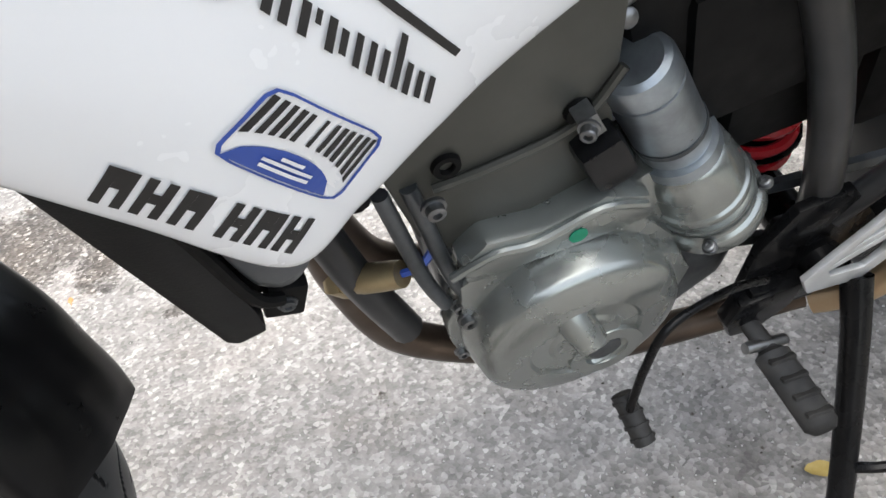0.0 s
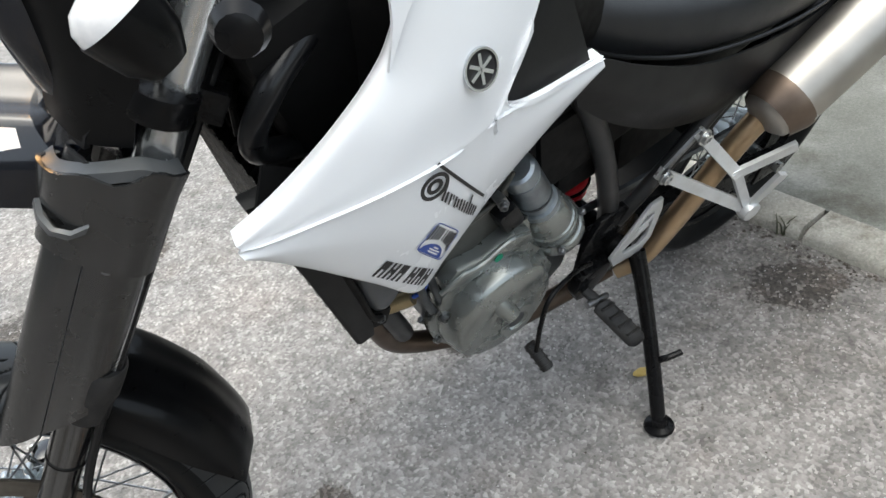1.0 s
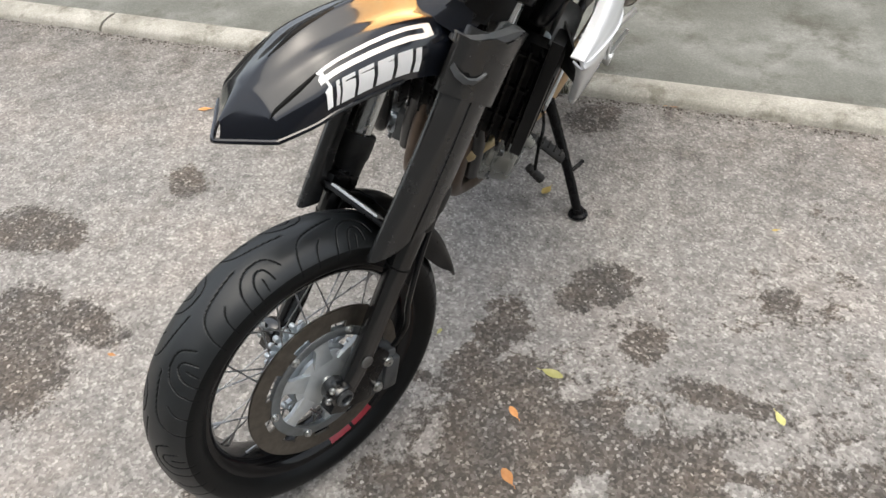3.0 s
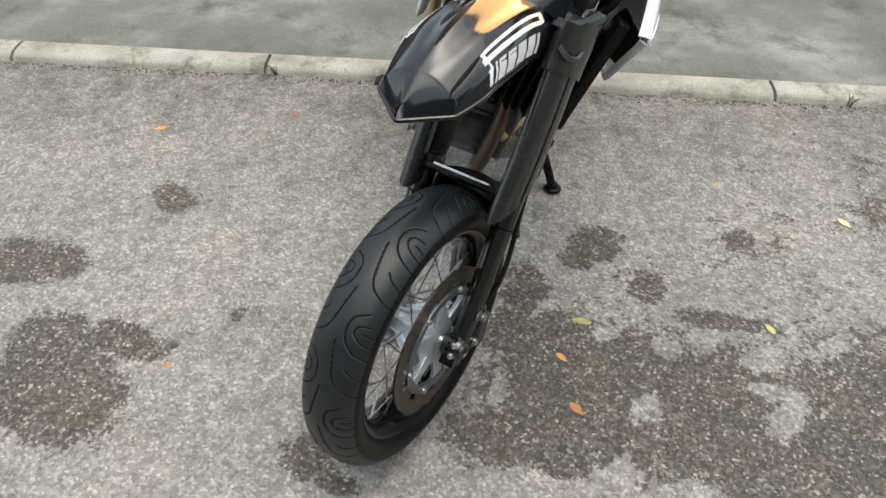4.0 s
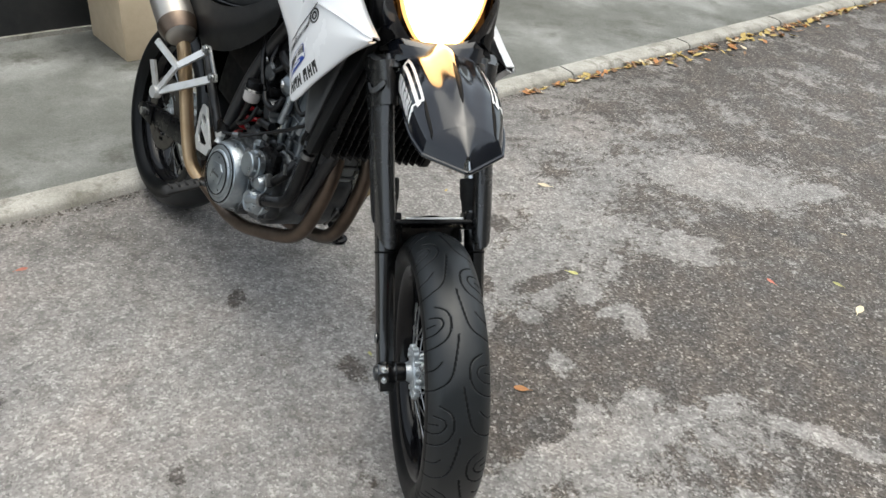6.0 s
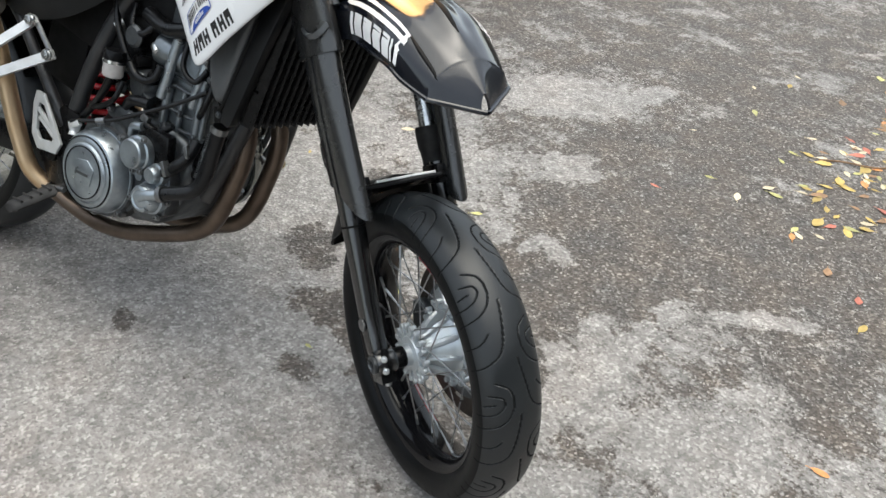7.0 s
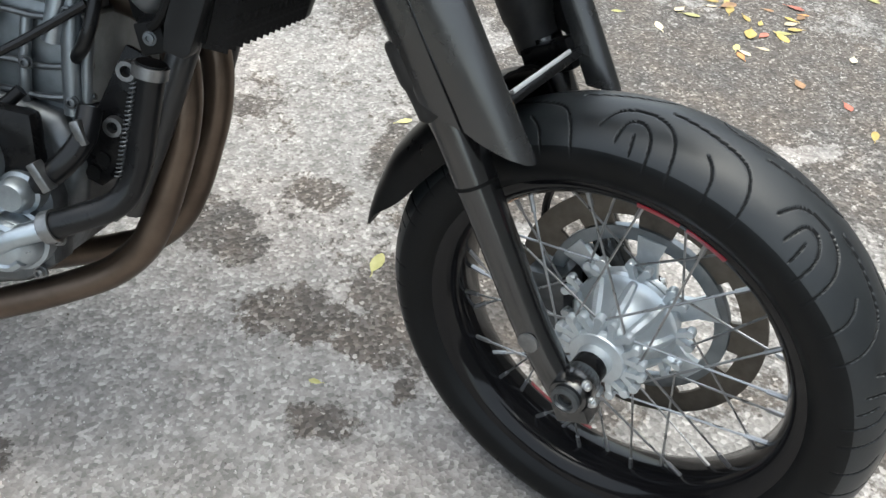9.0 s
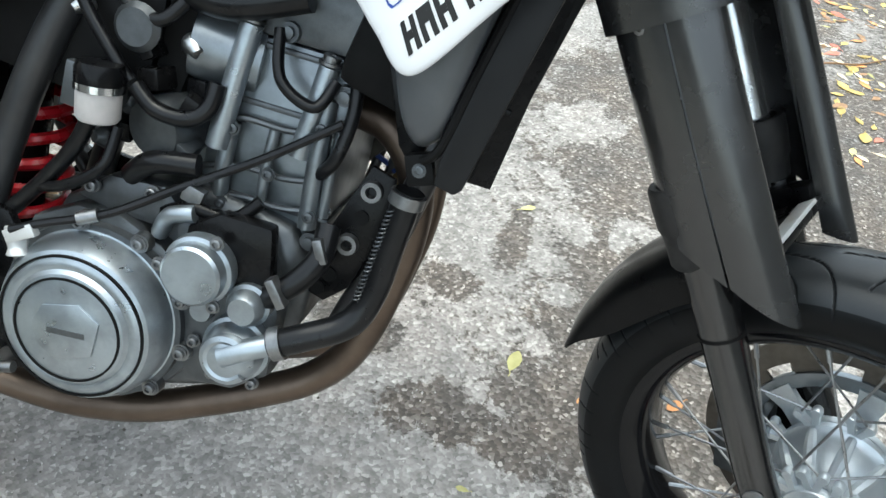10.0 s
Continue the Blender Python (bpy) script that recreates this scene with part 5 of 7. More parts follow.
strokes = [(0.0, 0.045, -0.35, 1), (0.075, 0.12, 0.2, 1), (0.165, 0.21, 0.2, 1), (0.235, 0.265, 0.2, 0.55), (0.30, 0.345, 0.2, 1), (0.37, 0.41, 0.3, 0.9), (0.45, 0.49, 0.2, 1), (0.53, 0.57, 0.2, 1), (0.61, 0.65, 0.2, 1), (0.69, 0.735, -0.35, 1), (0.765, 0.81, 0.2, 1), (0.85, 0.895, 0.25, 0.95), (0.935, 0.98, 0.25, 0.95)]
cowl_mark(cells((0.954, 0.883), (0.896, 0.814), (0.9, 0.794), (0.96, 0.87), strokes), DECALBLACK, "black_mark", cowls, 0.0016)
for side, owner in zip((1, -1), cowls):
    y = side * (cowl_y(0.9680, 0.8930) + 0.001)
    part("black_mark", ring_lathe(((0.0125, 0), (0.0165, 0), (0.0165, side * 0.0008), (0.0125, side * 0.0008)), (0.9680, y, 0.8930), (0, 1, 0), 28), DECALBLACK, owner)
    part("black_mark", ring_lathe(((0.005, 0), (0.009, 0), (0.009, side * 0.0008), (0.005, side * 0.0008)), (0.9680, y, 0.8930), (0, 1, 0), 20), DECALBLACK, owner)
    badge = lathe(((0.0, 0.0), (0.019, 0.0), (0.0195, 0.003), (0.0175, 0.004), (0.0165, 0.0028), (0.0, 0.0028)), (0.907, side * 0.2035, 0.985), (-0.05, side * 0.93, 0.36), 32)
    emblem = part("emblem", badge, DECALBLACK, owner, label="round black emblem with a silver star shape")
    part("emblem_ring", ring_lathe(((0.0172, 0.002), (0.0200, 0.002), (0.0196, 0.005), (0.0176, 0.005)), (0.907, side * 0.2035, 0.985), (-0.05, side * 0.93, 0.36), 32), CHROME, emblem)
    m = Matrix.Translation((0.907, side * 0.2035, 0.985)) @ Vector((-0.05, side * 0.93, 0.36)).to_track_quat("Y", "Z").to_matrix().to_4x4()
    star = Geo()
    for k in range(3):
        star.join(block((0, 0.0036, 0), (0.0035, 0.0016, 0.029), (0, 60 * k, 0)), m)
    part("emblem_star", star, CHROME, emblem)

seat = Geo()
secs = []
for x, w, z0, z1 in ((0.70, 0.100, 0.850, 0.940), (0.60, 0.125, 0.800, 0.900), (0.45, 0.150, 0.760, 0.870), (0.28, 0.165, 0.750, 0.865), (0.10, 0.160, 0.770, 0.885), (-0.10, 0.140, 0.810, 0.910), (-0.25, 0.110, 0.84, 0.92)):
    secs.append([(x, w * math.copysign(abs(math.cos(a)) ** 0.5, math.cos(a)), (z0 + z1) / 2 + (z1 - z0) / 2 * math.copysign(abs(math.sin(a)) ** 0.55, math.sin(a))) for a in np.linspace(0, 2 * math.pi, 28, endpoint=False)])
smooth = [list(map(tuple, s)) for s in np.array([spline([sec[i] for sec in secs], 36) for i in range(28)]).transpose(1, 0, 2)]
seat_ob = part("seat", rings(seat, smooth), SEAT, bike, label="long black vinyl seat", sharp=60)
for side in (1, -1):
    part("seam", tube([(0.70, side * 0.104, 0.872), (0.60, side * 0.1275, 0.822), (0.45, side * 0.152, 0.782), (0.28, side * 0.167, 0.775), (0.10, side * 0.162, 0.795), (-0.1, side * 0.142, 0.83)], 0.0035, 8), HOSE, seat_ob)
flank = sheet([[(0.735, 0.150, 0.905), (0.60, 0.160, 0.830), (0.45, 0.168, 0.776), (0.28, 0.172, 0.765), (0.10, 0.160, 0.785), (-0.18, 0.130, 0.835)], [(0.720, 0.158, 0.860), (0.60, 0.166, 0.775), (0.45, 0.172, 0.715), (0.30, 0.172, 0.700), (0.12, 0.160, 0.740), (-0.18, 0.130, 0.81)], [(0.690, 0.150, 0.800), (0.60, 0.152, 0.728), (0.47, 0.156, 0.662), (0.33, 0.158, 0.645), (0.16, 0.150, 0.70), (-0.16, 0.125, 0.79)]], 50, 18, 0.004)
both("side_panel", flank, PANEL, label="dark grey plastic side panel")
# the last block is added, a dark blind over part of the shock spring
for name, at, size, turn in (("airbox", (0.42, 0, 0.70), (0.52, 0.20, 0.13), 12), ("intake_box", (0.62, 0, 0.72), (0.22, 0.18, 0.20), 20), ("inner_fender", (0.40, 0, 0.60), (0.14, 0.15, 0.20), 10), ("spring_blind", (0.555, 0.070, 0.610), (0.12, 0.030, 0.16), 8)):
    part(name, block(at, size, (0, turn, 0)), VOID, bike, bevel=0.012)
tail = Geo()
block((-0.28, 0, 0.86), (0.36, 0.20, 0.06), (0, -10, 0), tail)
part("tail_unit", tail, BLACK, bike, bevel=0.02)

# -- radiator and its guards --
R_TOP, R_LOW = np.array((1.052, 0, 0.850)), np.array((0.996, 0, 0.614))
slope = math.degrees(math.atan2(R_TOP[0] - R_LOW[0], R_TOP[2] - R_LOW[2]))
mid = (R_TOP + R_LOW) / 2
core = part("radiator", block(mid, (0.026, 0.29, 0.257), (0, slope, 0)), VOID, bike, label="black radiator behind a slatted guard", bevel=0.002)
rad_m = pose(*mid, 0, slope, 0)
slat_mesh = finish(bpy.data.meshes.new("radiator_slat"), block((0.020, 0, 0), (0.024, 0.0045, 0.258), (0, 0, 24)), SATIN)
for k in range(14):
    o = new("radiator_slat", slat_mesh)
    o.parent = core
    o.matrix_basis = rad_m @ Matrix.Translation((0, -0.1360 + 0.0209 * k, -0.004))
for z in (-0.06, 0.02, 0.10):
    part("guard_bar", block((0.016, 0, z), (0.010, 0.288, 0.005)), BLACK, core, rad_m, bevel=0.0015)
wings = []
for side, dx in ((1, 0.016), (-1, -0.006)):
    front = plate([(1.112 + dx, 0.905), (1.060 + dx, 0.760), (1.008 + dx, 0.598), (1.001 + dx, 0.592), (0.982 + dx, 0.598), (0.984 + dx, 0.622), (1.016 + dx, 0.730), (1.060 + dx, 0.905)], side * 0.146, side * 0.168)
    wing = part("radiator_side_guard", front, PANEL, bike, label="black plastic radiator side guard", bevel=0.003)
    wings.append(wing)
    # the bulging cover behind the front strip
    rows = []
    for k, (out, shrink) in enumerate(((0.138, 1.0), (0.152, 0.99), (0.163, 0.95), (0.168, 0.86), (0.170, 0.60), (0.170, 0.05))):
        ring = []
        for x, z in spline([(1.044, 0.860), (1.008, 0.730), (0.986, 0.652), (0.974, 0.630), (0.956, 0.628), (0.938, 0.660), (0.922, 0.740), (0.916, 0.830), (0.930, 0.890), (1.000, 0.900), (1.044, 0.860)], 41)[:-1]:
            ring.append((0.972 + dx + (x - 0.972) * shrink, side * out, 0.765 + (z - 0.765) * shrink))
        rows.append(ring)
    part("guard_panel", rings(Geo(), rows), GREYRIM, wing, sharp=50)
    part("guard_groove", tube([(1.036 + dx, side * 0.166, 0.800), (1.004 + dx, side * 0.166, 0.700), (0.984 + dx, side * 0.165, 0.634), (0.968 + dx, side * 0.160, 0.616)], 0.0045, 8), VOID, wing)
    part("guard_tab", block((0.966 + dx, side * 0.150, 0.606), (0.026, 0.014, 0.030), (0, -15, 0)), VOID, wing, bevel=0.003)
    part("guard_bolt", bolt((0.966 + dx, side * 0.157, 0.606), (0, side, 0), 0.005, 0.004), CASTDARK, wing)
    part("guard_bracket", plate([(0.938 + dx, 0.690), (0.972 + dx, 0.640), (0.958 + dx, 0.596), (0.940 + dx, 0.620), (0.920 + dx, 0.700)], side * 0.128, side * 0.136), SATIN, wing, bevel=0.002)
    duct = sheet([[(1.14, side * 0.196, 0.896), (1.08, side * 0.202, 0.850), (1.01, side * 0.208, 0.780)], [(1.100, side * 0.150, 0.930), (1.05, side * 0.150, 0.890), (0.99, side * 0.150, 0.800)]], 10, 8, 0.003)
    part("duct", duct, VOID, bike)
inner_g = Geo()
block((1.00, 0, 0.93), (0.11, 0.24, 0.24), (0, 20, 0), inner_g)
block((0.94, 0, 0.76), (0.10, 0.22, 0.24), (0, 18, 0), inner_g)
part("inner_shroud", inner_g, VOID, bike, bevel=0.02)
for side in (1, -1):
    part("radiator_hose", tube([(1.03, side * 0.10, 0.88), (1.09, side * 0.12, 0.92), (1.07, side * 0.125, 0.98), (1.00, side * 0.10, 1.02)], 0.013, 12), HOSE, bike)

# -- exhaust headers, pipes, mufflers --
HEAD = ((0.850, 0.036, 0.628), (0.900, 0.042, 0.618), (0.932, 0.046, 0.588), (0.945, 0.048, 0.545), (0.942, 0.050, 0.490), (0.928, 0.051, 0.435), (0.912, 0.052, 0.385), (0.890, 0.052, 0.342), (0.852, 0.055, 0.307), (0.800, 0.064, 0.283), (0.740, 0.075, 0.262), (0.660, 0.084, 0.238), (0.560, 0.088, 0.230), (0.440, 0.110, 0.265))
for side in (1, -1):
    part("exhaust_header", tube([(x, side * y, z) for x, y, z in HEAD], 0.0190, 18, 80), HEADER, bike, label="heat-browned steel exhaust header pipe")
    p = tube([(0.440, side * 0.125, 0.275), (0.405, side * 0.146, 0.310), (0.372, side * 0.160, 0.390), (0.340, side * 0.175, 0.500), (0.312, side * 0.190, 0.600), (0.285, side * 0.200, 0.650)], 0.0195, 16, 40)
    part("exhaust_pipe", p, GOLDPIPE, bike, label="bronze-coloured exhaust pipe")
    ax = Vector((-0.85, side * 0.03, 0.52)).normalized()
    c = Vector((0.320, side * 0.208, 0.640))
    m_body = lathe(((0, 0.0), (0.028, 0.0), (0.040, 0.008), (0.052, 0.040), (0.0535, 0.046), (0.0535, 0.42), (0.050, 0.43), (0.030, 0.44), (0.0, 0.44)), c, ax, 40)
    muf = part("muffler", m_body, MUFFLER, bike, label="brushed metal muffler can")
    part("muffler_collar", ring_lathe(((0.044, 0.010), (0.0545, 0.040), (0.0555, 0.052), (0.053, 0.052)), c, ax, 40), HEADER, muf)
    for t in (0.05, 0.30):
        a = ax.cross(Vector((0, side, 0))).normalized()
        part("rivet", lathe(((0.004, 0), (0.004, 0.002), (0, 0.003)), c + ax * t + Vector((0, side, 0)) * 0.053, (0, side, 0), 10), STEEL, muf)
sensor = tube([(0.938, 0.064, 0.480), (0.918, 0.088, 0.505), (0.895, 0.106, 0.524)], [0.014, 0.0125, 0.011], 14)
lathe(((0.016, 0), (0.017, 0.004), (0.017, 0.014), (0.015, 0.018)), (0.941, 0.061, 0.478), (-0.52, 0.62, 0.58), 6, sensor)
oxy = part("exhaust_sensor", sensor, BRASS, bike, label="yellowed exhaust sensor with a wire")
part("cradle_rod", tube([(0.850, 0.068, 0.386), (0.815, 0.080, 0.346), (0.780, 0.093, 0.309)], 0.0055, 10), DULL, bike, label="thin steel rod under the engine")
part("sensor_wire", tube([(0.895, 0.106, 0.524), (0.880, 0.110, 0.534), (0.862, 0.100, 0.548)], 0.0035, 6), DECALBLUE, oxy)

# -- engine, left side --
case = Geo()
secs = []
for y, k in ((-0.105, 0.90), (-0.095, 1.0), (0.085, 1.0), (0.095, 0.92)):
    cx, cz = 0.735, 0.395
    o = [(0.858, 0.455), (0.850, 0.400), (0.818, 0.342), (0.775, 0.302), (0.700, 0.285), (0.600, 0.292), (0.548, 0.340), (0.540, 0.420), (0.580, 0.490), (0.660, 0.510), (0.740, 0.530), (0.830, 0.505)]
    secs.append([(cx + (x - cx) * k, y, cz + (z - cz) * k) for x, z in o])
engine = part("engine", rings(case, secs), CASTDARK, bike, label="grey cast single-cylinder engine", bevel=0.006)
cyl = Geo()
lean = pose(0.795, 0.0, 0.580, 0, 6, 0)
cyl.join(block((0, 0, 0), (0.142, 0.165, 0.215)), lean)
part("cylinder", cyl, CASTMID, engine, bevel=0.012)
head = Geo()
head.join(block((0, 0, 0.150), (0.160, 0.180, 0.085)), lean)
head.join(block((0.0, 0, 0.205), (0.120, 0.150, 0.040)), lean)
part("cylinder_head", head, CASTDARK, engine, bevel=0.010)
for k, z in enumerate((-0.092, -0.060, 0.040, 0.098)):
    g = Geo()
    g.join(block((0, 0, z), (0.150, 0.173, 0.006)), lean)
    part("casting_rib", g, CASTDARK, engine, bevel=0.002)
# generator cover
gen = lathe(((0, 0.160), (0.030, 0.160), (0.034, 0.157), (0.050, 0.157), (0.053, 0.1605), (0.074, 0.159), (0.086, 0.155), (0.091, 0.151), (0.093, 0.146), (0.098, 0.124), (0.0985, 0.112), (0.106, 0.110), (0.1075, 0.106), (0.1075, 0.090), (0, 0.090)), (0.752, 0, 0.424), (0, 1, 0), 64)
gen_cover = part("generator_cover", gen, COVER, engine, label="smooth grey generator cover", sharp=30)
side_case = Geo()
plate([(0.760, 0.545), (0.700, 0.530), (0.655, 0.480), (0.650, 0.440), (0.672, 0.400), (0.700, 0.360), (0.800, 0.340), (0.850, 0.420), (0.855, 0.500), (0.815, 0.540)], 0.085, 0.122, side_case)
part("crankcase_cover", side_case, COVER, engine, bevel=0.010)
part("cover_boss", tube([(0.782, 0.118, 0.484), (0.766, 0.150, 0.458), (0.753, 0.170, 0.437)], [0.018, 0.0165, 0.0145], 18), COVER, gen_cover)
part("cover_plug", lathe(((0, 0.0), (0.011, 0.0), (0.011, 0.003), (0.006, 0.003), (0, 0.002)), (0.752, 0.171, 0.436), (-0.35, 0.8, -0.5), 6), DULL, gen_cover)
part("inspection_cap", ring_lathe(((0.020, 0.156), (0.036, 0.156), (0.035, 0.1615), (0.021, 0.1615)), (0.728, 0.0, 0.392), (0, 1, 0), 36), COVER, gen_cover)
part("cap_face", lathe(((0, 0.1585), (0.012, 0.160), (0.0155, 0.159), (0.0165, 0.156)), (0.728, 0.0, 0.392), (0, 1, 0), 28), CASTDARK, gen_cover)
wing_g = Geo()
plate([(0.700, 0.500), (0.660, 0.478), (0.642, 0.448), (0.650, 0.405), (0.690, 0.380)], 0.100, 0.138, wing_g)
part("sprocket_cover", wing_g, COVER, engine, bevel=0.010)
for a in range(8):
    t = radians(20 + 45 * a)
    part("cover_bolt", bolt((0.752 + 0.105 * math.cos(t), 0.108, 0.424 + 0.105 * math.sin(t)), (0, 1, 0), 0.0055, 0.008), DULL, gen_cover)
top_case = Geo()
plate([(0.855, 0.540), (0.835, 0.560), (0.790, 0.556), (0.740, 0.575), (0.700, 0.560), (0.690, 0.530), (0.760, 0.520), (0.850, 0.512)], 0.090, 0.128, top_case)
top_ob = part("upper_case_cover", top_case, COVER, engine, bevel=0.008)
part("paint_dot", lathe(((0, 0.0), (0.0078, 0.0), (0.0078, 0.0008), (0, 0.0012)), (0.760, 0.1286, 0.5390), (0, 1, 0), 20), GREENDOT, top_ob, label="round green paint mark")
rib_g = tube([(0.862, 0.126, 0.528), (0.830, 0.130, 0.549), (0.795, 0.130, 0.548), (0.745, 0.130, 0.566), (0.705, 0.128, 0.553)], 0.004, 8)
part("case_rib", rib_g, COVER, top_ob)
for x, z in ((0.872, 0.610), (0.846, 0.452)):
    part("cover_bolt", bolt((x, 0.118, z), (0, 1, 0), 0.007, 0.010), DULL, engine)
for dx in (0.0, 0.020):
    part("front_rail", tube([(0.905 - dx, 0.105, 0.620), (0.880 - dx, 0.112, 0.520), (0.862 - dx, 0.110, 0.470)], 0.0065, 10), CASTDARK, engine)
# flat cover beside the cylinder
flat = Geo()
plate([(0.905, 0.640), (0.860, 0.700), (0.780, 0.760), (0.740, 0.740), (0.735, 0.640), (0.720, 0.560), (0.780, 0.545), (0.850, 0.530), (0.880, 0.560)], 0.092, 0.104, flat)
flat_ob = part("cylinder_shield", flat, SHIELD, engine, label="smooth grey shield beside the cylinder", bevel=0.004)
part("shield_rib", tube([(0.868, 0.106, 0.612), (0.820, 0.108, 0.622), (0.765, 0.108, 0.640), (0.735, 0.106, 0.680)], 0.004, 8), SHIELD, flat_ob)
for x, z in ((0.858, 0.632), (0.764, 0.650)):
    part("shield_screw", ring_lathe(((0.005, 0), (0.011, 0), (0.010, 0.004), (0.006, 0.004)), (x, 0.105, z), (0, 1, 0), 16), VOID, flat_ob)
# starter motor and oil housing
s_ax = Vector((-0.50, 0.0, -0.866)).normalized()
s_at = Vector((0.725, 0.098, 0.676))
starter = lathe(((0, 0), (0.021, 0.0), (0.026, 0.003), (0.0285, 0.009), (0.0290, 0.022), (0.0275, 0.0225), (0.0275, 0.025), (0.0290, 0.0255), (0.0290, 0.104), (0.0275, 0.105), (0.0275, 0.108), (0.0330, 0.109), (0.0335, 0.122), (0.0310, 0.124), (0.0305, 0.150), (0, 0.150)), s_at, s_ax, 40)
st = part("starter_motor", starter, CAST, engine, label="cylindrical grey starter motor", sharp=30)
low_g = Geo()
lathe(((0, 0.125), (0.031, 0.125), (0.036, 0.132), (0.040, 0.158), (0.0405, 0.174), (0.0435, 0.176), (0.0435, 0.184), (0.0410, 0.186), (0.0430, 0.208), (0.0480, 0.212), (0.0490, 0.226), (0.0440, 0.238), (0, 0.242)), s_at, s_ax, 40, low_g)
block((0.668, 0.082, 0.515), (0.070, 0.060, 0.120), (0, 28, 0), low_g)
part("oil_housing", low_g, COVER, engine, bevel=0.003, sharp=30)
part("starter_band", ring_lathe(((0.0292, 0.084), (0.0302, 0.084), (0.0302, 0.089), (0.0292, 0.089)), s_at, s_ax, 36), CASTDARK, st)
for z in (0.192, 0.200):
    part("housing_rib", ring_lathe(((0.040, z), (0.0445, z), (0.0445, z + 0.003), (0.040, z + 0.003)), s_at, s_ax, 36), COVER, engine)
for a in range(4):
    t = radians(25 + 90 * a)
    u, w = Vector((0, 1, 0)), s_ax.cross(Vector((0, 1, 0)))
    part("cover_bolt", bolt(s_at + s_ax * 0.210 + (u * math.cos(t) + w * math.sin(t)) * 0.050, -s_ax, 0.005, 0.007), DULL, engine)
part("starter_terminal", block((0.762, 0.116, 0.650), (0.014, 0.016, 0.022), (0, 28, 0)).join(bolt((0.766, 0.126, 0.654), (0.5, 0.8, 0), 0.006, 0.010)), DULL, st, bevel=0.002)
part("cable_boot", block((0.742, 0.112, 0.606), (0.036, 0.034, 0.050), (0, 28, 0)), HOSE, st, bevel=0.010)

# hoses, plugs and fittings between the starter and the frame
for pts, r, mat in (([(0.76, 0.060, 0.735), (0.70, 0.075, 0.700), (0.64, 0.070, 0.660), (0.585, 0.060, 0.560)], 0.009, HOSE), ([(0.70, 0.050, 0.740), (0.655, 0.065, 0.690), (0.610, 0.060, 0.640), (0.575, 0.075, 0.600)], 0.006, HOSE), ([(0.66, 0.060, 0.600), (0.61, 0.070, 0.565), (0.56, 0.080, 0.560), (0.52, 0.080, 0.590)], 0.0045, HOSE), ([(0.60, 0.060, 0.500), (0.56, 0.075, 0.470), (0.53, 0.070, 0.420)], 0.005, HOSE), ([(0.78, 0.080, 0.725), (0.745, 0.090, 0.720), (0.715, 0.085, 0.735)], 0.008, DULL)):
    part("fitting_pipe", tube(pts, r, 10), mat, engine)
part("wiring_plug", block((0.603, 0.055, 0.602), (0.020, 0.022, 0.050), (0, 12, 0)), CREAM, engine, label="cream plastic wiring plug", bevel=0.004)
for at, axis, r in (((0.752, 0.082, 0.704), (0.3, 1, 0.2), 0.009), ((0.728, 0.078, 0.700), (0.2, 1, 0.4), 0.008), ((0.690, 0.070, 0.690), (-0.2, 1, 0.1), 0.007), ((0.640, 0.072, 0.640), (0.2, 1, 0), 0.006), ((0.574, 0.078, 0.505), (0, 1, 0.2), 0.005), ((0.560, 0.090, 0.440), (0, 1, 0), 0.006)):
    part("fitting", lathe(((0, 0), (r * 1.3, 0.0), (r * 1.3, 0.004), (r, 0.006), (r * 0.9, 0.016), (r * 0.5, 0.018), (0, 0.018)), at, axis, 12), DULL, engine)

# -- engine, right side --
C0 = Vector((0.636, 0, 0.380))
clutch = lathe(((0, -0.186), (0.052, -0.186), (0.060, -0.184), (0.064, -0.180), (0.066, -0.1805), (0.072, -0.180), (0.082, -0.174), (0.089, -0.160), (0.091, -0.140), (0.098, -0.138), (0.098, -0.120), (0.092, -0.110), (0, -0.110)), C0, (0, 1, 0), 72)
clutch_cover = part("clutch_cover", clutch, CAST, engine, label="round bare aluminium clutch cover", sharp=30)
for r in (0.0770, 0.0560):
    part("cover_groove", ring_lathe(((r - 0.0011, -0.15), (r + 0.0011, -0.15), (r + 0.0011, -0.1795 if r > 0.06 else -0.1868), (r - 0.0011, -0.1795 if r > 0.06 else -0.1868)), C0, (0, 1, 0), 72), VOID, clutch_cover)
part("cover_flange", ring_lathe(((0.0905, -0.1395), (0.0988, -0.1395), (0.0996, -0.135), (0.0996, -0.118), (0.0905, -0.118)), C0, (0, 1, 0), 72), CASTDARK, clutch_cover)
part("cover_plate", plate([(0.600, 0.385), (0.612, 0.405), (0.650, 0.412), (0.672, 0.396), (0.664, 0.358), (0.626, 0.346), (0.606, 0.360)], -0.186, -0.1885), CAST, clutch_cover, bevel=0.001)
part("mark_bar", block((0.637, -0.189, 0.379), (0.040, 0.001, 0.006)), CASTDARK, clutch_cover)
gasket = Geo()
plate([(0.560, 0.470), (0.610, 0.492), (0.660, 0.490), (0.705, 0.466), (0.730, 0.440), (0.745, 0.390), (0.735, 0.330), (0.700, 0.292), (0.650, 0.276), (0.590, 0.285), (0.548, 0.325), (0.540, 0.400)], -0.095, -0.128, gasket)
part("clutch_case", gasket, CASTDARK, engine, bevel=0.006)
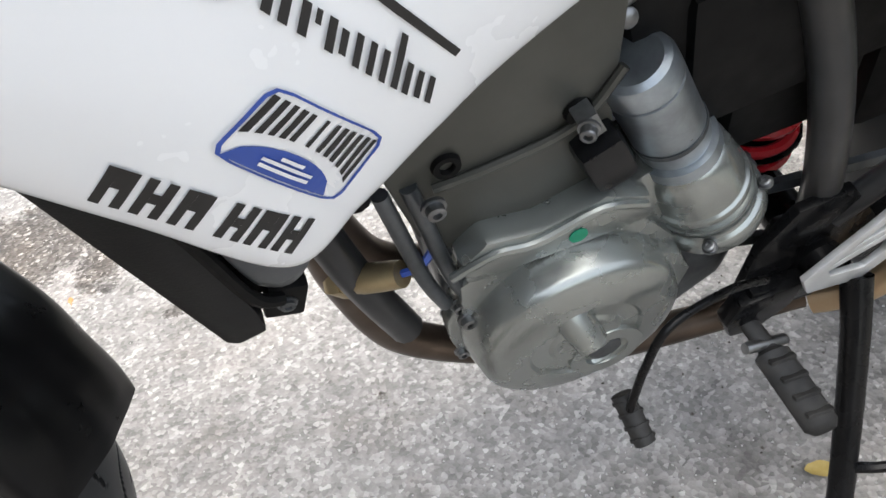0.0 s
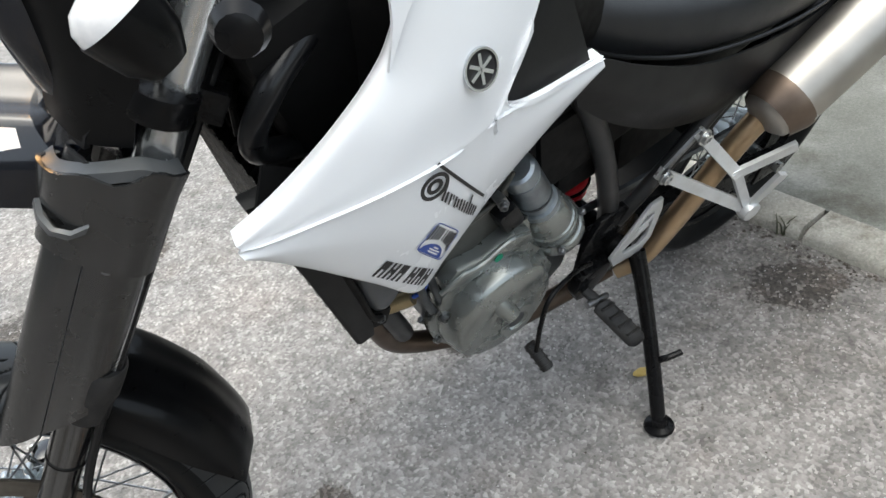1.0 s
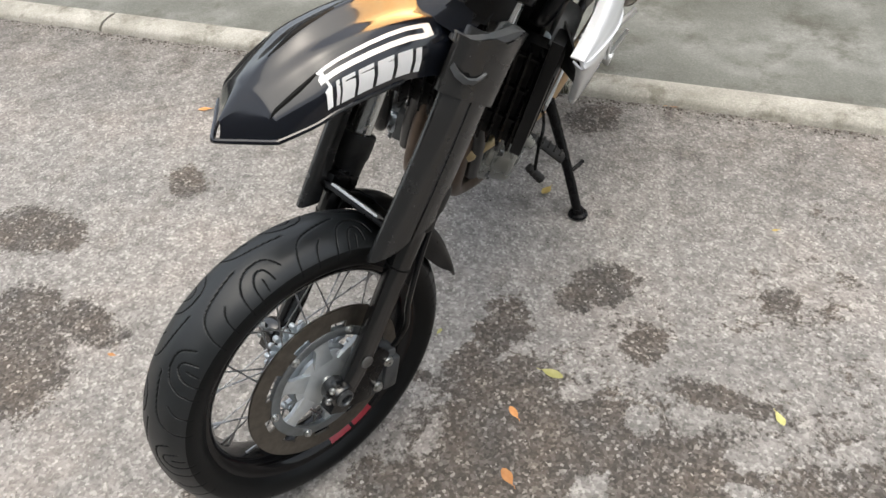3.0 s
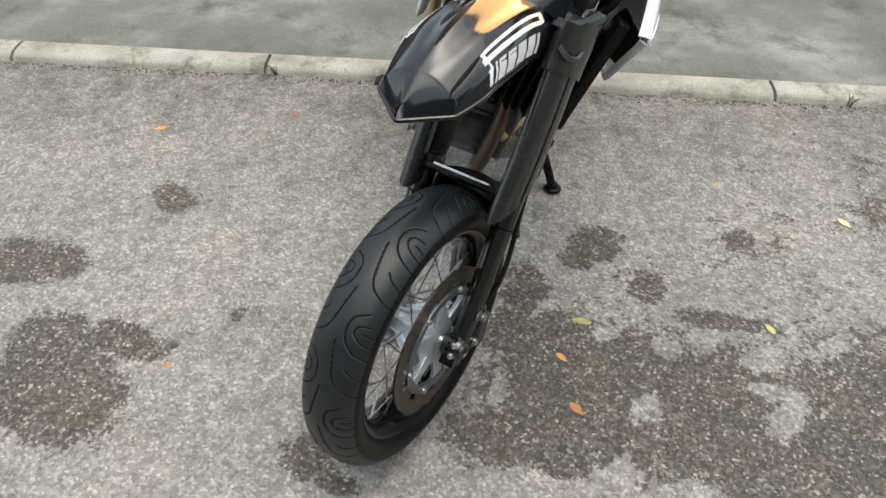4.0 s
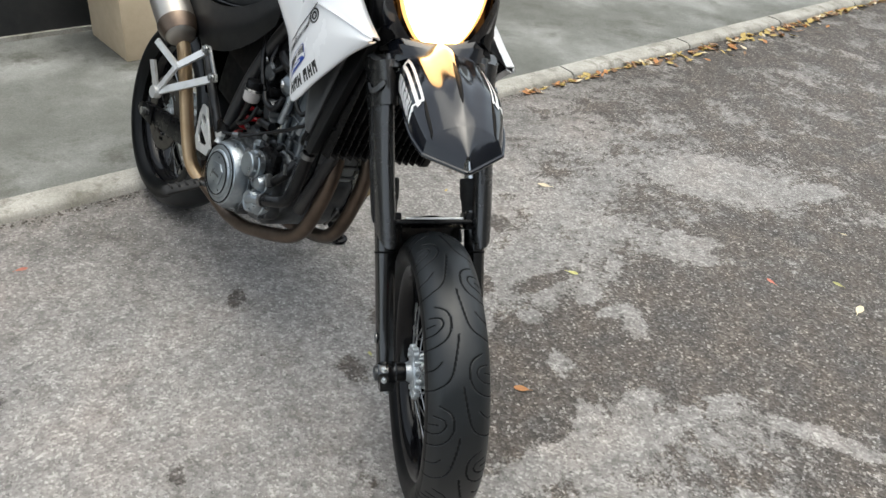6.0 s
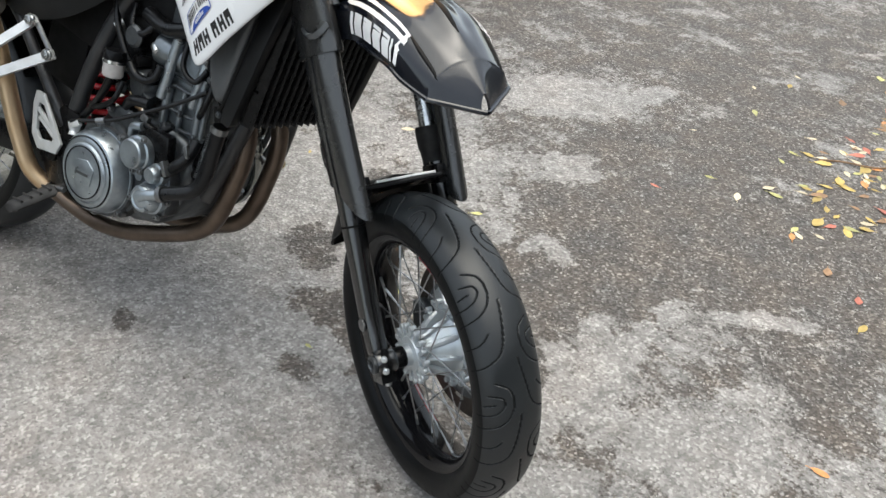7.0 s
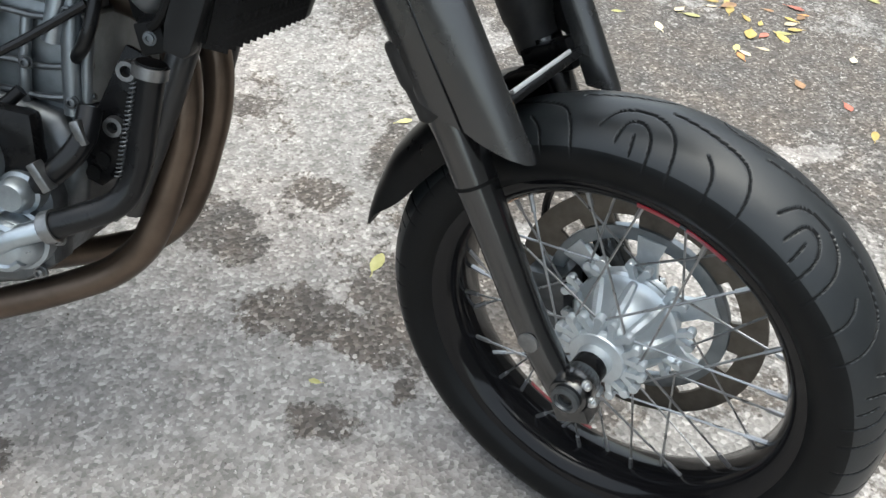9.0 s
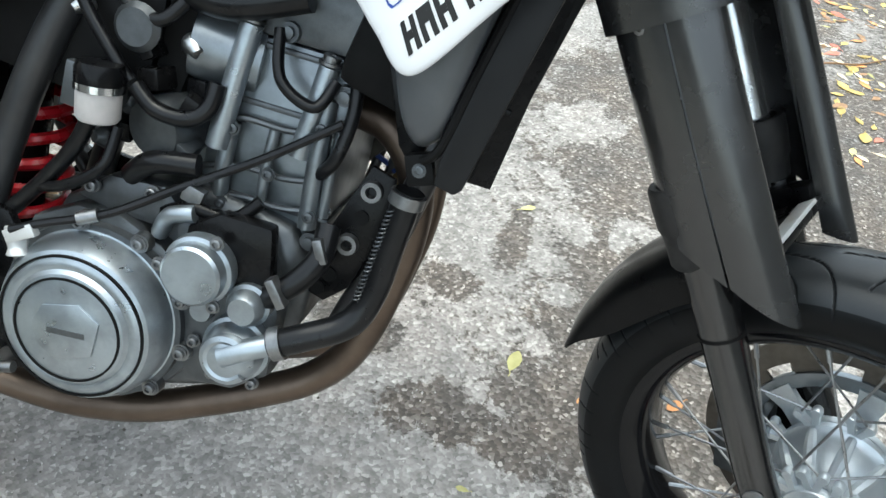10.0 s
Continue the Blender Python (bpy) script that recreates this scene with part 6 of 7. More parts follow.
for a in (20, 62, 100, 150, 210, 262, 310, 345):
    t = radians(a)
    p = Vector((0.640 + 0.099 * math.cos(t), -0.128, 0.382 + 0.099 * math.sin(t)))
    g = lathe(((0.011, 0), (0.010, 0.012), (0, 0.012)), p, (0, -1, 0), 14)
    bolt(p + Vector((0, -0.012, 0)), (0, -1, 0), 0.006, 0.007, g)
    part("cover_bolt", g, DULL, clutch_cover)
filt = lathe(((0, -0.176), (0.028, -0.176), (0.031, -0.173), (0.032, -0.160), (0.036, -0.158), (0.037, -0.148), (0.034, -0.130), (0, -0.13)), (0.757, 0, 0.462), (0, 1, 0), 40)
trunk = Geo()
plate([(0.735, 0.500), (0.770, 0.520), (0.825, 0.515), (0.828, 0.455), (0.800, 0.440), (0.760, 0.430), (0.735, 0.455)], -0.118, -0.142, trunk)
part("filter_trunk", trunk, SATIN, engine, label="black housing behind the oil filter", bevel=0.008)
filt_ob = part("oil_filter_cover", filt, CAST, engine, label="round oil filter cover")
for a in (60, 180, 300):
    t = radians(a)
    part("cover_bolt", bolt((0.757 + 0.039 * math.cos(t), -0.158, 0.462 + 0.039 * math.sin(t)), (0, -1, 0), 0.0055, 0.007), DULL, filt_ob)
mount = Geo()
plate([(0.720, 0.500), (0.800, 0.505), (0.822, 0.470), (0.835, 0.420), (0.830, 0.345), (0.790, 0.320), (0.735, 0.320), (0.725, 0.400)], -0.090, -0.132, mount)
part("pump_case", mount, CASTDARK, engine, bevel=0.008)
pump = lathe(((0, -0.172), (0.018, -0.172), (0.026, -0.166), (0.031, -0.156), (0.032, -0.146), (0.036, -0.144), (0.036, -0.128), (0, -0.128)), (0.797, 0, 0.378), (0, 1, 0), 36)
pump_ob = part("water_pump", pump, CAST, engine, label="cast water pump with an outlet pipe")
part("pump_spiral", tube([(0.797 + 0.022 * math.cos(t), -0.166, 0.378 + 0.022 * math.sin(t)) for t in np.linspace(0.5, 5.6, 9)], 0.007, 8, 40), CAST, pump_ob)
part("pump_outlet", tube([(0.792, -0.168, 0.380), (0.815, -0.166, 0.392), (0.842, -0.160, 0.402)], 0.0115, 14), CAST, pump_ob)
part("pump_small_cover", lathe(((0, -0.166), (0.014, -0.166), (0.018, -0.160), (0.019, -0.150), (0.023, -0.148), (0.023, -0.128), (0, -0.128)), (0.808, 0, 0.432), (0, 1, 0), 30), CAST, pump_ob)
part("sight_plug", lathe(((0, -0.146), (0.011, -0.146), (0.013, -0.140), (0.013, -0.128), (0, -0.128)), (0.757, 0, 0.412), (0, 1, 0), 20), CAST, engine)
for x, z in ((0.768, 0.430), (0.748, 0.372), (0.770, 0.340), (0.815, 0.338), (0.840, 0.380), (0.792, 0.418)):
    part("cover_bolt", bolt((x, -0.134, z), (0, -1, 0), 0.0055, 0.009), DULL, engine)
clampmat = DULL
h1 = part("coolant_hose", tube([(0.838, -0.160, 0.401), (0.870, -0.155, 0.414), (0.912, -0.142, 0.434), (0.930, -0.136, 0.470), (0.940, -0.136, 0.520), (0.952, -0.138, 0.580)], 0.0145, 14, 50), HOSE, bike, label="black coolant hose")
part("hose_clamp", ring_lathe(((0.0150, -0.006), (0.0175, -0.006), (0.0175, 0.006), (0.0150, 0.006)), (0.846, -0.159, 0.404), (0.9, 0.1, 0.35), 24), clampmat, h1)
part("hose_clamp", ring_lathe(((0.0150, -0.006), (0.0175, -0.006), (0.0175, 0.006), (0.0150, 0.006)), (0.950, -0.138, 0.572), (0.2, 0, 1), 24), clampmat, h1)
coil = [(0.916 + 0.022 * t + 0.0030 * math.cos(t * 6.28 * 22), -0.149 + 0.0030 * math.sin(t * 6.28 * 22), 0.462 + 0.10 * t) for t in np.linspace(0, 1, 220)]
part("hose_coil", tube(coil, 0.0009, 5, 360), CASTDARK, h1)
h2 = part("bypass_hose", tube([(0.818, -0.140, 0.436), (0.850, -0.138, 0.462), (0.870, -0.128, 0.490), (0.872, -0.112, 0.520)], 0.0125, 14), HOSE, bike)
part("hose_clamp", block((0.838, -0.152, 0.455), (0.010, 0.016, 0.032), (0, -30, 0)), clampmat, h2, bevel=0.002)
part("hose_clamp", block((0.872, -0.132, 0.500), (0.010, 0.016, 0.026), (0, -20, 0)), clampmat, h2, bevel=0.002)
# upright pipes along the cylinder
part("cylinder_pipe", tube([(0.772, -0.098, 0.700), (0.758, -0.100, 0.640), (0.744, -0.100, 0.575)], 0.0115, 14), CAST, engine)
part("cylinder_pipe", tube([(0.850, -0.094, 0.672), (0.838, -0.096, 0.620), (0.828, -0.096, 0.580)], 0.0105, 14), CAST, engine)
for p in ((0.772, -0.098, 0.702), (0.850, -0.094, 0.674)):
    part("pipe_bolt", bolt(p, (0.2, 0, 1), 0.009, 0.010), DULL, engine)
for x, z0, z1, r in ((0.745, 0.500, 0.600, 0.009), (0.790, 0.510, 0.600, 0.006), (0.842, 0.505, 0.640, 0.010), (0.858, 0.520, 0.610, 0.006)):
    part("casting_column", tube([(x, -0.090, z0), (x + 0.004, -0.092, (z0 + z1) / 2), (x + 0.010, -0.090, z1)], r, 10), CASTMID, engine)
for z in (0.520, 0.552, 0.602):
    part("parting_line", tube([(0.722, -0.088, z - 0.004), (0.770, -0.091, z + 0.004), (0.815, -0.091, z), (0.866, -0.088, z + 0.006)], 0.0035, 8), CASTDARK, engine)
for x, z in ((0.752, 0.516), (0.846, 0.520), (0.760, 0.596), (0.850, 0.612), (0.800, 0.556)):
    part("case_bolt", bolt((x, -0.098, z), (0, -1, 0), 0.0055, 0.007), CASTDARK, engine)
part("intake_drum", lathe(((0, 0), (0.034, 0.002), (0.036, 0.010), (0.036, 0.07), (0, 0.075)), (0.705, -0.080, 0.672), (0.9, 0.25, -0.15), 32), CASTMID, engine)
part("throttle_body", lathe(((0, -0.03), (0.030, -0.03), (0.034, -0.02), (0.034, 0.025), (0.028, 0.03), (0, 0.03)), (0.690, -0.085, 0.585), (0.25, 1, 0.1), 28), CASTDARK, engine)
part("throttle_wheel", lathe(((0, 0), (0.022, 0), (0.024, -0.006), (0.018, -0.012), (0, -0.012)), (0.668, -0.115, 0.680), (0, 1, 0), 20), CASTDARK, engine)
rnd = random.Random(7)
for k in range(16):
    x, z = rnd.uniform(0.60, 0.73), rnd.uniform(0.545, 0.72)
    y = rnd.uniform(-0.11, -0.07)
    if k % 2:
        part("fitting", lathe(((0, 0), (0.012, 0.0), (0.013, 0.006), (0.009, 0.014), (0.006, 0.020), (0, 0.020)), (x, y, z), (rnd.uniform(-1, 1), -1, rnd.uniform(-1, 1)), 14), rnd.choice((CASTDARK, STEEL, SATIN)), engine)
    else:
        part("fitting", block((x, y, z), (rnd.uniform(0.015, 0.04), 0.03, rnd.uniform(0.012, 0.03)), (rnd.uniform(0, 30), rnd.uniform(0, 90), 0)), rnd.choice((CASTDARK, SATIN, SATIN)), engine, bevel=0.003)
for pts, r in (([(0.626, -0.132, 0.585), (0.610, -0.130, 0.555), (0.575, -0.120, 0.515), (0.515, -0.112, 0.455), (0.47, -0.11, 0.42)], 0.0085), ([(0.668, -0.122, 0.625), (0.690, -0.124, 0.606), (0.722, -0.124, 0.602), (0.742, -0.120, 0.615), (0.748, -0.115, 0.640)], 0.0085), ([(0.590, -0.11, 0.76), (0.610, -0.118, 0.70), (0.645, -0.122, 0.650), (0.662, -0.12, 0.628)], 0.0065), ([(0.68, -0.10, 0.73), (0.75, -0.11, 0.715), (0.83, -0.11, 0.735)], 0.016), ([(0.86, -0.10, 0.66), (0.845, -0.115, 0.635), (0.81, -0.115, 0.655), (0.80, -0.10, 0.70)], 0.006)):
    part("hose", tube(pts, r, 10), HOSE, bike)
# castings, bosses and small fittings on the cylinder and case
for x, z in ((-0.065, -0.078), (0.062, -0.082), (-0.066, 0.078), (0.066, 0.074), (0.0, 0.118)):
    g = Geo()
    g.join(lathe(((0.011, 0), (0.010, 0.012), (0.006, 0.012), (0.006, 0.018), (0, 0.019)), (x, -0.084, z), (0, -1, 0), 14), lean)
    part("case_boss", g, CASTDARK, engine)
for pts, r, mat in (([(0.700, -0.115, 0.500), (0.735, -0.128, 0.515), (0.775, -0.122, 0.510), (0.800, -0.112, 0.530)], 0.007, SATIN), ([(0.660, -0.110, 0.530), (0.690, -0.122, 0.552), (0.735, -0.118, 0.556)], 0.012, HOSE), ([(0.560, -0.118, 0.500), (0.600, -0.130, 0.512), (0.640, -0.130, 0.540), (0.650, -0.12, 0.580)], 0.006, HOSE), ([(0.640, -0.10, 0.74), (0.655, -0.115, 0.70), (0.690, -0.120, 0.690), (0.715, -0.11, 0.715)], 0.007, HOSE), ([(0.845, -0.090, 0.560), (0.868, -0.105, 0.585), (0.880, -0.10, 0.630), (0.878, -0.09, 0.680)], 0.007, HOSE), ([(0.700, -0.125, 0.480), (0.716, -0.136, 0.505), (0.742, -0.136, 0.512)], 0.009, CAST)):
    part("fitting_pipe", tube(pts, r, 10), mat, engine)
upper_case = Geo()
plate([(0.600, 0.500), (0.640, 0.528), (0.700, 0.528), (0.720, 0.505), (0.700, 0.480), (0.640, 0.488)], -0.090, -0.118, upper_case)
part("upper_case_cover", upper_case, CASTDARK, engine, bevel=0.008)
for x, z in ((0.625, 0.515), (0.690, 0.520), (0.712, 0.500)):
    part("cover_bolt", bolt((x, -0.120, z), (0, -1, 0), 0.006, 0.010), DULL, engine)
part("mount_clip", block((0.735, -0.125, 0.528), (0.022, 0.012, 0.018), (0, 20, 0)), DULL, engine, bevel=0.002)
clutch_cable = part("clutch_cable", tube([(0.872, -0.104, 0.622), (0.800, -0.116, 0.576), (0.726, -0.128, 0.536), (0.660, -0.150, 0.500), (0.600, -0.168, 0.482), (0.568, -0.172, 0.470)], 0.0045, 8, 40), HOSE, bike, label="black cable with bright ends")
part("cable_ferrule", tube([(0.650, -0.154, 0.497), (0.632, -0.160, 0.491)], 0.007, 10), DULL, clutch_cable)
arm = block((0.578, -0.170, 0.468), (0.034, 0.010, 0.014), (0, -24, 0))
lathe(((0, 0), (0.011, 0.0), (0.012, 0.010), (0.009, 0.022), (0.012, 0.030), (0, 0.032)), (0.566, -0.160, 0.470), (0.2, -0.2, -1), 14, arm)
part("clutch_arm", arm, SILVER, clutch_cover, bevel=0.002)
plate_m = Geo()
plate([(0.905, 0.585), (0.930, 0.575), (0.925, 0.520), (0.895, 0.450), (0.870, 0.430), (0.845, 0.440), (0.862, 0.500)], -0.088, -0.096, plate_m)
eng_mount = part("engine_mount", plate_m, SATIN, bike, label="black drilled engine mount", bevel=0.002)
for x, z in ((0.908, 0.560), (0.890, 0.500)):
    part("mount_bolt", ring_lathe(((0.005, 0), (0.0115, 0), (0.0105, -0.008), (0.006, -0.008)), (x, -0.097, z), (0, 1, 0), 16), DULL, eng_mount)
for x, z in ((0.900, 0.530), (0.874, 0.462), (0.862, 0.445)):
    part("mount_hole", lathe(((0, 0), (0.008, 0), (0.008, -0.002), (0, -0.0015)), (x, -0.0965, z), (0, 1, 0), 16), VOID, eng_mount)

# -- frame, shock, swingarm --
for side in (1, -1):
    f1 = tube([(0.690, side * 0.085, 0.860), (0.600, side * 0.100, 0.715), (0.545, side * 0.108, 0.600), (0.500, side * 0.110, 0.470), (0.480, side * 0.105, 0.380)], 0.0175, 14, 36)
    part("frame_tube", f1, FRAME, bike, label="dark grey steel frame tube")
    part("rear_frame_tube", tube([(0.480, side * 0.120, 0.430), (0.400, side * 0.132, 0.540), (0.300, side * 0.140, 0.660), (0.12, side * 0.14, 0.78)], 0.013, 12, 30), FRAME, bike)
    part("down_tube", tube([(1.02, side * 0.03, 0.88), (0.985, side * 0.050, 0.70), (0.935, side * 0.075, 0.52), (0.890, side * 0.080, 0.40)], 0.016, 12, 30), FRAME, bike)
spring = [(0.472 + 0.02 * t + 0.043 * math.cos(t * 6.28 * 6.5), -0.02 + 0.043 * math.sin(t * 6.28 * 6.5), 0.385 + 0.19 * t) for t in np.linspace(0, 1, 130)]
part("shock_spring", tube(spring, 0.0072, 8, 260), RED, bike, label="bright red coil spring of the rear shock")
shock = tube([(0.467, -0.02, 0.38), (0.495, -0.02, 0.66)], 0.024, 16)
lathe(((0.05, 0), (0.052, 0.006), (0.05, 0.012)), (0.471, -0.02, 0.41), (0.1, 0, 1), 24, shock)
lathe(((0.05, 0), (0.052, 0.006), (0.05, 0.012)), (0.493, -0.02, 0.615), (0.1, 0, 1), 24, shock)
part("shock_absorber", shock, SATIN, bike)
for side in (1, -1):
    g = Geo()
    secs = []
    for x, z, h, w in ((0.520, 0.370, 0.085, 0.030), (0.40, 0.358, 0.075, 0.032), (0.20, 0.335, 0.062, 0.030), (0.03, 0.314, 0.055, 0.026), (-0.04, 0.310, 0.045, 0.022)):
        y = side * (0.105 + 0.012 * (x < 0.3))
        secs.append([(x, y - w / 2, z - h / 2), (x, y + w / 2, z - h / 2), (x, y + w / 2, z + h / 2), (x, y - w / 2, z + h / 2)])
    part("swingarm", rings(g, secs), SATIN, bike, label="black swingarm beam", bevel=0.006)
part("swingarm_pivot", lathe(((0, -0.15), (0.022, -0.15), (0.024, -0.14), (0.024, 0.14), (0.022, 0.15), (0, 0.15)), (0.475, 0, 0.372), (0, 1, 0), 20), SATIN, bike)
both("pivot_plate", plate([(0.535, 0.470), (0.480, 0.480), (0.430, 0.420), (0.420, 0.340), (0.450, 0.290), (0.520, 0.290), (0.560, 0.340), (0.560, 0.420)], 0.118, 0.130), SATIN, label="black plate at the swingarm pivot", bevel=0.003)
# reservoir of the rear brake
res = lathe(((0, 0), (0.018, 0), (0.021, 0.004), (0.0215, 0.034), (0.0, 0.034)), (0.640, -0.140, 0.588), (0.05, 0, 1), 28)
res_ob = part("brake_fluid_reservoir", res, MILKY, bike, label="milky brake fluid pot with a dark cap")
part("reservoir_cap", lathe(((0, 0.034), (0.023, 0.034), (0.0235, 0.038), (0.0235, 0.050), (0.021, 0.056), (0, 0.057)), (0.640, -0.140, 0.588), (0.05, 0, 1), 28), SATIN, res_ob)
part("reservoir_band", ring_lathe(((0.0217, 0.030), (0.0240, 0.030), (0.0240, 0.037), (0.0217, 0.037)), (0.640, -0.140, 0.588), (0.05, 0, 1), 28), CHROME, res_ob)
part("reservoir_bracket", block((0.612, -0.125, 0.615), (0.030, 0.012, 0.045), (0, 10, 0)), CASTDARK, res_ob, bevel=0.003)

# -- rear wheel --
rear_wheel, _ = spoked_wheel("rear_wheel", Matrix.Translation((0, 0, 0.312)), 36, True)
part("rear_disc", rotor(0.075, 0.120, -0.072, 0.005, 8), DISC, rear_wheel)
spro = ring_lathe(((0.060, 0.070), (0.100, 0.070), (0.103, 0.073), (0.103, 0.079), (0.100, 0.082), (0.060, 0.080)), n=72)
part("sprocket", spro, SATIN, rear_wheel)
part("rear_axle", lathe(((0, -0.15), (0.012, -0.15), (0.012, 0.15), (0, 0.15)), (0, 0, 0.312), (0, 1, 0), 16), STEEL, bike)
chain = Geo()
for z0, z1 in ((0.415, 0.455), (0.215, 0.400)):
    tube([(0.0, 0.076, z0), (0.33, 0.078, (z0 + z1) / 2 - 0.002), (0.640, 0.080, z1)], 0.008, 6, 20, g=chain)
part("chain", chain, CASTDARK, bike)
part("rear_fender", sheet([[(-0.02 + 0.34 * math.cos(radians(a)), k * 0.085, 0.312 + 0.34 * math.sin(radians(a))) for k in (-1, -0.5, 0, 0.5, 1)] for a in (30, 55, 80, 105)], 20, 20, 0.004), BLACK, bike)
for side in (1, -1):
    cov = plate([(0.05, 0.345), (-0.045, 0.330), (-0.060, 0.305), (-0.04, 0.288), (0.06, 0.285)], side * 0.132, side * 0.138)
    part("axle_block", cov, SATIN, bike, bevel=0.002)

# -- footrests, heel guards, stand, gear lever --
for side in (1, -1):
    g = Geo()
    arms = Geo()
    joints = dict(a=(0.486, side * 0.172, 0.590), b=(0.322, side * 0.250, 0.482), c=(0.434, side * 0.180, 0.650), d=(0.374, side * 0.231, 0.576), e=(0.296, side * 0.261, 0.614), f=(0.300, side * 0.266, 0.558))
    for p0, p1, wide in (("a", "b", 0.020), ("c", "d", 0.019), ("d", "e", 0.017), ("b", "f", 0.018), ("d", "b", 0.016)):
        p0, p1 = Vector(joints[p0]), Vector(joints[p1])
        reach = (p1 - p0).normalized() * 0.006
        flatbar(p0 - reach, p1 + reach, wide, 0.008, (0.2, side, 0.15), arms)
    lathe(((0, -0.010), (0.017, -0.010), (0.019, 0.0), (0.017, 0.010), (0, 0.010)), (0.320, side * 0.252, 0.480), (0.1, side, 0), 16, arms)
    br = part("passenger_footrest", arms, SILVER, bike, label="bare aluminium passenger footrest bracket", sharp=50)
    part("bracket_bolt", bolt((0.486, side * 0.180, 0.590), (0, side, 0), 0.010, 0.010), STEEL, br)
    part("bracket_bolt", bolt((0.434, side * 0.188, 0.650), (0, side, 0), 0.010, 0.010), STEEL, br)
    part("bracket_rod", tube([(0.490, side * 0.170, 0.585), (0.432, side * 0.178, 0.655)], 0.006, 8), DULL, br)
    outer = [(0.530, 0.405), (0.505, 0.440), (0.462, 0.498), (0.436, 0.500), (0.428, 0.470), (0.430, 0.400), (0.452, 0.372), (0.515, 0.378)]
    hg = Geo()
    n = len(outer)
    cx, cz = 0.470, 0.435
    inn = [(cx + (x - cx) * 0.62, cz + (z - cz) * 0.62) for x, z in outer]
    v = [(x, side * 0.158, z) for x, z in outer] + [(x, side * 0.158, z) for x, z in inn] + [(x, side * 0.165, z) for x, z in outer] + [(x, side * 0.165, z) for x, z in inn]
    f = []
    for i in range(n):
        j = (i + 1) % n
        f += [(i, j, j + n, i + n), (i + 2 * n, i + 3 * n, j + 3 * n, j + 2 * n), (i, i + 2 * n, j + 2 * n, j), (i + n, j + n, j + 3 * n, i + 3 * n)]
    hg.put(v, f)
    for s in (0.35, 0.65):
        x = 0.452 + 0.05 * s
        hg.join(block((0.478 - 0.03 * (s - 0.5), side * 0.1615, 0.435 + 0.06 * (s - 0.5)), (0.075, 0.006, 0.010), (0, 30, 0)))
    part("heel_guard", hg, SILVER, bike, label="slotted bare aluminium heel guard", bevel=0.0015)
    peg = Geo()
    secs = []
    for k, (x, y, z) in enumerate(((0.552, 0.135, 0.322), (0.540, 0.178, 0.306), (0.5385, 0.183, 0.304), (0.516, 0.256, 0.268), (0.513, 0.262, 0.264))):
        r = (0.009, 0.0095, 0.0165, 0.0165, 0.011)[k]
        secs.append([(x + r * 1.2 * math.cos(a), side * y, z + r * 0.75 * math.sin(a)) for a in np.linspace(0, 2 * math.pi, 14, endpoint=False)])
    pg = part("footpeg", rings(peg, secs), RUBBER, bike, label="worn black rubber footpeg")
    for k in range(4):
        y = 0.193 + 0.018 * k
        part("peg_rib", block((0.5355 - 0.0056 * k, side * y, 0.3105 - 0.0088 * k), (0.030, 0.007, 0.005), (side * 26, 0, 0)), RUBBER, pg, bevel=0.002)
    part("peg_bracket", plate([(0.500, 0.372), (0.572, 0.362), (0.580, 0.330), (0.566, 0.300), (0.536, 0.296), (0.505, 0.330)], side * 0.130, side * 0.150), SATIN, pg, bevel=0.004)
    part("peg_pin", lathe(((0, -0.026), (0.006, -0.026), (0.0065, -0.022), (0.0065, 0.022), (0.006, 0.026), (0, 0.026)), (0.541, side * 0.172, 0.309), (1, 0, 0.2), 12), DULL, pg)
leg = Geo()
tube([(0.452, 0.160, 0.372), (0.462, 0.205, 0.318), (0.490, 0.290, 0.215), (0.516, 0.360, 0.126)], [0.016, 0.0145, 0.0135, 0.0135], 14, 24, g=leg)
stand = part("side_stand", leg, SATIN, bike, label="black side stand resting on the asphalt")
up = (MB.to_3x3().inverted() @ Vector((0, 0, 1))).normalized()
foot_at = MB.inverted() @ Vector((-0.232, -0.448, 0.004))
part("stand_foot", lathe(((0, -0.003), (0.026, -0.003), (0.028, 0.0), (0.026, 0.005), (0.016, 0.008), (0.014, 0.020), (0, 0.020)), foot_at, up, 20), SATIN, stand)
part("stand_tab", tube([(0.490, 0.290, 0.215), (0.470, 0.305, 0.232), (0.448, 0.312, 0.238)], [0.007, 0.006, 0.006], 8), SATIN, stand)
part("stand_spring", tube([(0.446 + 0.016 * t + 0.0055 * math.cos(t * 90), 0.155 + 0.075 * t + 0.0055 * math.sin(t * 90), 0.360 - 0.09 * t) for t in np.linspace(0, 1, 90)], 0.002, 5, 160), STEEL, stand)
link = plate([(0.480, 0.330), (0.560, 0.352), (0.560, 0.372), (0.470, 0.360)], 0.130, 0.146)
part("stand_bracket", link, SATIN, stand, bevel=0.003)
lever = part("gear_lever", tube([(0.560, 0.150, 0.405), (0.620, 0.165, 0.440), (0.688, 0.182, 0.446), (0.708, 0.192, 0.400), (0.720, 0.205, 0.352)], 0.0042, 10), SATIN, bike, label="bent black gear lever")
toe = Geo()
tube([(0.720, 0.188, 0.352), (0.712, 0.230, 0.326)], 0.0105, 12, g=toe)
part("toe_rubber", toe, RUBBER, lever)
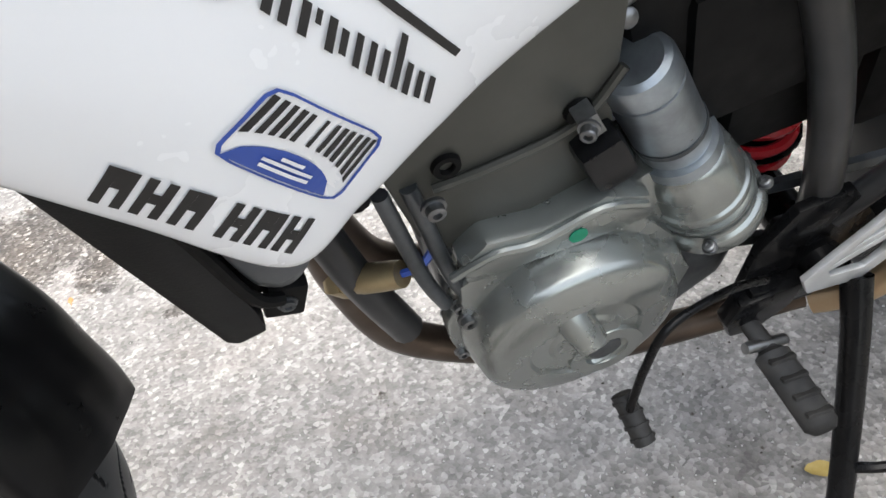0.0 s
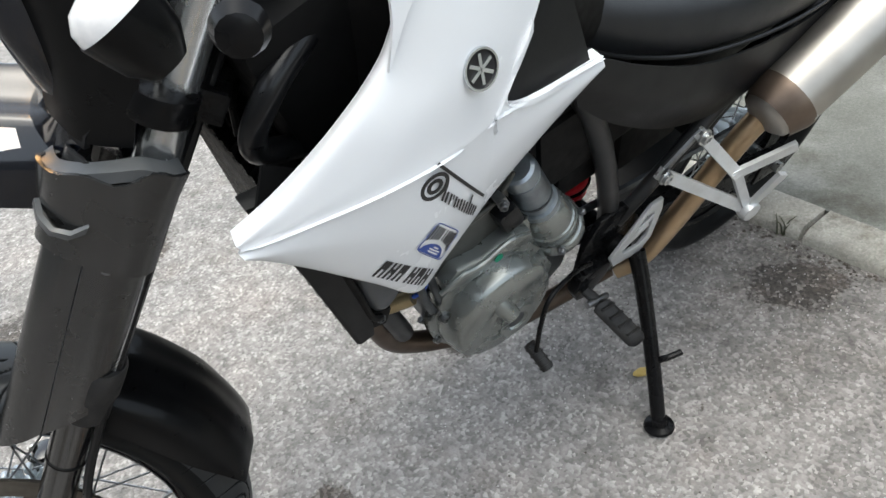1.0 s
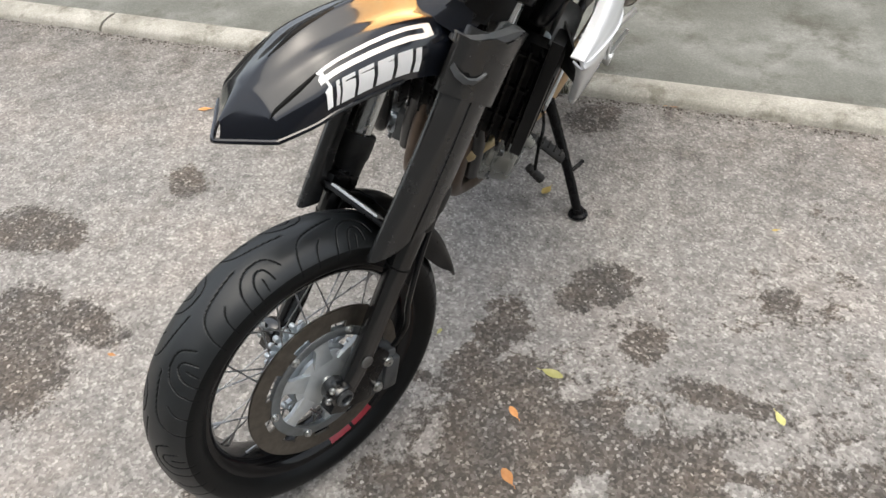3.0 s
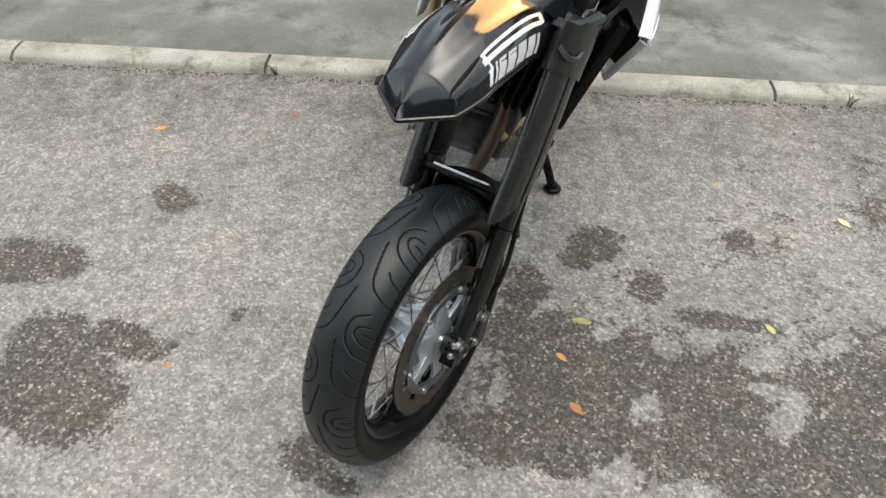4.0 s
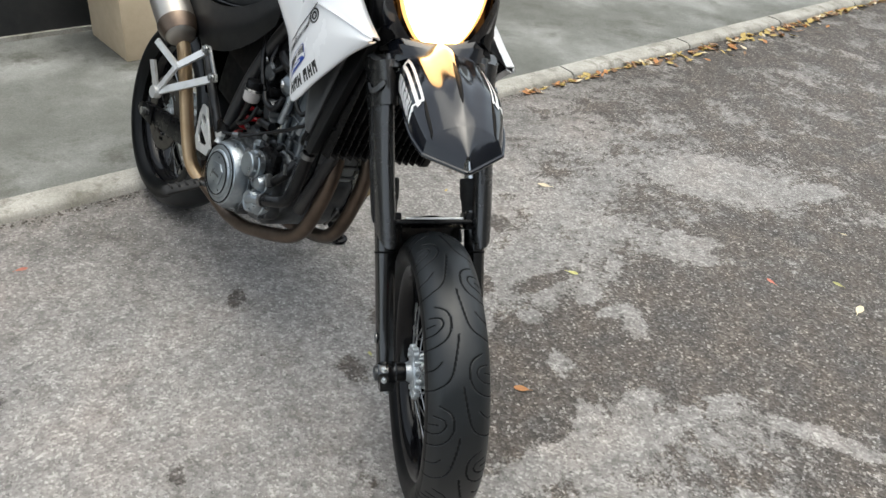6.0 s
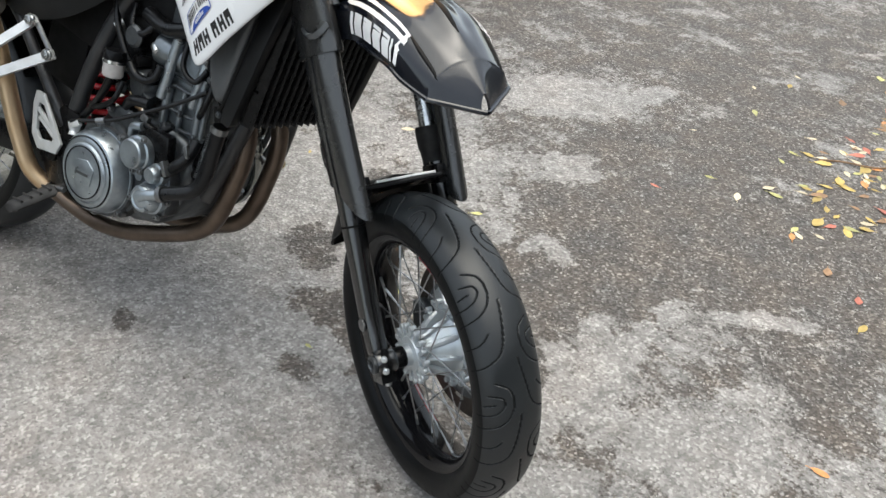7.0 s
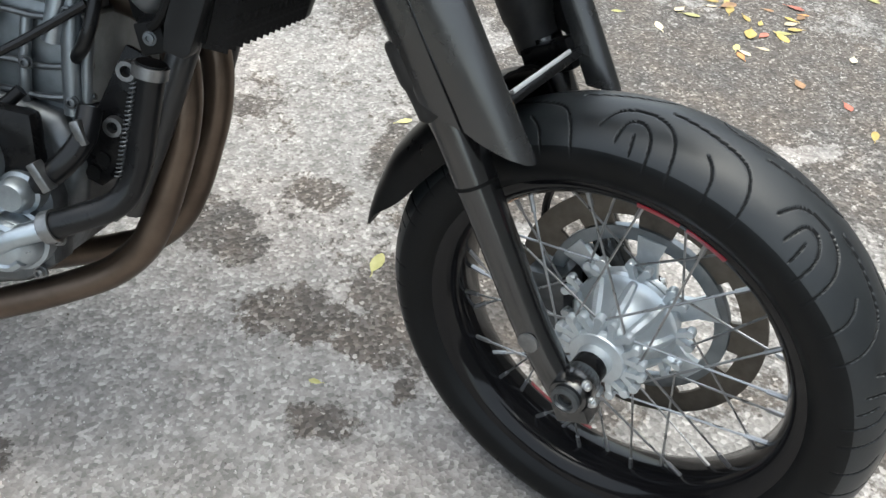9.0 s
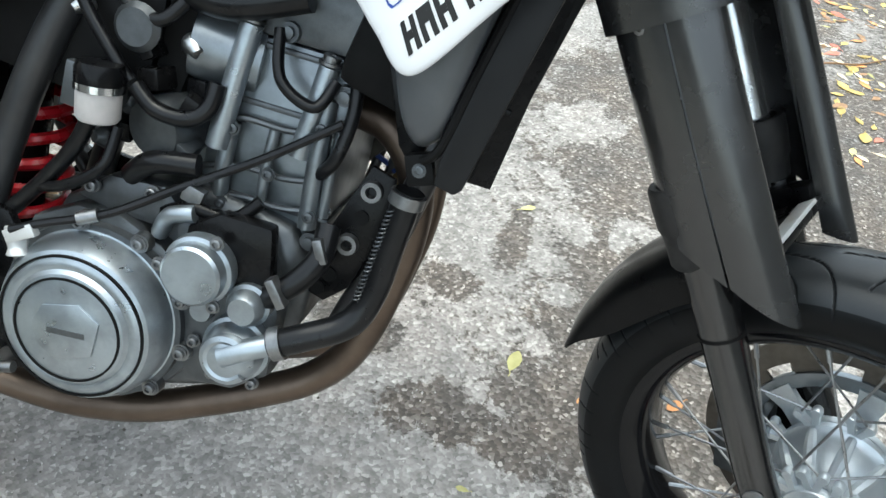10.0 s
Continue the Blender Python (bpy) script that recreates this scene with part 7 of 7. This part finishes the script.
for k in range(4):
    p = Vector((0.7185, 0.194, 0.348)).lerp(Vector((0.713, 0.225, 0.329)), k / 3)
    part("toe_rib", ring_lathe(((0.0100, -0.0015), (0.0122, -0.0015), (0.0122, 0.0015), (0.0100, 0.0015)), p, (-0.08, 0.88, -0.46), 14), RUBBER, lever)


# ---- fallen leaves ----
def leaf_mesh(colour, k, long=0.036, wide=0.018):
    rnd = random.Random(k)
    curl, twist = rnd.uniform(0.08, 0.30), rnd.uniform(-0.3, 0.3)
    v, f = [], []
    n = 9
    for i in range(n):
        s = i / (n - 1)
        w = wide * math.sin(math.pi * min(1, s * 0.96 + 0.02)) ** 0.75 * (1.15 - 0.45 * s) * rnd.uniform(0.9, 1.1)
        x = (s - 0.5) * long
        for t in (-1, -0.5, 0, 0.5, 1):
            v.append((x, w * 0.5 * t, curl * abs(t) * w * 0.5 + 0.35 * curl * long * (s - 0.5) ** 2 * 4 * 0.5 + twist * t * (s - 0.5) * 0.004 + 0.0015))
    for i in range(n - 1):
        f += [(i * 5 + j, i * 5 + j + 1, (i + 1) * 5 + j + 1, (i + 1) * 5 + j) for j in range(4)]
    g = Geo().put(v, f)
    g.join(tube([(long * 0.48, 0, 0.002), (long * 0.62, 0.002, 0.003), (long * 0.75, 0.001, 0.002)], 0.0007, 5))
    low = min(p[2] for p in g.v)
    g.v = [(x, y, z - low + 0.0002) for x, y, z in g.v]
    mesh = finish(bpy.data.meshes.new("leaf"), g, LEAVES[colour], None, 0, 60)
    return mesh


SHAPES = {c: [leaf_mesh(c, i * 7 + len(c), 0.030 + 0.008 * i, 0.015 + 0.005 * i) for i in range(3)] for c in LEAVES}
LEAF_WORDS = {"yellow": "dry yellow fallen leaf lying flat", "green": "pale yellow-green fallen leaf on asphalt", "orange": "orange fallen leaf on the asphalt", "brown": "curled brown fallen leaf", "cream": "bleached cream fallen leaf", "red": "dry reddish fallen leaf on asphalt"}
rnd = random.Random(11)


def leaf(x, y, colour, size=1.0, z=0.0, turn=None):
    ob = new("fallen_leaf", rnd.choice(SHAPES[colour]))
    ob.matrix_world = Matrix.Translation((x, y, z)) @ Euler((rnd.uniform(-0.06, 0.06), rnd.uniform(-0.06, 0.06), rnd.uniform(0, 6.28) if turn is None else turn)).to_matrix().to_4x4() @ Matrix.Scale(size, 4)
    tagged(ob, LEAF_WORDS[colour], "leaf", "fallen leaves")


for x, y, colour, size in ((0.272, -0.163, "green", 1.35), (0.412, -0.163, "orange", 0.9), (0.545, -0.074, "orange", 0.9), (-0.195, -1.402, "red", 0.9), (0.107, -1.743, "orange", 0.9),
                           (-0.510, 0.384, "cream", 1.3), (0.342, -0.445, "green", 0.7), (0.901, -0.985, "orange", 0.7), (0.059, 0.272, "green", 0.8), (-0.757, -0.926, "orange", 1.2),
                           (-0.903, -0.534, "orange", 1.2), (-0.266, -0.581, "yellow", 1.0), (-0.515, -0.006, "yellow", 0.7), (0.386, 1.130, "cream", 1.3), (0.200, 0.925, "red", 1.1), (0.250, 1.150, "green", 0.9),
                           (0.932, 0.980, "red", 0.9), (1.010, 0.873, "yellow", 1.1), (1.178, 1.164, "yellow", 1.0), (1.241, 0.328, "orange", 1.1), (1.200, -0.213, "red", 1.2), (1.281, -0.166, "cream", 1.1),
                           (0.315, 2.225, "yellow", 1.5), (0.401, 1.281, "cream", 1.1), (0.475, 1.367, "cream", 1.0), (0.505, 1.432, "yellow", 1.3), (0.701, 1.308, "green", 1.1), (0.280, 1.595, "green", 1.4),
                           (-0.179, 2.279, "cream", 0.9), (-0.190, 1.977, "cream", 0.9), (-0.128, 2.148, "yellow", 0.9), (-0.028, 1.388, "cream", 0.8), (-0.021, 1.760, "green", 1.0), (0.626, 1.867, "yellow", 1.3), (0.657, 1.261, "red", 1.0), (0.676, 1.173, "cream", 0.9)):
    leaf(x, y, colour, size)
# a drift towards the middle of the road
for _ in range(150):
    t = rnd.random()
    cx, cy = 0.30 + 0.35 * t, 2.75 - 1.45 * t
    leaf(cx + rnd.gauss(0, 0.15), cy + rnd.gauss(0, 0.17), rnd.choices(("yellow", "brown", "cream", "red", "green", "orange"), (5, 4, 4, 2, 3, 2))[0], rnd.uniform(0.8, 1.5))
# along the foot of the kerb
def kerb_litter(colour, count):
    g = Geo()
    for _ in range(count):
        s = 3.25 + 4.6 * rnd.random() ** 0.85
        o = -0.016 - abs(rnd.gauss(0, 0.055)) * (0.4 + 0.9 * (4.3 < s < 6.0))
        x, y = along_kerb(s, o)
        src = rnd.choice(SHAPES[colour])
        m = Matrix.Translation((x, y, rnd.uniform(0, 0.012))) @ Euler((rnd.uniform(-0.35, 0.35), rnd.uniform(-0.35, 0.35), rnd.uniform(0, 6.28))).to_matrix().to_4x4() @ Matrix.Scale(rnd.uniform(0.8, 1.5), 4)
        g.put([m @ v.co for v in src.vertices], [tuple(q.vertices) for q in src.polygons])
    g.v = [(x, y, max(z, 0.0006)) for x, y, z in g.v]
    mesh = bpy.data.meshes.new("leaf_litter")
    mesh.from_pydata(g.v, [], g.f)
    mesh.materials.append(LEAVES[colour])
    tagged(new("leaf_litter", mesh), f"drift of {colour} fallen leaves along the kerb", "leaves", kind="stuff")


for colour, count in (("yellow", 170), ("orange", 90), ("cream", 70), ("brown", 110)):
    kerb_litter(colour, count)
twig = tube([(0.36, 1.64, 0.004), (0.42, 1.70, 0.010), (0.50, 1.78, 0.006), (0.57, 1.90, 0.008)], [0.004, 0.0035, 0.003, 0.002], 7)
tagged(part("twig", twig, LEAVES["brown"]), "thin brown twig among fallen leaves", "twig")


# ---- weeds and box ----
def weed(at, n, h, seed):
    r = random.Random(seed)
    g = Geo()
    for _ in range(n):
        a, out = r.uniform(0, 6.28), r.uniform(0.02, 0.06) * h / 0.08
        hh = h * r.uniform(0.6, 1.1)
        b = Vector((r.uniform(-0.01, 0.01), r.uniform(-0.01, 0.01), 0))
        pts = [b, b + Vector((0.3 * out * math.cos(a), 0.3 * out * math.sin(a), 0.6 * hh)), b + Vector((out * math.cos(a), out * math.sin(a), hh))]
        tube([tuple(p) for p in pts], [0.0022, 0.0018, 0.0006], 5, 6, g=g)
    ob = part("weed", g, WEED)
    ob.location = at
    return tagged(ob, "small dark weed growing at the kerb", "weed")


WEED = leaf_material("dull_weed", (0.045, 0.050, 0.030), (0.085, 0.085, 0.050))
weed((*along_kerb(1.72, -0.01), 0.0), 6, 0.045, 1)
weed((*along_kerb(0.86, -0.012), 0.0), 6, 0.05, 2)
weed((*along_kerb(3.0, -0.012), 0.0), 5, 0.05, 3)


def litter_strip():
    """Dirt and crumbs in the joint at the kerb's foot."""
    r = random.Random(5)
    g = Geo()
    for _ in range(1500):
        s, o = r.uniform(-2.5, 7.5), -0.014 - abs(r.gauss(0, 0.02))
        x, y = along_kerb(s, o)
        q = r.uniform(0.002, 0.006)
        a = r.uniform(0, 3.14)
        c, d = q * math.cos(a), q * math.sin(a)
        g.put([(x + c, y + d, 0.0), (x - d, y + c, 0.0), (x - c, y - d, 0.0), (x + d, y - c, 0.0), (x, y, q * 0.8)], [(0, 1, 4), (1, 2, 4), (2, 3, 4), (3, 0, 4)])
    return tagged(part("grit", g, GRIT), "dark grit and crumbs along the kerb", "grit", kind="stuff")


GRIT = surface("dark_grit", (0.05, 0.042, 0.035), (0.11, 0.095, 0.08), (0.8, 0.95), scale=40, grain=0.2)
litter_strip()


def loose_chips(count, mat, seed, words):
    r = random.Random(seed)
    g = Geo()
    for _ in range(count):
        x, y = r.uniform(-0.8, 1.7), r.uniform(-1.5, 1.6)
        if (Vector((x, y, 0)) - KERB_AT).dot(KERB_OUT) > -0.02:
            continue
        q, a = r.uniform(0.0008, 0.0026), r.uniform(0, 3.14)
        c, d, k = q * math.cos(a), q * math.sin(a), r.uniform(0.6, 1.3)
        g.put([(x + c, y + d, -0.002), (x - d * k, y + c * k, -0.002), (x - c, y - d, -0.002), (x + d * k, y - c * k, -0.002), (x + c * 0.3, y + d * 0.3, q * 0.7)], [(0, 1, 4), (1, 2, 4), (2, 3, 4), (3, 0, 4)])
    tagged(part("grit", g, mat), words, "grit", kind="stuff")


GRITPALE = surface("pale_stone_chips", (0.34, 0.33, 0.32), (0.50, 0.48, 0.46), (0.6, 0.85), scale=70, grain=0.2)
loose_chips(9000, GRITPALE, 21, "pale loose stone chips on the asphalt")
loose_chips(1500, GRIT, 22, "dark loose stone chips on the asphalt")

box_m = Matrix.Translation((-2.06, -1.16, KERB_Z - 0.002)) @ Euler((0, 0, radians(26))).to_matrix().to_4x4()
carton = tagged(new("cardboard_box"), "open brown cardboard box on the pavement", "box")
carton.matrix_world = box_m
for name, at, size, turn in (("side", (0, -0.15, 0.17), (0.42, 0.006, 0.34), (0, 0, 0)), ("side", (0, 0.15, 0.17), (0.42, 0.006, 0.34), (0, 0, 0)), ("end", (0.21, 0, 0.17), (0.006, 0.294, 0.34), (0, 0, 0)), ("end", (-0.21, 0, 0.17), (0.006, 0.294, 0.34), (0, 0, 0)), ("bottom", (0, 0, 0.004), (0.41, 0.29, 0.006), (0, 0, 0)), ("flap", (0, -0.215, 0.375), (0.42, 0.14, 0.005), (-28, 0, 0)), ("flap", (0, 0.215, 0.375), (0.42, 0.14, 0.005), (28, 0, 0))):
    part(name, block(at, size, turn), CARD, carton, bevel=0.001)
